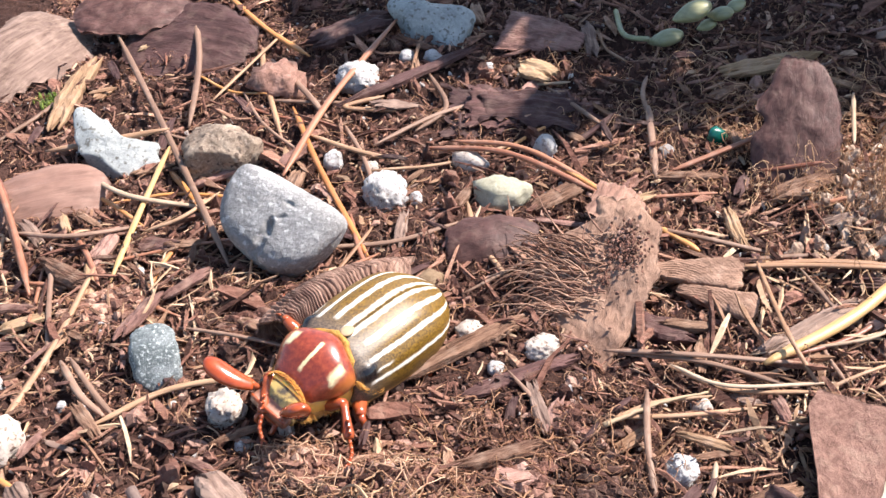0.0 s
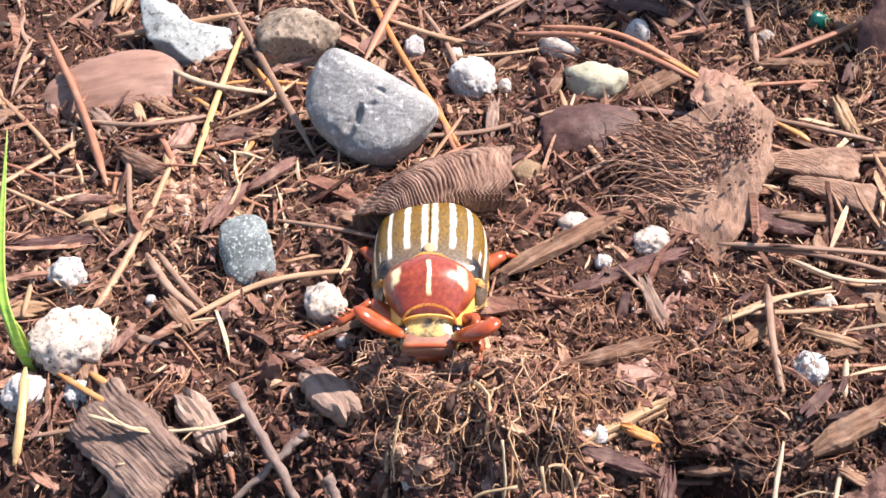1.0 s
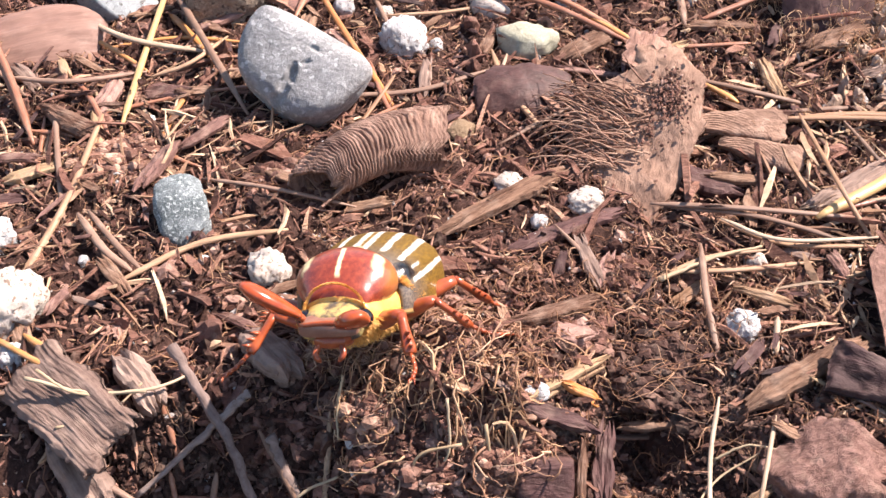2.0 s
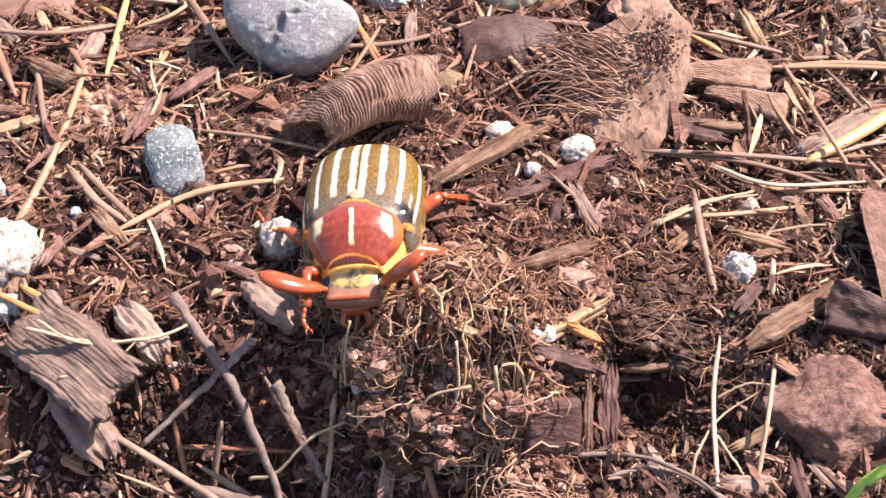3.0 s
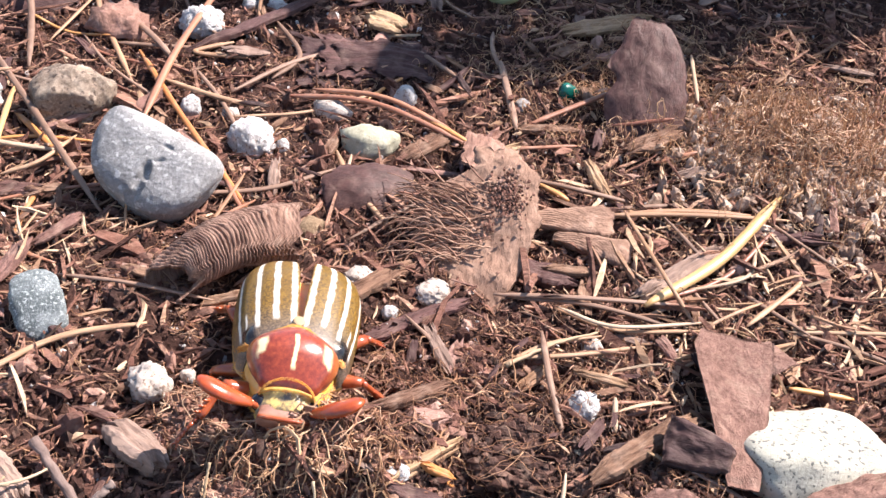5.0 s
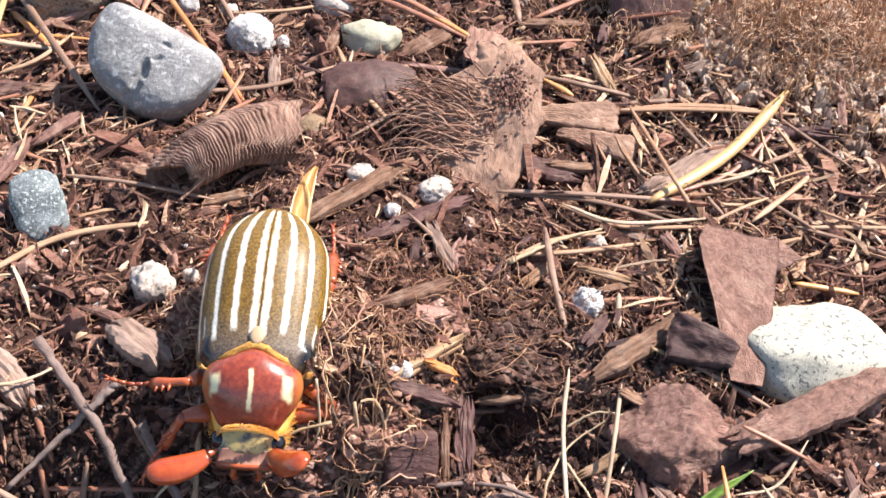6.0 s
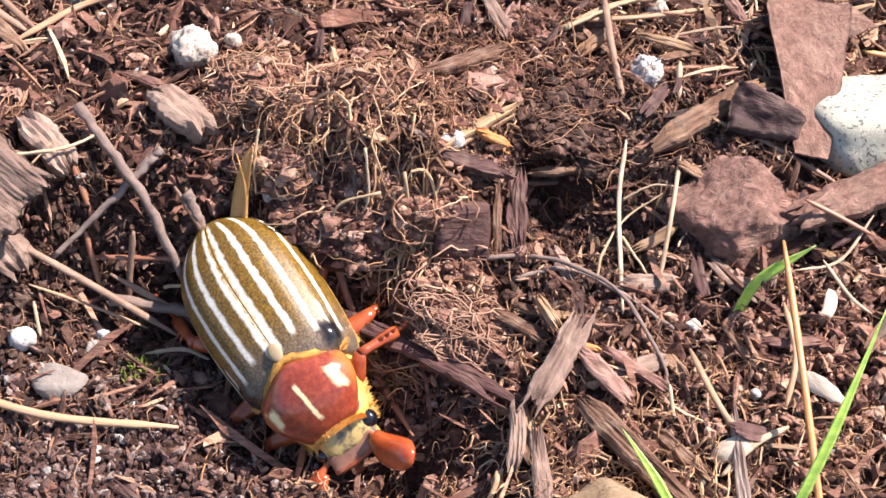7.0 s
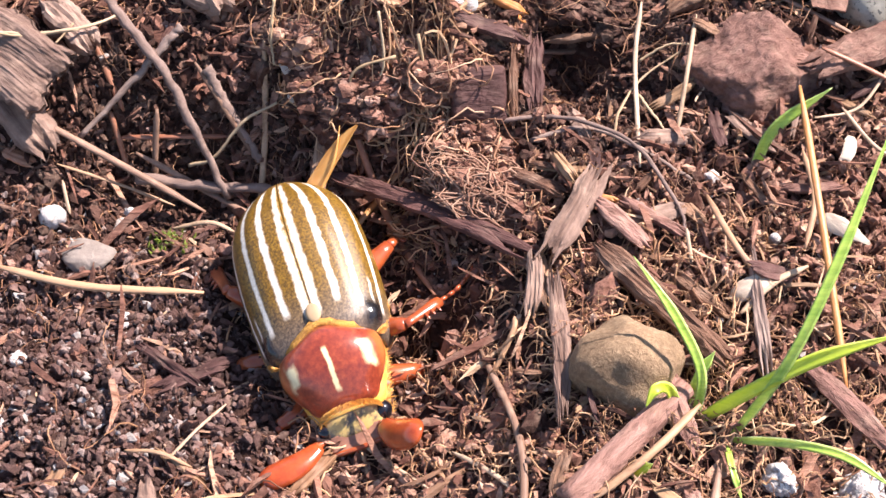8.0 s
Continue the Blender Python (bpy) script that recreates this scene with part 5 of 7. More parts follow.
splinter((-30.9, 92.9, 2.0), (-11.6, 111.1, 2.0), 3.0, 1.5, "darkbark", "dark brown bark strip", 192, "wood_chip")
splinter((-80.7, 85.6, 2.0), (-81.2, 108.0, 1.9), 4.2, 2.1, "tanwood", "pale brown wood chip on end", 193, "wood_chip")
splinter((3.2, 61.8, 1.4), (10.2, 67.9, 1.4), 3.3, 1.6, "chip", "brown bark chip beside the pebble", 194, "wood_chip")
splinter((37.5, 63.1, 1.8), (47.6, 70.2, 2.6), 3.4, 1.7, "chip", "brown wood chip lying on the litter", 195, "wood_chip")
splinter((31.3, 61.9, 1.5), (33.0, 52.3, 1.4), 2.0, 1.2, "tanwood", "pale split wood stub", 196, "wood_chip")
splinter((-68.0, 45.5, 1.0), (-58.1, 39.8, 1.5), 2.8, 2.3, "chip", "short brown twig fragment", 197, "wood_chip")
splinter((-69.4, 31.8, 1.2), (-62.8, 34.1, 1.4), 2.8, 1.1, "tanwood", "pale flat wood chip", 198, "wood_chip")
splinter((33.4, 30.1, 0.8), (46.5, 40.1, 1.0), 3.1, 1.5, "greywood", "grey-brown bark splinter lying on the litter", 199, "wood_chip")
splinter((46.6, 44.5, 1.7), (62.5, 42.5, 2.2), 2.9, 1.5, "darkbark", "dark bark splinter lying on the litter", 200, "wood_chip")
splinter((16.7, 36.4, 0.4), (25.8, 33.3, 0.5), 4.0, 2.0, "darkbark", "dark charred bark chip in the hollow", 201, "wood_chip")
splinter((11.2, -33.3, -0.6), (21.5, -46.8, -0.7), 2.6, 1.6, "chip", "long tan split stick", 202, "wood_chip", ragged=0.4)
tagged(local_tube("stick", spline([(17.3, -48.9, -1.4), (12.0, -53.9, -1.7), (6.0, -59.3, -2.4)], 20), [1.15 + 0.012 * k for k in range(20)], M["bark"], 12, 0.9, 0.02, 203), "thick reddish brown stick beside the pebble", "stick")
splinter((12.3, -23.2, -0.8), (6.1, -33.5, -1.9), 2.8, 1.4, "greywood", "grey-brown wood splinter standing in the litter", 204, "wood_chip")
splinter((6.6, -35.9, -1.9), (6.2, -51.3, -2.0), 1.7, 1.0, "greywood", "pale weathered wood splinter", 205, "wood_chip")
splinter((5.1, -32.7, -2.5), (4.3, -39.7, -2.9), 1.9, 1.2, "greywood", "short pale wood splinter", 206, "wood_chip")
splinter((-15.4, -16.6, -8.3), (4.6, -32.2, -3.2), 2.6, 1.0, "darkbark", "purple-brown bark strip lying on the litter", 207, "wood_chip")
splinter((8.0, -20.3, -1.6), (9.8, -24.8, -0.9), 1.3, 1.1, "tanwood", "small tan wood splinter", 208, "wood_chip")
splinter((10.9, -26.0, -1.8), (13.9, -26.9, -1.7), 0.9, 0.7, "needle_orange", "short orange wood splinter", 209, "wood_chip")
splinter((-32.8, -41.0, -11.7), (-25.4, -38.1, -11.6), 2.0, 0.8, "darkbark", "dark flat bark chip on the gravelly soil", 210, "wood_chip")
splinter((-35.4, -35.6, -11.6), (-28.6, -40.6, -11.6), 1.2, 0.9, "darkbark", "dark thin twig fragment", 211, "wood_chip")
splinter((3.4, -20.2, -4.2), (8.7, -25.5, -2.2), 1.8, 0.9, "chip", "brown wood chip lying on the litter", 212, "wood_chip")
splinter((-42.2, -52.4, -11.7), (-40.4, -48.5, -11.8), 1.4, 0.7, "tanwood", "tan wood chip on the gravelly soil", 213, "wood_chip")
splinter((-31.8, -48.0, -11.7), (-27.1, -51.5, -11.7), 1.1, 0.8, "tanwood", "tan stem fragment lying on the litter", 214, "wood_chip")
splinter((-19.0, -53.3, -11.5), (-14.9, -48.6, -11.7), 1.5, 0.7, "tanwood", "tan split wood chip", 215, "wood_chip")
splinter((18.1, -35.7, -2.0), (22.7, -41.1, -2.0), 1.4, 1.0, "chip", "brown stem fragment lying on the litter", 216, "wood_chip")
splinter((26.0, -33.6, -1.5), (25.1, -47.6, -1.7), 1.3, 1.1, "twig", "standing grey-brown stem lying on the litter", 217, "wood_chip")
needle("needle_brown", 0.55, (-80.6, 118.7, 2.9), (-57.6, 76.8, 4.0), (-39.6, 44.7, 1.9))
needle("needle_brown", 0.60, (-65.6, 122.2, 3.9), (-60.3, 103.9, 4.0), (-56.9, 84.9, 1.5))
needle("needle_red", 0.63, (-26.0, 120.0, 3.9), (-33.5, 89.4, 4.0), (-36.8, 67.9, 3.1))
needle("needle_yellow", 0.51, (-57.0, 75.0, 4.0), (-56.7, 58.6, 3.1), (-56.6, 41.7, 1.6))
needle("needle_tan", 0.59, (-78.6, 75.3, 2.9), (-58.0, 79.0, 5.0))
needle("needle_orange", 0.49, (-40.1, 91.0, 2.0), (-31.8, 70.1, 2.9), (-19.4, 47.2, 1.3))
needle("needle_orange", 0.62, (-63.3, 136.2, 2.0), (-51.5, 120.0, 1.9), (-40.8, 109.4, 2.0))
needle("needle_tan", 0.51, (-59.2, 43.7, 3.3), (-59.3, 26.5, 2.5), (-62.0, 11.8, 1.1))
needle("needle_tan", 0.46, (-49.8, 12.9, 1.4), (-41.0, 18.9, 3.0), (-30.5, 21.0, 3.5))
needle("needle_red", 0.61, (-82.0, 64.9, 4.0), (-74.5, 51.1, 3.0), (-69.1, 42.0, 1.7))
needle("needle_tan", 0.47, (-35.2, 80.5, 3.0), (-27.5, 76.4, 2.9), (-20.0, 74.6, 0.9))
needle("needle_red", 0.53, (-15.8, 78.0, 2.0), (-1.7, 73.1, 4.0), (13.0, 64.9, 1.4))
needle("needle_red", 0.50, (-11.3, 79.4, 2.4), (0.8, 74.9, 3.9), (12.8, 66.7, 1.4))
needle("needle_orange", 0.44, (5.8, 71.6, 2.9), (13.0, 65.2, 1.3))
needle("needle_red", 0.50, (22.6, 71.7, 1.4), (32.2, 76.4, 3.0), (43.1, 80.9, 5.2))
needle("needle_brown", 0.62, (20.1, 89.4, 2.9), (20.9, 70.0, 1.5))
needle("needle_red", 0.43, (36.1, 71.4, 2.0), (45.6, 69.4, 4.9))
needle("needle_orange", 0.54, (20.9, 55.3, 2.9), (26.6, 50.9, 1.4))
needle("needle_tan", 0.33, (33.8, 48.3, 3.0), (36.0, 30.9, 4.9), (39.8, 23.3, 0.9))
needle("needle_yellow", 0.87, (33.3, 26.8, 2.5), (45.8, 35.6, 3.4), (57.5, 49.7, 4.2))
needle("needle_tan", 0.52, (31.1, 46.8, 2.0), (41.5, 47.0, 3.1), (52.6, 46.8, 2.9))
needle("needle_brown", 0.36, (15.4, 29.0, 1.8), (26.2, 27.1, 2.4), (37.6, 23.3, 1.5))
needle("needle_pale", 0.30, (21.7, 26.4, 2.4), (28.6, 22.2, 2.9), (41.7, 24.3, 1.9))
needle("needle_tan", 0.31, (11.7, 15.0, 1.5), (19.1, 19.2, 2.4), (26.6, 21.0, 2.3))
needle("needle_tan", 0.37, (14.7, 16.9, 1.9), (23.1, 17.5, 2.3), (31.8, 19.4, 2.0))
needle("needle_brown", 0.44, (18.8, 21.0, 3.0), (18.9, 11.6, 2.9), (19.7, 4.8, 0.7))
needle("needle_pale", 0.35, (26.4, 9.4, 2.8), (25.9, 5.1, 1.2))
needle("needle_brown", 0.53, (-57.5, 24.2, 2.6), (-52.7, 17.8, 2.6), (-48.5, 14.7, 1.6))
needle("needle_brown", 0.43, (-75.4, 52.4, 2.9), (-65.3, 50.0, 4.1), (-56.1, 55.4, 2.2))
needle("needle_pale", 0.46, (-70.8, 70.5, 2.0), (-59.3, 61.1, 4.0), (-47.1, 61.0, 1.7))
needle("needle_brown", 0.60, (-47.8, 108.5, 1.9), (-38.7, 95.3, 2.9), (-33.8, 89.0, 0.9))
needle("needle_tan", 0.53, (-50.4, 113.0, 1.9), (-47.7, 103.3, 1.9), (-40.1, 81.6, 1.0))
needle("needle_orange", 0.53, (-56.7, 72.1, 1.5), (-46.3, 57.7, 1.2))
needle("needle_red", 0.37, (-34.5, 28.5, 2.9), (-27.6, 28.3, 2.6))
needle("needle_tan", 0.35, (-55.3, 54.0, 2.2), (-49.9, 56.1, 3.3), (-46.0, 64.1, 2.6))
needle("needle_pale", 0.25, (-5.1, 60.9, 2.5), (-6.0, 55.8, 2.4), (-6.9, 50.1, 1.5))
needle("needle_brown", 0.44, (-28.0, 51.2, 1.5), (-16.9, 53.1, 1.7), (-7.5, 57.9, 1.0))
needle("needle_brown", 0.46, (-17.9, 102.8, 1.9), (-13.6, 91.1, 1.9), (-18.0, 83.6, 0.9))
needle("needle_tan", 0.49, (-24.8, 94.9, 1.9), (-31.0, 91.0, 2.0), (-22.3, 90.8, 0.9))
needle("needle_red", 0.35, (19.1, 64.1, 2.0), (29.9, 65.4, 2.0))
needle("needle_pale", 0.32, (0.3, 98.6, 1.9), (7.1, 99.4, 1.9))
needle("needle_tan", 0.44, (-3.3, 94.3, 1.9), (6.2, 96.2, 1.9))
needle("needle_pale", 0.35, (52.1, 87.9, 6.0), (50.4, 74.1, 5.1))
needle("needle_tan", 0.26, (38.7, 21.9, 1.9), (45.0, 25.2, 2.8), (49.7, 28.3, 2.0))
needle("needle_pale", 0.28, (31.9, 30.0, 0.9), (47.3, 31.6, 3.0), (51.3, 38.2, 3.1))
needle("needle_tan", 0.34, (21.4, 26.8, 1.9), (28.9, 22.6, 1.9), (40.0, 22.2, 1.9))
needle("needle_brown", 0.37, (13.4, 29.3, 2.0), (25.0, 27.4, 3.0), (40.3, 27.3, 2.0))
needle("needle_tan", 0.43, (46.3, 23.4, 1.8), (54.4, 30.7, 1.9), (56.5, 32.9, 2.0))
needle("needle_orange", 0.41, (48.3, 11.0, 3.0), (56.7, 10.3, 1.8))
needle("needle_tan", 0.41, (30.2, 46.1, 3.0), (44.2, 46.4, 3.2), (58.2, 45.6, 3.0))
needle("needle_tan", 0.30, (-20.7, 55.7, 2.2), (-24.7, 43.6, 1.6))
needle("needle_tan", 0.39, (-90.6, 58.7, 2.9), (-76.4, 44.7, 1.0))
needle("needle_red", 0.53, (-88.6, 74.7, 3.9), (-75.2, 53.1, 3.9), (-67.7, 38.9, 1.7))
needle("needle_tan", 0.32, (-82.8, 38.1, 2.0), (-69.9, 31.6, 2.1))
needle("needle_orange", 0.38, (-62.2, 3.7, 2.1), (-54.3, -1.2, 3.1), (-47.5, -3.5, 1.4))
needle("needle_yellow", 0.55, (-65.0, 2.5, 4.0), (-63.7, -3.7, 2.5), (-63.8, -7.8, -0.8))
needle("needle_tan", 0.36, (-71.5, 22.1, 2.0), (-69.8, 12.8, 2.1))
needle("needle_brown", 0.42, (-56.3, 24.8, 2.5), (-51.5, 19.0, 2.7), (-47.4, 14.8, 1.6))
needle("needle_red", 0.33, (-40.2, -10.1, -8.2), (-26.5, -10.7, -8.0))
twig("twig", 0.61, (-40.7, 1.8, 3.1), (-32.9, -8.3, -1.0), (-27.3, -16.5, -11.8), label="straight grey-brown dead twig leaning over the hollow", mat="twig", tip=0.7)
twig("twig", 0.53, (-31.4, -3.3, 1.6), (-33.1, -4.8, 0.9), (-37.4, -7.6, -2.5), (-43.4, -11.2, -6.8), label="crooked grey root stub over the hollow", mat="twig", tip=0.6)
twig("twig", 0.59, (-28.8, -7.0, -0.9), (-26.3, -10.2, -5.4), (-23.6, -13.3, -9.3), label="short brown dead stem", mat="twig", tip=0.8)
twig("twig", 0.66, (-37.5, -14.2, -10.6), (-25.0, -16.0, -10.8), (-12.3, -17.7, -10.6), label="long grey-brown twig in the hollow", mat="twig", tip=0.8)
needle("needle_brown", 0.43, (-50.3, -10.2, -2.1), (-41.5, -13.1, -6.9), (-29.8, -18.0, -12.2))
needle("needle_orange", 0.45, (-57.9, 3.2, 2.9), (-47.8, -3.4, 2.4))
needle("needle_red", 0.39, (-42.2, -1.4, 2.0), (-38.6, -8.5, -5.7))
needle("needle_red", 0.33, (-40.0, -8.7, -5.5), (-38.8, -12.2, -11.1))
needle("needle_brown", 0.38, (-34.7, -9.1, -4.9), (-35.9, -13.5, -12.4))
twig("root", 0.22, (-55.0, -4.6, 4.4), (-47.8, -5.6, 3.6), (-41.4, -4.4, 3.2), (-38.5, -1.2, 1.9), label="pale dry root curving over the wood block", mat="paleroot", tip=0.8)
twig("root", 0.19, (-54.0, -3.6, 4.6), (-48.9, -5.9, 3.7), (-42.0, -4.8, 3.2), label="thin pale root over the wood block", mat="paleroot", tip=0.8)
twig("root", 0.15, (-51.1, -8.8, 1.5), (-46.6, -7.4, 1.3), (-42.9, -3.2, 2.7), label="thin pale root over the wood block", mat="paleroot", tip=0.8)
needle("needle_pale", 0.26, (18.9, -1.9, 1.9), (17.6, -8.9, -0.5), (16.7, -22.2, -2.2))
needle("needle_pale", 0.26, (24.5, -4.4, 2.1), (22.4, -12.5, 1.1), (20.9, -18.5, -2.1))
twig("root", 0.27, (5.9, -16.4, -4.2), (11.1, -16.0, -2.7), (16.0, -19.1, -1.9), (21.7, -24.1, -2.6), label="forked pale brown root on the bank", mat="twig", tip=0.8)
twig("root", 0.18, (14.6, -17.8, -3.2), (15.3, -14.9, -1.6), (18.2, -10.5, -1.3), (22.7, -7.9, -0.2), label="curved pale rootlet lying on the litter", mat="paleroot", tip=0.6)
twig("root", 0.16, (18.2, -7.9, -1.2), (21.5, -7.2, 0.5), (25.6, -8.0, 0.6), label="curved pale rootlet lying on the litter", mat="paleroot", tip=0.6)
twig("root", 0.18, (17.6, -12.8, -1.4), (19.3, -16.1, -1.9), (20.1, -17.8, -2.6), label="curved pale rootlet lying on the litter", mat="paleroot", tip=0.6)
needle("needle_brown", 0.37, (7.5, -3.2, -3.9), (12.9, -1.6, -5.2), (18.6, -3.3, -1.7))
twig("root", 0.22, (-31.8, -12.6, -10.5), (-28.8, -13.0, -8.8), (-25.0, -11.2, -5.1), (-21.3, -9.9, -3.7), label="winding pale root in the hollow", mat="paleroot", tip=0.7)
twig("root", 0.18, (-8.0, -10.7, 3.4), (-12.6, -11.3, 1.8), (-12.6, -13.4, -2.9), (-9.7, -14.9, -5.5), (-6.6, -15.3, -5.1), label="long looping tan rootlet", mat="paleroot", tip=0.8)
twig("root", 0.18, (-5.6, -9.8, 5.6), (-4.7, -13.0, -1.1), (-4.0, -17.5, -6.0), (-6.1, -17.5, -6.8), (-6.3, -14.8, -3.5), label="long looping tan rootlet", mat="paleroot", tip=0.8)
twig("root", 0.15, (-9.6, -8.0, 7.3), (-9.3, -10.5, 2.4), (-10.6, -11.7, -0.4), (-9.5, -12.1, -1.8), label="tan rootlet hanging from the mound", mat="paleroot", tip=0.8)
twig("root", 0.16, (-20.8, -3.8, 5.6), (-21.3, -6.2, 3.0), (-21.2, -8.2, 0.3), label="tan rootlet hanging from the mound", mat="paleroot", tip=0.8)
needle("needle_brown", 0.41, (-37.4, -12.2, -8.5), (-28.9, -16.0, -12.1), (-23.2, -19.4, -13.2))
needle("needle_tan", 0.47, (-51.2, -25.7, -10.6), (-41.3, -28.7, -10.5), (-28.7, -30.1, -12.0))
needle("needle_tan", 0.20, (-45.8, -13.9, -8.0), (-38.7, -15.3, -10.5), (-33.4, -16.6, -12.6))
needle("needle_pale", 0.28, (-33.4, -19.8, -12.7), (-29.1, -20.3, -11.3), (-26.4, -21.0, -12.1))
needle("needle_brown", 0.33, (-30.0, -6.6, -0.4), (-27.0, -10.2, -4.7), (-24.0, -13.3, -9.3))
needle("needle_orange", 0.37, (32.5, -18.1, 4.7), (31.9, -34.1, 2.3), (31.8, -49.7, -1.8))
needle("needle_tan", 0.32, (33.1, -22.0, -0.6), (32.9, -28.4, -0.5), (31.2, -33.8, -1.6))
needle("needle_tan", 0.35, (22.5, -27.5, -0.6), (24.3, -33.5, -0.7), (26.7, -37.7, -2.0))
needle("needle_pale", 0.21, (19.9, -31.7, -0.5), (20.2, -34.9, -2.2))
needle("needle_pale", 0.35, (23.8, -40.8, -2.1), (27.5, -37.7, -1.6), (31.1, -35.8, -1.7))
needle("needle_tan", 0.27, (-0.2, -45.0, -7.3), (2.4, -40.9, -3.9), (2.8, -39.2, -3.6))
needle("needle_tan", 0.38, (18.3, -51.2, -0.7), (13.3, -55.7, -0.7), (7.7, -59.4, -2.5))
needle("needle_tan", 0.23, (-9.0, -46.6, -11.3), (-5.2, -52.0, -9.4), (-3.8, -55.1, -9.1))
needle("needle_pale", 0.20, (-12.2, -48.1, -11.7), (-9.5, -50.5, -10.9), (-5.8, -54.0, -10.1))
needle("needle_pale", 0.26, (-3.6, -50.7, -8.7), (-0.1, -54.2, -6.8), (2.7, -57.6, -5.7))
needle("needle_tan", 0.22, (-35.0, -47.9, -11.6), (-31.5, -48.6, -10.6), (-28.3, -50.0, -11.7))
needle("needle_pale", 0.20, (-45.3, -15.2, -9.3), (-44.4, -18.6, -11.1))
needle("needle_pale", 0.18, (-30.6, -49.0, -11.7), (-28.1, -45.9, -11.2), (-25.6, -43.0, -11.6))
needle("needle_red", 0.30, (36.1, -12.1, 4.0), (43.1, -15.5, 2.2))
needle("needle_pale", 0.22, (37.7, -17.7, 0.9), (39.8, -21.9, 0.3), (41.9, -23.5, -0.6))
needle("needle_pale", 0.17, (34.6, -18.9, 0.7), (39.4, -17.7, 0.9), (43.5, -13.3, 2.8))
twig("root", 0.27, (2.5, -14.5, -2.9), (9.6, -15.2, -1.9), (16.1, -20.0, -1.0), (19.7, -27.7, -1.6), (20.2, -31.1, -2.7), label="bent pale brown root on the bank", mat="twig", tip=0.7)
grass_a = tuft(18.1, -51.3, -3.8, "bright green grass shoot with a broad arching blade")
blade(grass_a, 0.63, "brightgrass", (18.0, -51.3, -3.8), (22.2, -51.7, 2.3), (27.2, -51.3, 6.4), (33.6, -51.0, 9.3))
blade(grass_a, 0.46, "grass", (18.1, -51.3, -3.8), (18.4, -49.2, 1.3), (16.1, -45.8, 5.3), (12.7, -41.4, 8.3))
blade(grass_a, 0.46, "grass", (17.4, -50.0, -3.6), (18.5, -48.7, 0.5), (19.7, -47.7, 2.4))
blade(grass_a, 0.51, "brightgrass", (16.6, -51.1, -2.5), (15.6, -50.3, 0.4), (14.2, -50.8, 1.5), (13.3, -51.9, 0.3))
grass_b = tuft(20.9, -53.6, -3.6, "green grass shoot with tall leaning blades")
blade(grass_b, 0.48, "grass", (20.8, -53.4, -3.5), (24.6, -51.3, 5.3), (28.4, -46.1, 12.3), (33.7, -36.7, 20.3))
blade(grass_b, 0.40, "grass", (20.7, -53.7, -2.6), (24.9, -56.5, 1.4), (28.9, -58.5, 2.4), (32.7, -61.3, 1.5))
blade(grass_b, 0.30, "grass", (20.4, -54.1, -2.5), (20.3, -57.0, -1.7), (20.9, -59.8, -2.7))
grass_c = tuft(28.3, -22.6, -3.7, "single short green grass blade")
blade(grass_c, 0.58, "grass", (28.3, -22.6, -3.7), (30.0, -20.9, 1.4), (35.3, -19.4, 5.6))
grass_d = tuft(11.0, -56.7, -3.8, "tiny yellow-green grass sprout")
blade(grass_d, 0.54, "brightgrass", (11.0, -56.7, -3.8), (12.3, -56.8, -1.6), (13.4, -56.9, -0.6))
grass_e = tuft(-66.1, 5.1, -0.1, "slender green grass shoot beside perlite")
blade(grass_e, 0.66, "grass", (-66.1, 5.1, -0.1), (-67.0, 5.9, 6.0), (-68.5, 10.0, 11.9), (-69.8, 23.4, 22.1))
blade(grass_e, 0.47, "brightgrass", (-66.4, 5.5, -0.1), (-67.0, 7.0, 4.1), (-68.7, 8.1, 8.0))
sprig = tagged(new("succulent_sprig"), "pale green succulent sprig with plump leaves", "plant")
sprig.location = (0.0158, 0.1204, 0.0020)
plump_leaf(sprig, (23.5, 113.3, 2.9), 3.4, 2.1, -12)
plump_leaf(sprig, (28.1, 115.2, 7.0), 3.7, 2.4, 10)
plump_leaf(sprig, (33.1, 116.4, 6.0), 2.6, 1.8, -30)
plump_leaf(sprig, (35.6, 117.2, 7.0), 2.1, 1.5, 20)
plump_leaf(sprig, (30.8, 116.0, 4.0), 1.9, 1.4, 10)
stem = local_stem(sprig, (14.7, 124.3, 2.9), (16.2, 114.8, 2.9), (20.7, 112.9, 2.9), 0.5)
moss_patch(-33.7, -21.3, 2.2, 70, 3, "small tuft of olive-green moss on the soil")
moss_patch(-85.9, 95.6, 2.6, 80, 4, "small tuft of olive-green moss beside the scale")
rock("blue_fragment", (-42.3, -35.2, -12.1), (0.6, 1.3, 0.3), M["bluebit"], "small blue fragment lying on the gravelly soil", "fragment", (10, 0, 20), (), seed=219, lumps=0.1)
slab("leaf_scrap", (26.4, -37.6, -1.2), 6.6, 2.2, 0.3, "bleached", "curled bleached scrap of dry leaf", (20, 0, 30), seed=220, outline=leaf_tip, curl=0.8, cup=1.6, ragged=0.12, category="leaf")
slab("leaf_scrap", (35.1, -32.4, -0.5), 6.8, 2.0, 0.3, "bleached", "curled bleached scrap of dry leaf on straw", (30, 0, -40), seed=221, outline=leaf_tip, curl=0.8, cup=1.9, ragged=0.14, category="leaf")
slab("leaf_scrap", (37.8, -21.9, 0.3), 5.3, 1.5, 0.3, "bleached", "twisted bleached scrap of dry leaf", (10, 20, 70), seed=222, outline=leaf_tip, curl=0.6, cup=1.8, ragged=0.14, category="leaf")
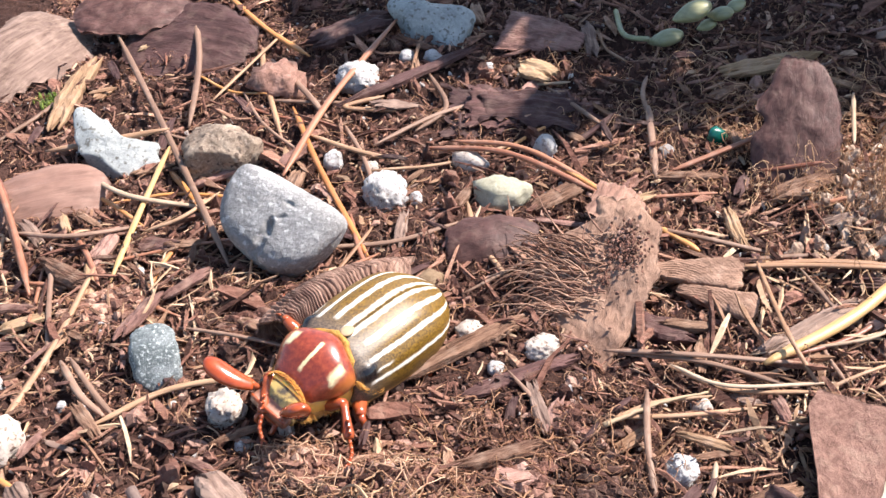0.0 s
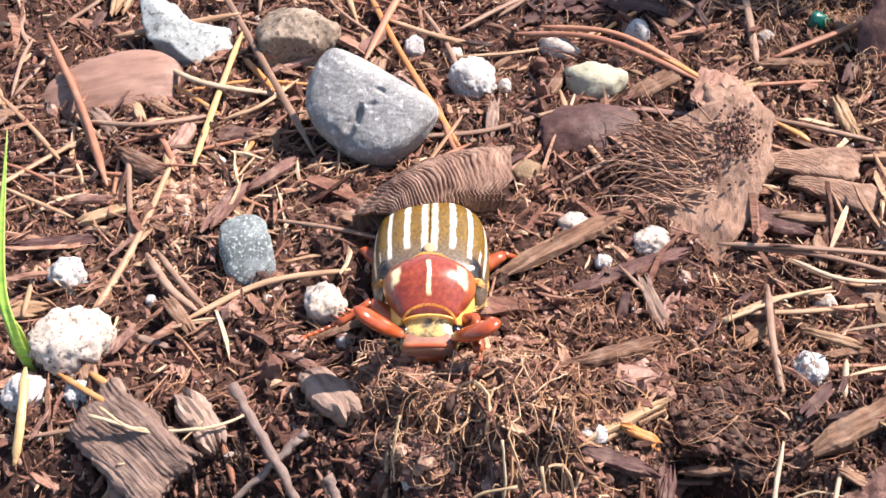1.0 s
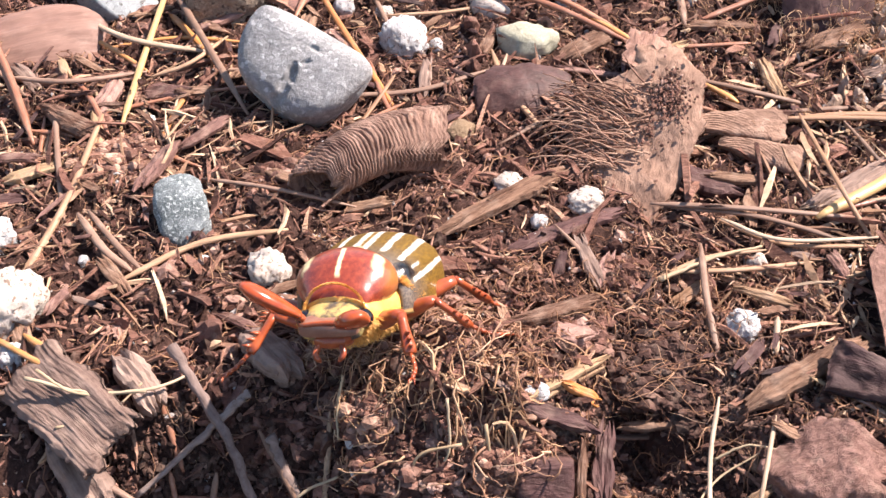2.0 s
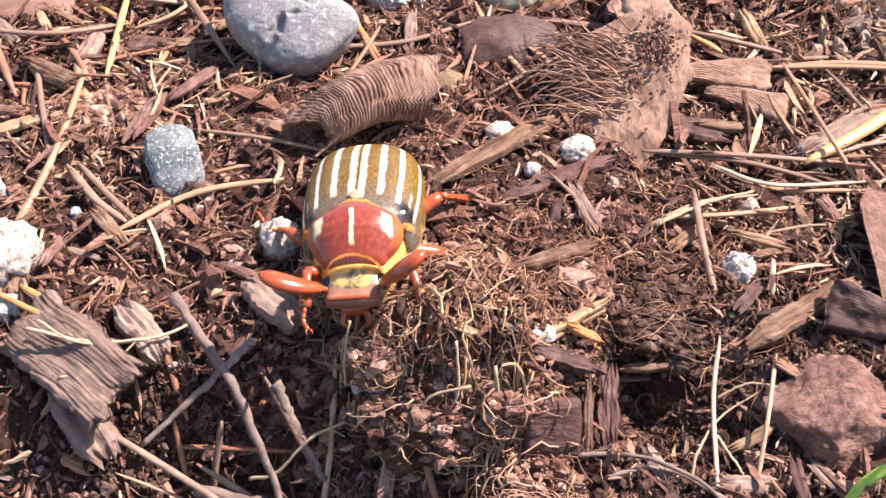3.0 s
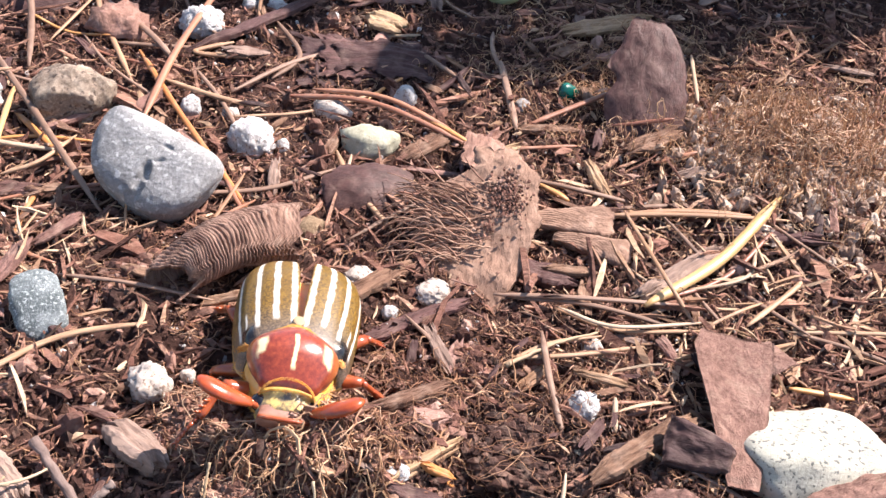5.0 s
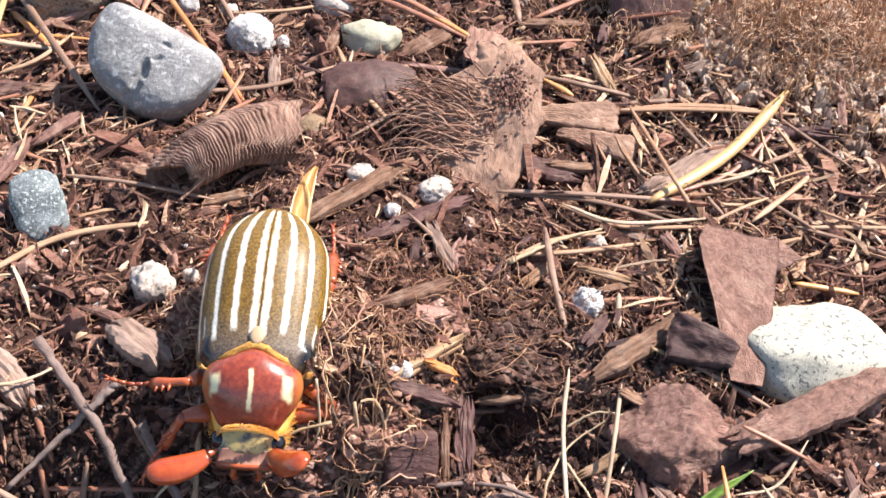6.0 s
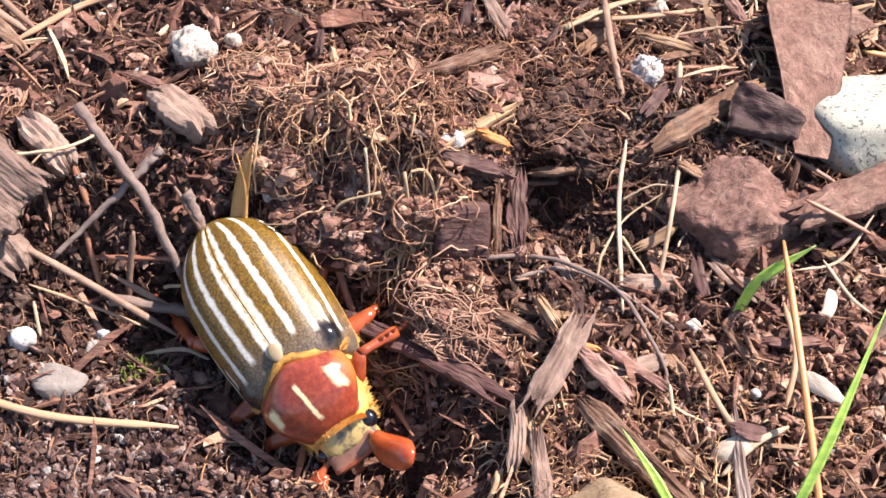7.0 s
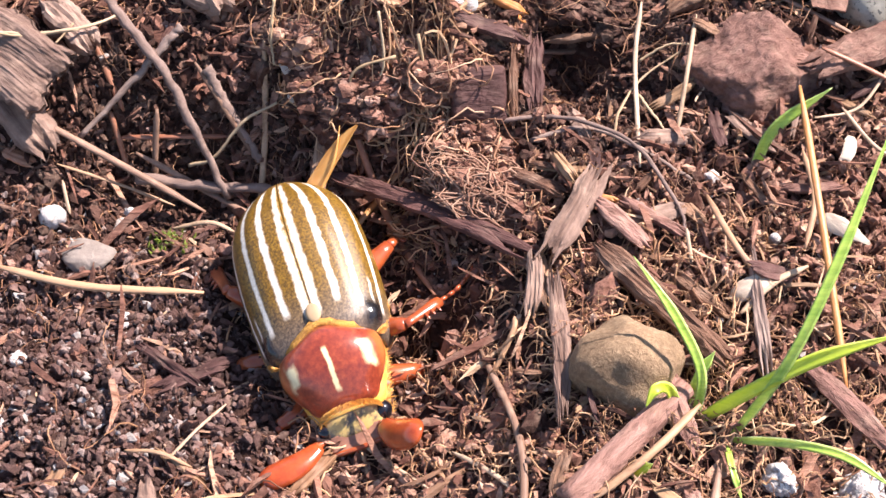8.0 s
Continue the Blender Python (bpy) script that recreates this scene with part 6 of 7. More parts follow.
splinter((-51.4, -13.1, -6.6), (-48.3, -14.0, -7.6), 1.6, 0.6, "needle_red", "shiny red-brown fragment of bark on soil", 223, "wood_chip")



# ---- the beetle ----
BK = 1.1  # body size, 1 for a beetle of 26 mm


def shell_material(name, dark, light, rough=0.3):
    m, t, p = nodes_of(name)
    v = coords(t)
    n = noise_node(t, v, 500, 5, 0.65)
    t.links.new(ramp(t, n, [(0.3, dark), (0.7, light)]), p.inputs["Base Color"])
    p.inputs["Roughness"].default_value = rough
    p.inputs["Coat Weight"].default_value = 0.35
    p.inputs["Coat Roughness"].default_value = 0.15
    bump(t, p, noise_node(t, v, 2600, 2, 0.5), 0.25, 0.00006)
    return m


def band(t, val, at, half, soft=0.012):
    """1 within half of at, 0 outside."""
    d = mathn(t, "ABSOLUTE", mathn(t, "SUBTRACT", val, at))
    r = t.nodes.new("ShaderNodeMapRange")
    r.inputs[1].default_value = half - soft
    r.inputs[2].default_value = half + soft
    r.inputs[3].default_value = 1.0
    r.inputs[4].default_value = 0.0
    t.links.new(d, r.inputs[0])
    return r.outputs[0]


def elytron_material():
    m, t, p = nodes_of("striped wing case")
    uv = t.nodes.new("ShaderNodeUVMap")
    s = t.nodes.new("ShaderNodeSeparateXYZ")
    t.links.new(uv.outputs[0], s.inputs[0])
    o = coords(t)
    wob = noise_node(t, o, 900, 3, 0.6)
    v = mathn(t, "ADD", s.outputs[1], mathn(t, "MULTIPLY", mathn(t, "SUBTRACT", wob, 0.5), 0.05))
    u = s.outputs[0]
    scale = noise_node(t, o, 3800, 3, 0.7)
    brown = ramp(t, scale, [(0.35, (0.05, 0.025, 0.003)), (0.52, (0.155, 0.082, 0.008)), (0.7, (0.29, 0.165, 0.017))])
    front = ramp(t, u, [(0.06, (1, 1, 1)), (0.3, (0, 0, 0))])
    base = mixc(t, mathn(t, "MULTIPLY", front, 0.8), brown, ramp(t, scale, [(0.35, (0.045, 0.036, 0.032)), (0.65, (0.16, 0.13, 0.11))]))
    callus = mathn(t, "MULTIPLY", band(t, s.outputs[1], 0.55, 0.12, 0.04), band(t, u, 0.09, 0.065, 0.03))
    base = mixc(t, callus, base, (0.012, 0.011, 0.012))
    lines = None
    for at, half, u0, u1 in ((0.035, 0.017, 0.13, 0.97), (0.2, 0.028, 0.17, 0.96), (0.41, 0.028, 0.13, 0.95), (0.7, 0.024, 0.1, 0.94), (0.57, 0.012, 0.15, 0.26)):
        b = mathn(t, "MULTIPLY", band(t, v, at, half), band(t, u, (u0 + u1) / 2, (u1 - u0) / 2, 0.02))
        lines = b if lines is None else mathn(t, "MAXIMUM", lines, b)
    ragged = ramp(t, scale, [(0.22, (0.3, 0.3, 0.3)), (0.36, (1, 1, 1))])
    cream = ramp(t, scale, [(0.3, (0.6, 0.53, 0.42)), (0.6, (0.84, 0.81, 0.73))])
    col = mixc(t, mathn(t, "MULTIPLY", lines, ragged), base, cream)
    rim = band(t, s.outputs[1], 0.985, 0.03)
    col = mixc(t, rim, col, (0.46, 0.27, 0.09))
    t.links.new(col, p.inputs["Base Color"])
    t.links.new(mathn(t, "SUBTRACT", 0.45, mathn(t, "MULTIPLY", callus, 0.3)), p.inputs["Roughness"])
    p.inputs["Specular IOR Level"].default_value = 0.5
    p.inputs["Coat Weight"].default_value = 0.15
    bump(t, p, scale, 0.35, 0.00008)
    return m


def pronotum_material():
    m, t, p = nodes_of("red shield with cream lines")
    c = t.nodes.new("ShaderNodeTexCoord")
    s = t.nodes.new("ShaderNodeSeparateXYZ")
    t.links.new(c.outputs["Object"], s.inputs[0])
    o = coords(t)
    wob = noise_node(t, o, 700, 3, 0.6)
    y = mathn(t, "ADD", s.outputs[1], mathn(t, "MULTIPLY", mathn(t, "SUBTRACT", wob, 0.5), 0.0007))
    x = s.outputs[0]
    fine = noise_node(t, o, 1500, 4, 0.7)
    red = ramp(t, fine, [(0.3, (0.14, 0.022, 0.013)), (0.55, (0.27, 0.048, 0.023)), (0.8, (0.41, 0.1, 0.04))])
    mid = band(t, y, 0.0, 0.0002 * BK, 0.00008)
    mid = mathn(t, "MULTIPLY", mid, band(t, x, 0.0083 * BK, 0.0017 * BK, 0.0002))
    side = mathn(t, "MULTIPLY", band(t, mathn(t, "ABSOLUTE", y), 0.0034 * BK, 0.00042 * BK, 0.0002), band(t, mathn(t, "ADD", x, mathn(t, "MULTIPLY", mathn(t, "SUBTRACT", wob, 0.5), 0.002)), 0.0078 * BK, 0.0009 * BK, 0.0003))
    marks = mathn(t, "MAXIMUM", mid, side)
    edge = t.nodes.new("ShaderNodeMapRange")
    edge.inputs[1].default_value, edge.inputs[2].default_value = 0.0037 * BK, 0.0048 * BK
    t.links.new(mathn(t, "ABSOLUTE", y), edge.inputs[0])
    red = mixc(t, mathn(t, "MULTIPLY", edge.outputs[0], 0.7), red, (0.52, 0.19, 0.045))
    col = mixc(t, marks, red, (0.8, 0.68, 0.38))
    t.links.new(col, p.inputs["Base Color"])
    p.inputs["Roughness"].default_value = 0.28
    p.inputs["Coat Weight"].default_value = 0.5
    p.inputs["Coat Roughness"].default_value = 0.12
    bump(t, p, fine, 0.3, 0.00008)
    return m


def wing_material():
    m, t, p = nodes_of("amber wing membrane")
    v = coords(t, (250, 900, 900))
    n = noise_node(t, v, 1.0, 4, 0.6)
    t.links.new(ramp(t, n, [(0.3, (0.55, 0.25, 0.055)), (0.7, (0.78, 0.45, 0.15))]), p.inputs["Base Color"])
    p.inputs["Roughness"].default_value = 0.3
    p.inputs["Alpha"].default_value = 0.58
    return m


M["elytron"] = elytron_material()
M["elytron_inside"] = shell_material("orange inner wing case", (0.3, 0.055, 0.008), (0.5, 0.125, 0.02), 0.3)
M["pronotum"] = pronotum_material()
M["leg"] = shell_material("red-brown leg", (0.21, 0.036, 0.014), (0.42, 0.096, 0.029), 0.28)
M["snout"] = shell_material("mauve brown snout", (0.17, 0.07, 0.045), (0.34, 0.17, 0.11), 0.5)
M["club"] = shell_material("orange-red antenna club", (0.25, 0.036, 0.012), (0.44, 0.086, 0.023), 0.22)
M["abdomen"] = shell_material("golden abdomen", (0.76, 0.35, 0.06), (0.9, 0.52, 0.13), 0.45)
M["abdomen"].node_tree.nodes["Principled BSDF"].inputs["Subsurface Weight"].default_value = 0.4
M["abdomen"].node_tree.nodes["Principled BSDF"].inputs["Subsurface Radius"].default_value = (0.002, 0.001, 0.0003)
M["abdomen"].node_tree.nodes["Principled BSDF"].inputs["Subsurface Scale"].default_value = 1.0
M["fuzz"] = grain_material("golden hair", [(0.0, (0.56, 0.25, 0.045)), (1.0, (0.76, 0.42, 0.11))], (60, 60, 60), "island", 0.5, 0.00001, 0.1)
M["collar"] = grain_material("ochre fur", [(0.0, (0.48, 0.235, 0.04)), (1.0, (0.56, 0.3, 0.065))], (900, 900, 900), "object", 0.7, 0.0004, 0.6, 0.3, 0.1)
M["eye"] = shell_material("black eye", (0.004, 0.004, 0.006), (0.012, 0.012, 0.018), 0.12)
M["wing"] = wing_material()
M["vein"] = shell_material("wing vein", (0.14, 0.05, 0.01), (0.25, 0.1, 0.02), 0.4)


def head_material():
    m, t, p = nodes_of("dark head with yellow scales")
    o = coords(t)
    n = noise_node(t, o, 620, 4, 0.65)
    fine = noise_node(t, o, 3000, 3, 0.7)
    col = ramp(t, n, [(0.36, (0.045, 0.045, 0.05)), (0.47, (0.16, 0.12, 0.07)), (0.6, (0.52, 0.38, 0.13))])
    t.links.new(col, p.inputs["Base Color"])
    p.inputs["Roughness"].default_value = 0.25
    p.inputs["Coat Weight"].default_value = 0.5
    bump(t, p, fine, 0.4, 0.00008)
    return m


M["head"] = head_material()


def body_part(name, verts, faces, mat, parent, pivot=(0, 0, 0), label="", smooth=True, uvs=None):
    """A part whose vertices are given in the beetle's space (or its part's), hung at pivot."""
    ob = link_mesh(name, [((x - pivot[0]) * BK, (y - pivot[1]) * BK, (z - pivot[2]) * BK) for x, y, z in verts], faces, mat, parent, smooth, label, uvs)
    ob.location = Vector(pivot) * BK * MM
    return ob


def grid_faces(nu, nv, start=0, flip=False):
    out = []
    for i in range(nu - 1):
        for j in range(nv - 1):
            k = start + i * nv + j
            q = (k, k + 1, k + nv + 1, k + nv)
            out.append(q[::-1] if flip else q)
    return out


def elytron_point(u, v, side, inset=0.0):
    wide = 6.4 * (0.88 + 0.12 * math.sin(math.pi * min(u * 1.05, 1) ** 0.9)) * math.sqrt(max(1 - 0.86 * max(0, (u - 0.62) / 0.38) ** 2.6, 0.01))
    high = (4.5 + 0.9 * math.sin(math.pi * u * 0.85)) * (1 - 0.72 * max(0, (u - 0.5) / 0.5) ** 2.2)
    round_front = 1 - 0.12 * (1 - min(u / 0.08, 1)) ** 2
    a = v * radians(98)
    y = (wide - inset) * round_front * math.copysign(abs(math.sin(a)) ** 0.88, math.sin(a))
    z = 4.3 + (high - inset) * round_front * math.copysign(abs(math.cos(a)) ** 0.85, math.cos(a))
    x = 5.2 - 18.6 * u + 0.9 * (v ** 2) * (1 - u) - 1.0 * (v ** 2) * u * (u > 0.5) * (u - 0.5) * -2
    callus = 0.38 * math.exp(-(((u - 0.085) / 0.05) ** 2) - ((v - 0.52) / 0.1) ** 2)
    rib = 0.1 * (math.exp(-(((v - 0.305) / 0.06) ** 2)) + math.exp(-(((v - 0.56) / 0.07) ** 2))) * math.sin(math.pi * min(max(u, 0.0), 1.0))
    y += (callus + rib) * math.sin(a)
    z += (callus + rib) * math.cos(a)
    return x, side * (y + 0.05), z


def build_elytron(beetle, side):
    nu, nv = 48, 34
    verts = [elytron_point(i / (nu - 1), j / (nv - 1), side) for i in range(nu) for j in range(nv)]
    inner = [elytron_point(i / (nu - 1), j / (nv - 1), side, 0.32) for i in range(nu) for j in range(nv)]
    uvs = [(i / (nu - 1), j / (nv - 1)) for i in range(nu) for j in range(nv)] * 2
    half = nu * nv
    faces = grid_faces(nu, nv, 0, side > 0) + grid_faces(nu, nv, half, side < 0)
    count = len(faces)
    for i in range(nu - 1):
        for j in (0, nv - 1):
            k = i * nv + j
            faces.append((k, k + nv, half + k + nv, half + k))
    for j in range(nv - 1):
        for i in (0, nu - 1):
            k = i * nv + j
            faces.append((k, k + 1, half + k + 1, half + k))
    ob = body_part("elytron", verts + inner, faces, M["elytron"], beetle, (4.6, side * 3.2, 7.6), "brown wing case with cream stripes", uvs=uvs)
    ob.data.materials.append(M["elytron_inside"])
    n = (nu - 1) * (nv - 1)
    for k in range(n, count):
        ob.data.polygons[k].material_index = 1
    return ob


def dome(x0, x1, wide, low, high, nu=20, nv=24, power=2.3, start=-0.25):
    """A closed shell from x0 to x1; wide(u), low(u), high(u) give half-width, base and top."""
    verts, faces = [], []
    for i in range(nu):
        u = i / (nu - 1)
        w, lo, hi = wide(u), low(u), high(u)
        for j in range(nv):
            a = 2 * math.pi * j / nv
            c, s = math.cos(a), math.sin(a)
            y = w * math.copysign(abs(c) ** (2 / power), c)
            z = (lo + hi) / 2 + (hi - lo) / 2 * math.copysign(abs(s) ** (2 / power), s)
            verts.append((x0 + (x1 - x0) * u, y, z))
    for i in range(nu - 1):
        for j in range(nv):
            a, b = i * nv + j, i * nv + (j + 1) % nv
            faces.append((a, b, b + nv, a + nv))
    faces.append(tuple(range(nv - 1, -1, -1)))
    faces.append(tuple(range((nu - 1) * nv, nu * nv)))
    return verts, faces


def ball(c, r, sub=2, squash=(1, 1, 1)):
    return [(c[0] + q[0] * r * squash[0], c[1] + q[1] * r * squash[1], c[2] + q[2] * r * squash[2]) for q in ICO[sub][0]], ICO[sub][1]


def join(*pieces):
    v, f = [], []
    for a, b in pieces:
        f += [tuple(i + len(v) for i in q) for q in b]
        v += list(a)
    return v, f


def build_leg(beetle, side, hip, knee, ankle, toes, thick, where):
    s = lambda p: (p[0], p[1] * side, p[2])
    hip, knee, ankle = s(hip), s(knee), s(ankle)
    femur = tube(spline((hip, knee), 7), [thick * k for k in (0.7, 1.0, 1.15, 1.1, 0.95, 0.8, 0.6)], 8, 0.8)
    tib = spline((knee, ankle), 7)
    tibia = tube(tib, [thick * k for k in (0.55, 0.5, 0.5, 0.55, 0.62, 0.7, 0.6)], 8, 0.7)
    spines = []
    for k in (3, 4, 5):
        d = Vector((0.6, side * 0.5, 0.25)) * thick
        spines.append(tube([tib[k], tib[k] + d * 0.9, tib[k] + d * 1.6], [thick * 0.3, thick * 0.2, 0.02], 5))
    leg = body_part("leg", *join(femur, tibia, *spines), M["leg"], beetle, hip)
    pts = spline([Vector(ankle)] + [Vector(s(p)) for p in toes], 11)
    pieces = []
    for k in range(5):
        pieces.append(tube([pts[2 * k], pts[2 * k + 1], pts[2 * k + 2]], [0.18, 0.24, 0.2], 6))
    end = pts[-1]
    for w in (-0.25, 0.25):
        out = (pts[-1] - pts[-3]).normalized()
        cross = out.cross(Vector((0, 0, 1))).normalized()
        pieces.append(tube([end, end + out * 0.45 + cross * w, end + out * 0.7 + cross * w * 1.2 - Vector((0, 0, 0.3))], [0.14, 0.1, 0.03], 5))
    v, f = join(*pieces)
    tarsus = link_mesh("tarsus", [((p[0] - hip[0]) * BK, (p[1] - hip[1]) * BK, (p[2] - hip[2]) * BK) for p in v], f, M["leg"], leg)
    leg["label"] = where + " red-brown jointed leg"
    return leg


def build_antenna(beetle, side):
    root = (12.0, side * 2.3, 4.0)
    stalk = tube(spline((root, (12.9, side * 2.9, 4.5), (13.4, side * 3.6, 4.8)), 9), [0.5, 0.42, 0.36, 0.34, 0.33, 0.34, 0.36, 0.42, 0.5], 8)
    antenna = body_part("antenna", *stalk, M["leg"], beetle, root)
    # the club: broad leaves folded into one smooth mitten, with faint grooves where they meet
    n, m = 22, 28
    mid = Vector((13.3, side * 3.4, 4.8))
    verts, faces = [], []
    for i in range(n):
        u = i / (n - 1)
        a = radians(44 - 44 * u)
        out = Vector((math.cos(a), -side * math.sin(a), 0))
        broad = (out * 0.94 + Vector((0, 0, 0.3))).normalized()
        flat = (Vector((0, 0, 0.94)) - out * 0.3).normalized()
        full = (0.42 + 0.58 * math.sin(math.pi * min(u * 0.74 + 0.06, 1))) * math.sqrt(max(1 - max(0, (u - 0.72) / 0.28) ** 2.4, 0.02))
        for j in range(m):
            q = 2 * math.pi * j / m
            c, h = math.cos(q), math.sin(q)
            groove = 1 - 0.05 * (0.5 + 0.5 * math.cos(15 * h)) * c * c
            verts.append(tuple(mid + broad * (1.55 * full * groove * c) + flat * (0.82 * full * h - 0.25 * full * c * c)))
        mid = mid + Vector((math.sin(a), side * math.cos(a), 0.12)) * (6.3 / n)
    for i in range(n - 1):
        for j in range(m):
            k, l = i * m + j, i * m + (j + 1) % m
            faces.append((k, l, l + m, k + m))
    faces += [tuple(range(m))[::-1], tuple(range((n - 1) * m, n * m))]
    link_mesh("club", [((p[0] - root[0]) * BK, (p[1] - root[1]) * BK, (p[2] - root[2]) * BK) for p in verts], faces, M["club"], antenna, label="broad smooth orange-red antenna club")
    return antenna


def build_wing(beetle, side):
    """A hind wing in two rigid pieces: the base and its folding tip, lying back along the body."""
    root, length, tip_length = (3.8, side * 2.0, 6.7), 14.8, 8.8

    def plate(x0, size, w0, w1, round_end):
        n, m = 14, 7
        verts, faces = [], []
        for f in (0, 1):
            for i in range(n):
                u = i / (n - 1)
                w = w0 + (w1 - w0) * u
                if round_end:
                    w *= math.sqrt(max(1 - max(0, (u - 0.45) / 0.55) ** 2 * 0.93, 0.01))
                for j in range(m):
                    v = j / (m - 1)
                    fold = 0.16 * math.sin(v * 9 + u * 2)
                    verts.append((x0 - u * size, side * (1.2 - v * w), fold + (0.03 if f else -0.03) - 0.3 * v))
        faces += grid_faces(n, m, 0) + grid_faces(n, m, n * m, True)
        for i in range(n - 1):
            for j in (0, m - 1):
                a = i * m + j
                faces.append((a, a + m, n * m + a + m, n * m + a))
        return verts, faces

    wing = link_mesh("hind_wing", [(x * BK, y * BK, z * BK) for x, y, z in plate(0, length, 3.0, 5.6, False)[0]], plate(0, length, 3.0, 5.6, False)[1], M["wing"], beetle, label="translucent amber hind wing")
    wing.location = Vector(root) * BK * MM
    veins = []
    for a, b, r in ((1.1, 1.1, 0.28), (0.4, -0.4, 0.14), (-0.1, -1.8, 0.1), (-0.5, -3.2, 0.08)):
        veins.append(tube(spline(((0, side * a, 0.1), (-length, side * b, 0.1)), 5), [r * 1.2, r, r, r, r * 0.8], 6))
    v, f = join(*veins)
    link_mesh("vein", [(x * BK, y * BK, z * BK) for x, y, z in v], f, M["vein"], wing)
    v, f = plate(0, tip_length, 2.2, 1.9, True)
    v2, f2 = tube(spline(((0, side * 1.1, 0.1), (-tip_length * 0.5, side * 0.9, 0.1), (-tip_length * 0.9, side * -0.6, 0.1)), 6), [0.24, 0.22, 0.18, 0.14, 0.1, 0.05], 6)
    tip = link_mesh("wing_tip", [(x * BK, y * BK, z * BK) for x, y, z in join((v, f), (v2, f2))[0]], join((v, f), (v2, f2))[1], M["wing"], wing)
    tip.location = (-length * BK * MM, 0, 0)
    return wing, tip


def build_hair(beetle):
    """Golden fur along the shield's rim and under the chest."""
    rng = random.Random(77)
    heap = Heap()

    def strand(p, d, length, r=0.045):
        d = Vector(d).normalized()
        length *= 0.72
        p = Vector(p)
        droop = Vector((rng.uniform(-0.2, 0.2), rng.uniform(-0.2, 0.2), -0.25)) * length * 0.4
        heap.add([tuple(q * BK) for q in map(Vector, tube([p, p + d * length * 0.55, p + d * length + droop], [r, r * 0.8, 0.01], 3)[0])], tube([p, p + d * length * 0.55, p + d * length + droop], [r, r * 0.8, 0.01], 3)[1])

    for k in range(2600):
        a = rng.uniform(-math.pi * 0.55, math.pi * 0.55)
        d = rng.uniform(-0.35, 0.55)
        y, z = 4.75 * math.sin(a), 4.3 + (4.3 + 0.35 * max(d, 0)) * math.cos(a)
        strand((5.1 + d - 1.1 * math.exp(-((y / 2.0) ** 2)), y, z), (-0.5 + rng.uniform(-0.6, 0.4), math.sin(a) * 0.5 + rng.uniform(-0.4, 0.4), math.cos(a) * 0.4 + 0.1), rng.uniform(0.5, 0.9), 0.06)
    for k in range(700):
        a = rng.uniform(-math.pi * 0.5, math.pi * 0.5)
        strand((11.3 + rng.uniform(-0.2, 0.3), 2.75 * math.sin(a), 5.0 + 2.7 * math.cos(a)), (0.7, math.sin(a) * 0.6, math.cos(a) * 0.6), rng.uniform(0.3, 0.6), 0.05)
    for k in range(5200):
        u = rng.random()
        a = rng.uniform(math.pi * 0.55, math.pi * 1.45)
        x = -1 + 13 * u
        w = 5.0 - 2.0 * u * u
        y, z = w * math.sin(a), 4.7 + (3.6 - 1.6 * u * u) * math.cos(a)
        strand((x, y, z), (rng.uniform(-0.9, 0.2), math.sin(a) + rng.uniform(-0.4, 0.4), math.cos(a) + rng.uniform(-0.4, 0.4)), rng.uniform(0.6, 1.4), 0.05)
    for k in range(1500):
        x = rng.uniform(-12, 5)
        side = rng.choice((-1, 1))
        strand((x, side * 5.5 * math.sqrt(max(1 - max(0, (-x - 3) / 10.5) ** 2.6, 0.05)), rng.uniform(3.3, 4.2)), (rng.uniform(-0.7, 0.2), side, rng.uniform(-0.5, 0.1)), rng.uniform(0.4, 0.9), 0.05)
    for side in (-1, 1):
        for k in range(500):
            u = rng.random()
            strand((5.6 - 3.5 * u, side * (4.6 + 1.2 * u ** 0.5), 4.4 + 2.4 * (1 - u) ** 2 + rng.uniform(-0.3, 0.3)), (rng.uniform(-0.8, 0.2), side * 0.8, rng.uniform(-0.1, 0.7)), rng.uniform(0.4, 0.9), 0.06)
    return heap.link("hair", "fuzz", "short golden fur", "hair")


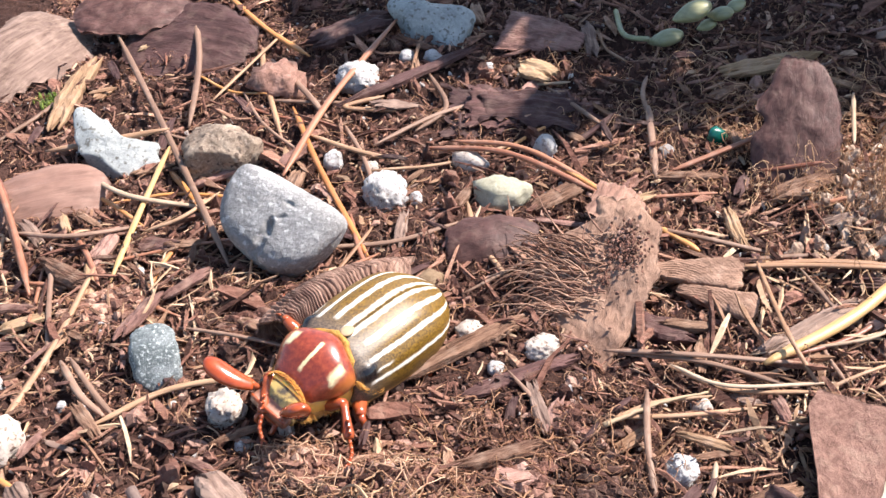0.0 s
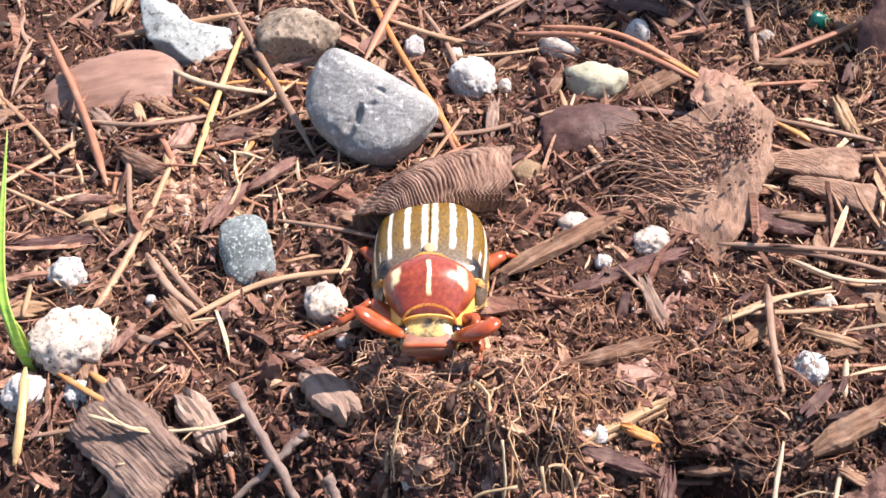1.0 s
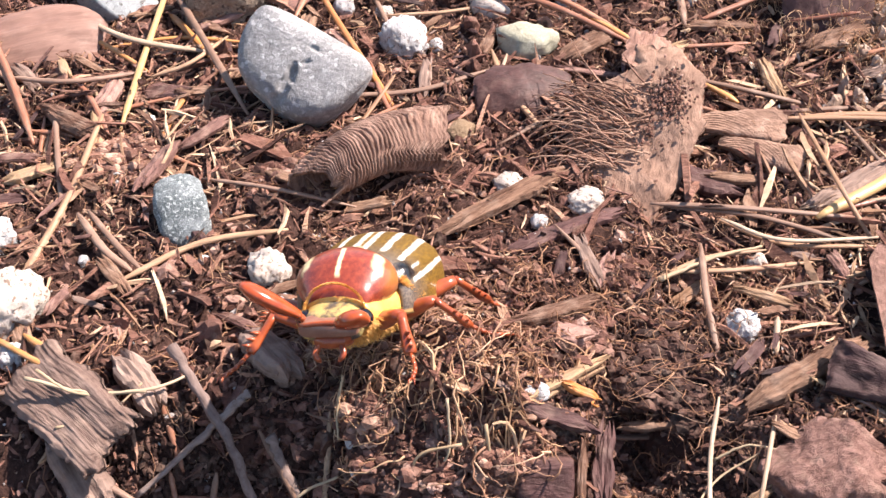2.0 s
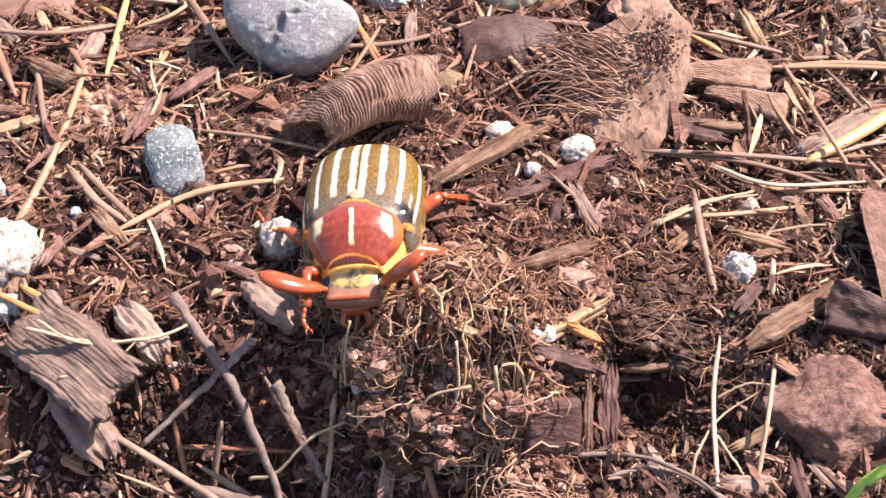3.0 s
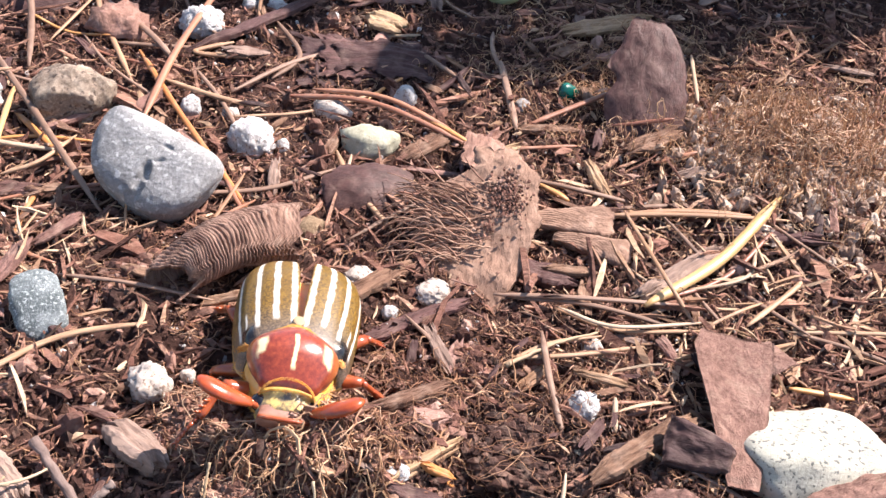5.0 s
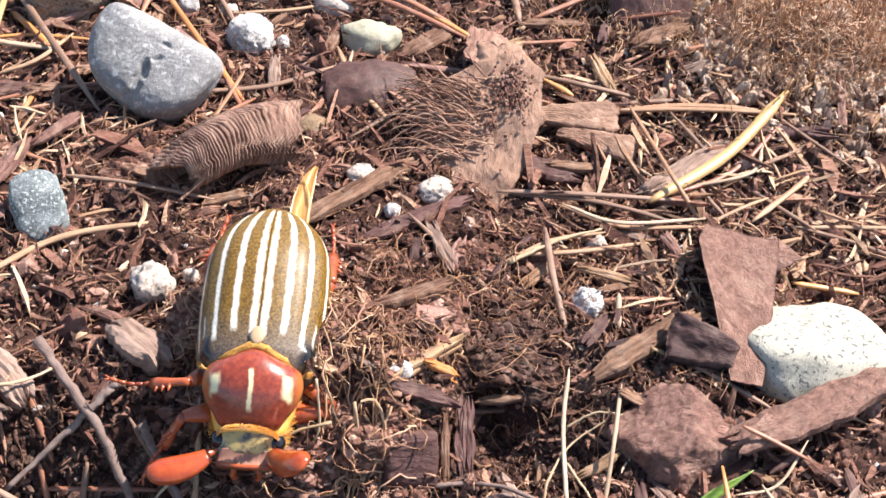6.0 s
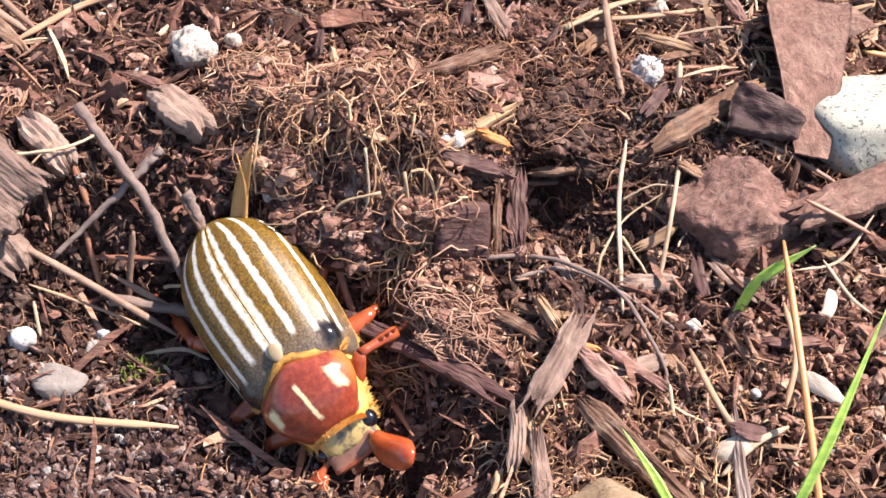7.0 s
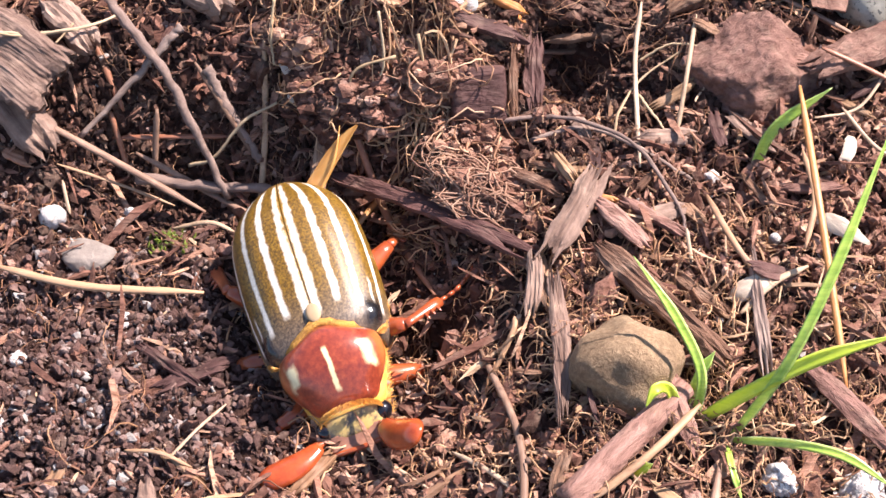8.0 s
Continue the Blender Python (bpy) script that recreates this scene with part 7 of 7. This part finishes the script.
def build_beetle():
    beetle = new("beetle")
    beetle.empty_display_size = 0.005
    tagged(beetle, "striped brown and cream scarab beetle with red shield and fan antennae", "beetle")
    parts = {}
    # abdomen with its belly rings
    v, f = dome(-12.8, 4.5, lambda u: 5.4 * math.sqrt(max(1 - (1 - min(u / 0.42, 1)) ** 2, 0.03)) * (1 - 0.03 * math.cos(u * 44)), lambda u: 2.1 + 2.4 * (1 - min(u / 0.35, 1)) ** 2 - 0.12 * math.cos(u * 44), lambda u: 8.3 - 3.4 * (1 - min(u / 0.5, 1)) ** 2, 46, 28, 2.2)
    body_part("abdomen", v, f, M["abdomen"], beetle, label="golden ringed abdomen")
    v, f = dome(1.0, 11.4, lambda u: 5.2 - 2.1 * u ** 2, lambda u: 1.0 + 1.9 * u ** 2, lambda u: 7.8 - 1.4 * u, 14, 24, 2.2)
    body_part("thorax", v, f, M["abdomen"], beetle, label="golden furry chest")
    v, f = dome(4.9, 11.0, lambda u: (4.35 + 0.6 * math.sin(math.pi * min(u * 1.2, 1)) - 1.55 * u ** 2.4) * math.sqrt(max(1 - (1 - min(u / 0.12, 1)) ** 2 * 0.3, 0)) * math.sqrt(max(1 - max(0, (u - 0.9) / 0.1) ** 2 * 0.3, 0)), lambda u: 3.6 + 1.0 * u, lambda u: 8.5 + 1.9 * math.sin(math.pi * (0.12 + 0.88 * u) ** 0.9) - 1.5 * u ** 1.6 - 0.7 * (1 - min(u / 0.14, 1)) ** 2, 28, 44, 2.05)
    v = [(x - 1.1 * math.exp(-((y / 2.0) ** 2)) * max(0.0, 1 - (x - 4.9) / 3.5), y, z) for x, y, z in v]
    body_part("pronotum", v, f, M["pronotum"], beetle, label="glossy red-brown shield with cream lines")
    # fur collar behind the shield
    ring = [(4.85 - 1.1 * math.exp(-((4.6 * math.sin(a) / 2.0) ** 2)), 4.6 * math.sin(a), 4.2 + 4.75 * math.cos(a)) for a in np.linspace(-1.75, 1.75, 33)]
    body_part("collar", *tube(ring, [0.3] + [0.46] * 31 + [0.3], 8, 1.0, 0.25), M["collar"], beetle, label="golden fur collar behind the shield")
    v, f = ball((2.75, 0, 9.35), 0.8, 3, (1.2, 0.85, 0.3))
    body_part("scutellum", v, f, M["paleroot"], beetle, label="cream triangular plate")
    head = body_part("head", *dome(11.2, 14.0, lambda u: 2.95 - 0.1 * math.sin(math.pi * u), lambda u: 3.4 + 0.3 * u, lambda u: 7.3 - 1.3 * u ** 1.4, 14, 28, 2.6), M["head"], beetle, label="dark head with yellow scales")
    v, f = dome(13.6, 15.2, lambda u: 2.55 + 0.25 * u - 0.25 * max(0, u - 0.85) / 0.15, lambda u: 4.3 + 0.2 * u, lambda u: 6.15 - 0.7 * u + 0.55 * u ** 4, 12, 32, 4.5)
    part = link_mesh("clypeus", [(x * BK, y * BK, z * BK) for x, y, z in v], f, M["snout"], head, label="flared mauve brown snout plate")
    v, f = tube(spline(((15.0, -2.6, 5.6), (15.25, 0, 5.85), (15.0, 2.6, 5.6)), 9), [0.24] * 9, 6)
    link_mesh("snout_rim", [(x * BK, y * BK, z * BK) for x, y, z in v], f, M["leg"], head, label="upturned red-brown rim")
    v, f = dome(13.6, 15.0, lambda u: 1.9 - 0.5 * u, lambda u: 3.0 + 0.4 * u, lambda u: 4.6, 8, 20, 2.4)
    link_mesh("mouth", [(x * BK, y * BK, z * BK) for x, y, z in v], f, M["leg"], head, label="red-brown mouthparts")
    for side in (-1, 1):
        v, f = ball((12.6, side * 2.65, 5.4), 0.95, 3)
        link_mesh("eye", [(x * BK, y * BK, z * BK) for x, y, z in v], f, M["eye"], head, label="round black eye")
        v, f = tube(spline(((14.4, side * 0.9, 3.9), (15.4, side * 1.3, 3.0), (15.4, side * 0.8, 2.3)), 7), [0.3, 0.34, 0.3, 0.32, 0.3, 0.26, 0.12], 6)
        link_mesh("palp", [(x * BK, y * BK, z * BK) for x, y, z in v], f, M["leg"], head)
    # the head is drawn in under the shield
    neck = Vector((11.4, 0, 6.0)) * BK * MM
    head.matrix_basis = Matrix.Translation(neck - Vector((0.9, 0, 0.8)) * BK * MM) @ Matrix.Rotation(radians(4), 4, "Y") @ Matrix.Translation(-neck)
    hair = build_hair(beetle)
    hair.parent = beetle
    del hair["kind"], hair["category"]
    for side, key in ((1, "l"), (-1, "r")):
        parts["elytron_" + key] = build_elytron(beetle, side)
        parts["wing_" + key], parts["tip_" + key] = build_wing(beetle, side)
        parts["antenna_" + key] = build_antenna(beetle, side)
        parts["front_" + key] = build_leg(beetle, side, (8.2, 2.6, 3.2), (10.2, 6.2, 4.6), (12.6, 7.8, 1.6), ((13.8, 8.6, 0.6), (15.6, 9.0, 0.2)), 0.95, "front")
        parts["middle_" + key] = build_leg(beetle, side, (3.2, 3.4, 2.8), (4.4, 8.0, 4.6), (2.2, 10.6, 1.6), ((1.2, 12.2, 0.6), (-0.2, 13.8, 0.2)), 0.95, "middle")
        parts["hind_" + key] = build_leg(beetle, side, (-1.8, 3.4, 2.8), (-4.2, 7.8, 4.8), (-8.4, 9.6, 1.8), ((-10.2, 10.4, 0.7), (-12.6, 11.2, 0.2)), 1.05, "hind")
    return beetle, parts


beetle, limb = build_beetle()



# ---- movement ----
# where the feelers and legs reach: seconds and turns about the joint, in degrees
REACH = {
    "antenna_l": ((0, 49, -13, -4), (0.5, 54, -14, -4), (0.8, 38, -4, -16), (1, 26, -5, -7), (1.2, 52, -10, -11), (1.5, 20, 17, -58), (1.7, 10, 13, -56), (2.8, 19, -12, 14), (3, 30, -13, 7), (3.3, 15, -19, 36), (3.5, 34, -6, -9), (3.6, 19, -14, 19), (3.8, 16, -10, 11), (4, 35, 0, -21), (4.2, 44, 4, -31), (4.5, 41, -2, -20), (4.7, 25, -7, -2), (5.8, 45, -15, 1), (6, 40, -10, -4), (6.5, 37, -16, 7), (7, 27, 3, -26), (7.5, 20, 3, -24), (8, 36, -3, -15)),
    "antenna_r": ((0, 4, -2, 1), (0.5, 7, -6, 15), (0.8, 10, -8, 15), (1, 31, -12, 4), (1.2, 10, -12, 30), (1.5, 40, -5, -13), (1.7, 25, -9, 1), (2.8, 29, -7, -6), (3, 16, -10, 12), (3.3, 25, 4, -27), (3.5, -3, 3, -18), (3.6, 20, -14, 17), (3.8, 17, -15, 23), (4, 15, 6, -32), (4.2, 23, -3, -10), (4.5, -2, -5, 45), (4.7, 13, -13, 28), (5.8, -11, 3, 12), (6, -8, 2, 3), (7, -10, 6, 12), (7.5, 42, -12, -4), (8, -3, -12, 9)),
    "front_l": ((0, 22, -23, 15), (0.5, 32, -33, 23), (1, 13, -19, -32), (3, 6, -10, -14), (3.5, -23, 14, -21), (4, -64, 20, -67), (4.5, -14, -4, -48), (4.7, -35, 23, -21), (5.8, 3, 6, 37), (6, 0, 11, 35), (7, 14, -9, 54), (8, -18, 32, 23)),
    "front_r": ((0, 7, -24, -71), (0.5, -21, 24, 4), (1, 14, -11, 36), (3, 13, -20, -35), (3.5, -59, 42, -5), (4, -44, 32, -13), (7, -2, 15, 39), (7.5, -20, 39, 32)),
    "middle_l": ((0, -7, -10, -32), (0.5, 7, 2, -4), (1, -52, -12, 2), (3, -38, 1, 26), (4, -16, 4, 30), (6, 5, -2, -38), (6.5, -30, -23, -34), (7, -35, -2, 19), (7.5, 1, 3, 18), (8, 15, 5, -8)),
    "middle_r": ((1, -44, -10, 4), (3, 18, 5, 24), (3.5, -4, 7, 41), (4, -31, -16, -16), (4.7, -48, 1, 30), (5.8, 3, 4, 27), (6, 14, 4, -31), (8, -13, 4, 27)),
    "hind_l": ((0, -23, -21, 20), (0.5, 10, 12, -16), (5.8, 0, 0, 26), (6.1, 0, 0, 26), (6.5, -31, -31, 12), (7, -18, -21, 5), (7.5, 2, 4, 11), (8, -11, -16, -2)),
    "hind_r": ((5.8, 0, 0, 26), (6.1, 0, 0, 26)),
}


def motions():
    def at(x, y, z, rx, ry, rz):
        return pose(x * MM, y * MM, z * MM, rx, ry, rz)

    walk(beetle, [
        (0, at(-18.8, 25.6, 0.8, -17.4, -3.3, 235.6)),
        (0.5, at(-27.8, 21.0, -2.0, -14.4, -0.1, 248.9)),
        (0.8, at(-24.4, 24.9, -0.0, 0.7, -11.1, 274.1)),
        (1, at(-20.8, 19.3, -0.9, -3.3, -10.9, 277.2)),
        (1.2, at(-19.4, 14.7, -1.1, -17.8, -19.6, 276.1)),
        (1.5, at(-18.6, 1.3, 6.6, -4.8, -46.4, 266.8)),
        (1.7, at(-18.1, 2.0, 5.9, 6.0, -44.7, 259.7)),
        (2.8, at(-20.0, 8.1, 0.7, 4.6, -3.2, 270.0)),
        (3, at(-19.9, 11.9, -0.3, 5.9, -10.9, 269.8)),
        (3.3, at(-11.6, -10.2, 19.8, -20.6, -31.7, 294.4)),
        (3.5, at(-12.3, -0.1, 9.8, -35.9, -46.1, 296.9)),
        (3.6, at(-12.2, 15.3, 4.0, -8.8, -8.4, 281.7)),
        (3.8, at(-11.6, 20.4, 4.1, -7.6, -8.3, 276.9)),
        (4, at(-10.3, 3.4, 12.5, -38.4, -50.7, 315.8)),
        (4.2, at(-11.7, 18.9, 14.0, -24.4, -53.7, 290.9)),
        (4.3, at(-9.3, 13.2, 9.0, -31.4, -55.6, 284.8)),
        (4.4, at(-8.7, 7.8, 4.9, -30.9, -51.5, 284.2)),
        (4.5, at(-20.0, 18.6, 3.4, -59.2, -24.2, 311.9)),
        (4.7, at(-13.7, 17.7, -0.9, -21.1, -25.0, 272.5)),
        (5.3, at(-13.2, 8.5, 3.2, -12.0, -2.0, 268.0)),
        (5.8, at(-13.0, 0.1, 4.0, -9.0, 15.8, 265.3)),
        (6, at(-15.6, 1.0, 2.3, -2.2, 18.7, 264.6)),
        (6.2, at(-19.4, -9.4, -2.3, 7.9, 40.1, 282.6)),
        (6.5, at(-18.1, -12.3, -5.7, 30.6, 26.9, 299.7)),
        (7, at(-17.0, -19.3, -11.5, 29.2, 10.9, 303.2)),
        (7.5, at(-15.9, -25.1, -13.4, 9.3, 8.4, 293.6)),
        (8, at(-16.0, -32.7, -13.9, 10.6, 8.1, 287.0)),
    ])
    granule = kicked_granule.matrix_basis.copy()
    walk(kicked_granule, [(t, pose(x * MM, y * MM, z * MM, 0, 0, turn) @ granule) for t, x, y, z, turn in ((0, 0, 0, 0, 0), (1.7, 0.6, -0.3, 0, 0), (2.4, 2.4, -1.8, 0, 2), (2.8, 3.6, -2.6, 0, 3), (3.5, 4.8, -2.9, 0, 3), (8, 4.8, -2.9, 0, 3))])
    joint = {name: part.location.copy() for name, part in limb.items()}
    for key, side in (("l", 1), ("r", -1)):

        def hung(part, rx=0, ry=0, rz=0, slide=(0, 0, 0)):
            """The part at its joint, turned (and slid) as for the beetle's left side."""
            c = joint[part] + Vector((slide[0], slide[1] * side, slide[2])) * BK * MM
            return Matrix.Translation(c) @ Euler((radians(rx * side), radians(ry), radians(rz * side))).to_matrix().to_4x4()

        # wing cases: shut, spread wide for the attempt to fly, then shut again
        case = "elytron_" + key
        shut = hung(case)
        if side > 0:
            spread = [(3.6, 39, 18, -46, (0.2, 0.9, 0.6)), (3.7, 47, 28, -64, (0, 1.8, 1.5)), (3.8, 54, 37, -82, (-0.2, 2.6, 2.3)), (4, 39, 30, -110, (0.9, 0, 4.6)), (4.2, 52, 28, -96, (0.4, 1.5, 2.0)), (4.3, 50, 34, -86, (0.4, 1.5, 2.0)), (4.4, 36, 36, -66, (1.2, 1.8, 2.0)), (4.5, 27, 37, -50, (2.0, 2.2, 1.9)), (4.6, 18, 28, -22, (1.2, 1.8, 0)), (4.7, 12, 22, -6, (0.7, 1.4, -1.4))]
        else:
            spread = [(3.6, 39, 12, -35, (-1.5, 0.7, 1.5)), (3.7, 48, 21, -49, (-1.6, 1.0, 2.2)), (3.8, 56, 29, -62, (-1.7, 1.4, 2.8)), (4, 52, 37, -71, (1.9, 0.8, 3.6)), (4.2, 70, 15, -74, (-0.2, 3.6, -1.2)), (4.3, 66, 18, -70, (0, 2.4, 0.6)), (4.4, 40, 10, -36, (0, 1.0, 0.6)), (4.5, 6, 4, -6, (0.4, 0.2, 0)), (4.6, 4, 8, -8, (0.6, -0.3, -0.8)), (4.7, 0, 10, -7, (0.7, -0.7, -1.3))]
        walk(limb[case], [(0, shut), (3.5, shut)] + [(t, hung(case, rx, ry, rz, slide)) for t, rx, ry, rz, slide in spread] + [(5.1, hung(case, 0, 3, -3)), (5.5, shut), (8, shut)])
        # hind wings unfold, beat and fold; one tip stays out behind the body
        wing, tip = "wing_" + key, "tip_" + key
        if side > 0:
            beat = [(3.65, 35, 12, -48), (3.8, 70, 28, -90), (4, 33, 1, -87), (4.1, 46, 5, -66), (4.2, 51, -38, -92), (4.3, 38, 6, -40), (4.4, 26, 34, -19), (4.5, 0, 10, -8), (4.7, 0, 0, -4)]
            fold = [(3.65, 0, 200, 20), (3.8, 0, 231, 47), (4, 0, 218, -10), (4.1, 0, 270, 20), (4.2, 0, 311, 54), (4.3, 0, 337, 28), (4.4, 0, 314, 15), (4.7, 0, 350, 0), (5.8, 0, 354, -3), (6.2, 0, 378, -3), (6.5, 0, 386, -26), (7, 0, 386, -52), (7.5, 0, 408, -68), (8, 0, 384, -57)]
        else:
            beat = [(3.65, 15, 16, -40), (3.8, 29, 32, -68), (4, 45, -16, -66), (4.1, 44, -23, -79), (4.2, 54, -35, -77), (4.3, 40, -23, -88), (4.4, 21, 16, -80), (4.5, 1, 0, -12), (4.7, 0, 0, -6)]
            fold = [(3.65, 0, 225, 6), (3.8, 0, 279, 11), (4, 0, 337, 38), (4.1, 0, 333, 50), (4.2, 0, 353, 17), (4.3, 0, 349, 12), (4.4, 0, 352, 6), (4.5, 0, 352, 50), (4.7, 0, 300, 20), (4.9, 0, 240, 0), (5.3, 0, 190, -10), (5.8, 0, 172, -14), (8, 0, 172, -14)]
        rest = hung(wing, 0, -6, 0)
        walk(limb[wing], [(0, rest), (3.5, rest)] + [(t, hung(wing, rx, ry, rz)) for t, rx, ry, rz in beat] + [(5.2, rest), (8, rest)])
        walk(limb[tip], [(0, hung(tip, 0, 172, 0)), (3.5, hung(tip, 0, 172, 0))] + [(t, hung(tip, rx, ry, rz)) for t, rx, ry, rz in fold])
        for part in ("antenna_", "front_", "middle_", "hind_"):
            keys = [(t, hung(part + key, rx, ry, rz)) for t, rx, ry, rz in REACH[part + key]]
            known = [t for t, _ in keys]
            # small steps where the limb is out of sight or still
            for k in range(17):
                t = k * 0.5
                if part != "antenna_" and all(abs(t - q) > 0.45 for q in known):
                    keys.append((t, hung(part + key, 5 * (k % 2), 0, (8 if k % 2 else -8) * side)))
            keys.sort(key=lambda row: row[0])
            if keys[0][0] > 0:
                keys.insert(0, (0, keys[0][1]))
            if keys[-1][0] < 8:
                keys.append((8, keys[-1][1]))
            walk(limb[part + key], keys)


motions()
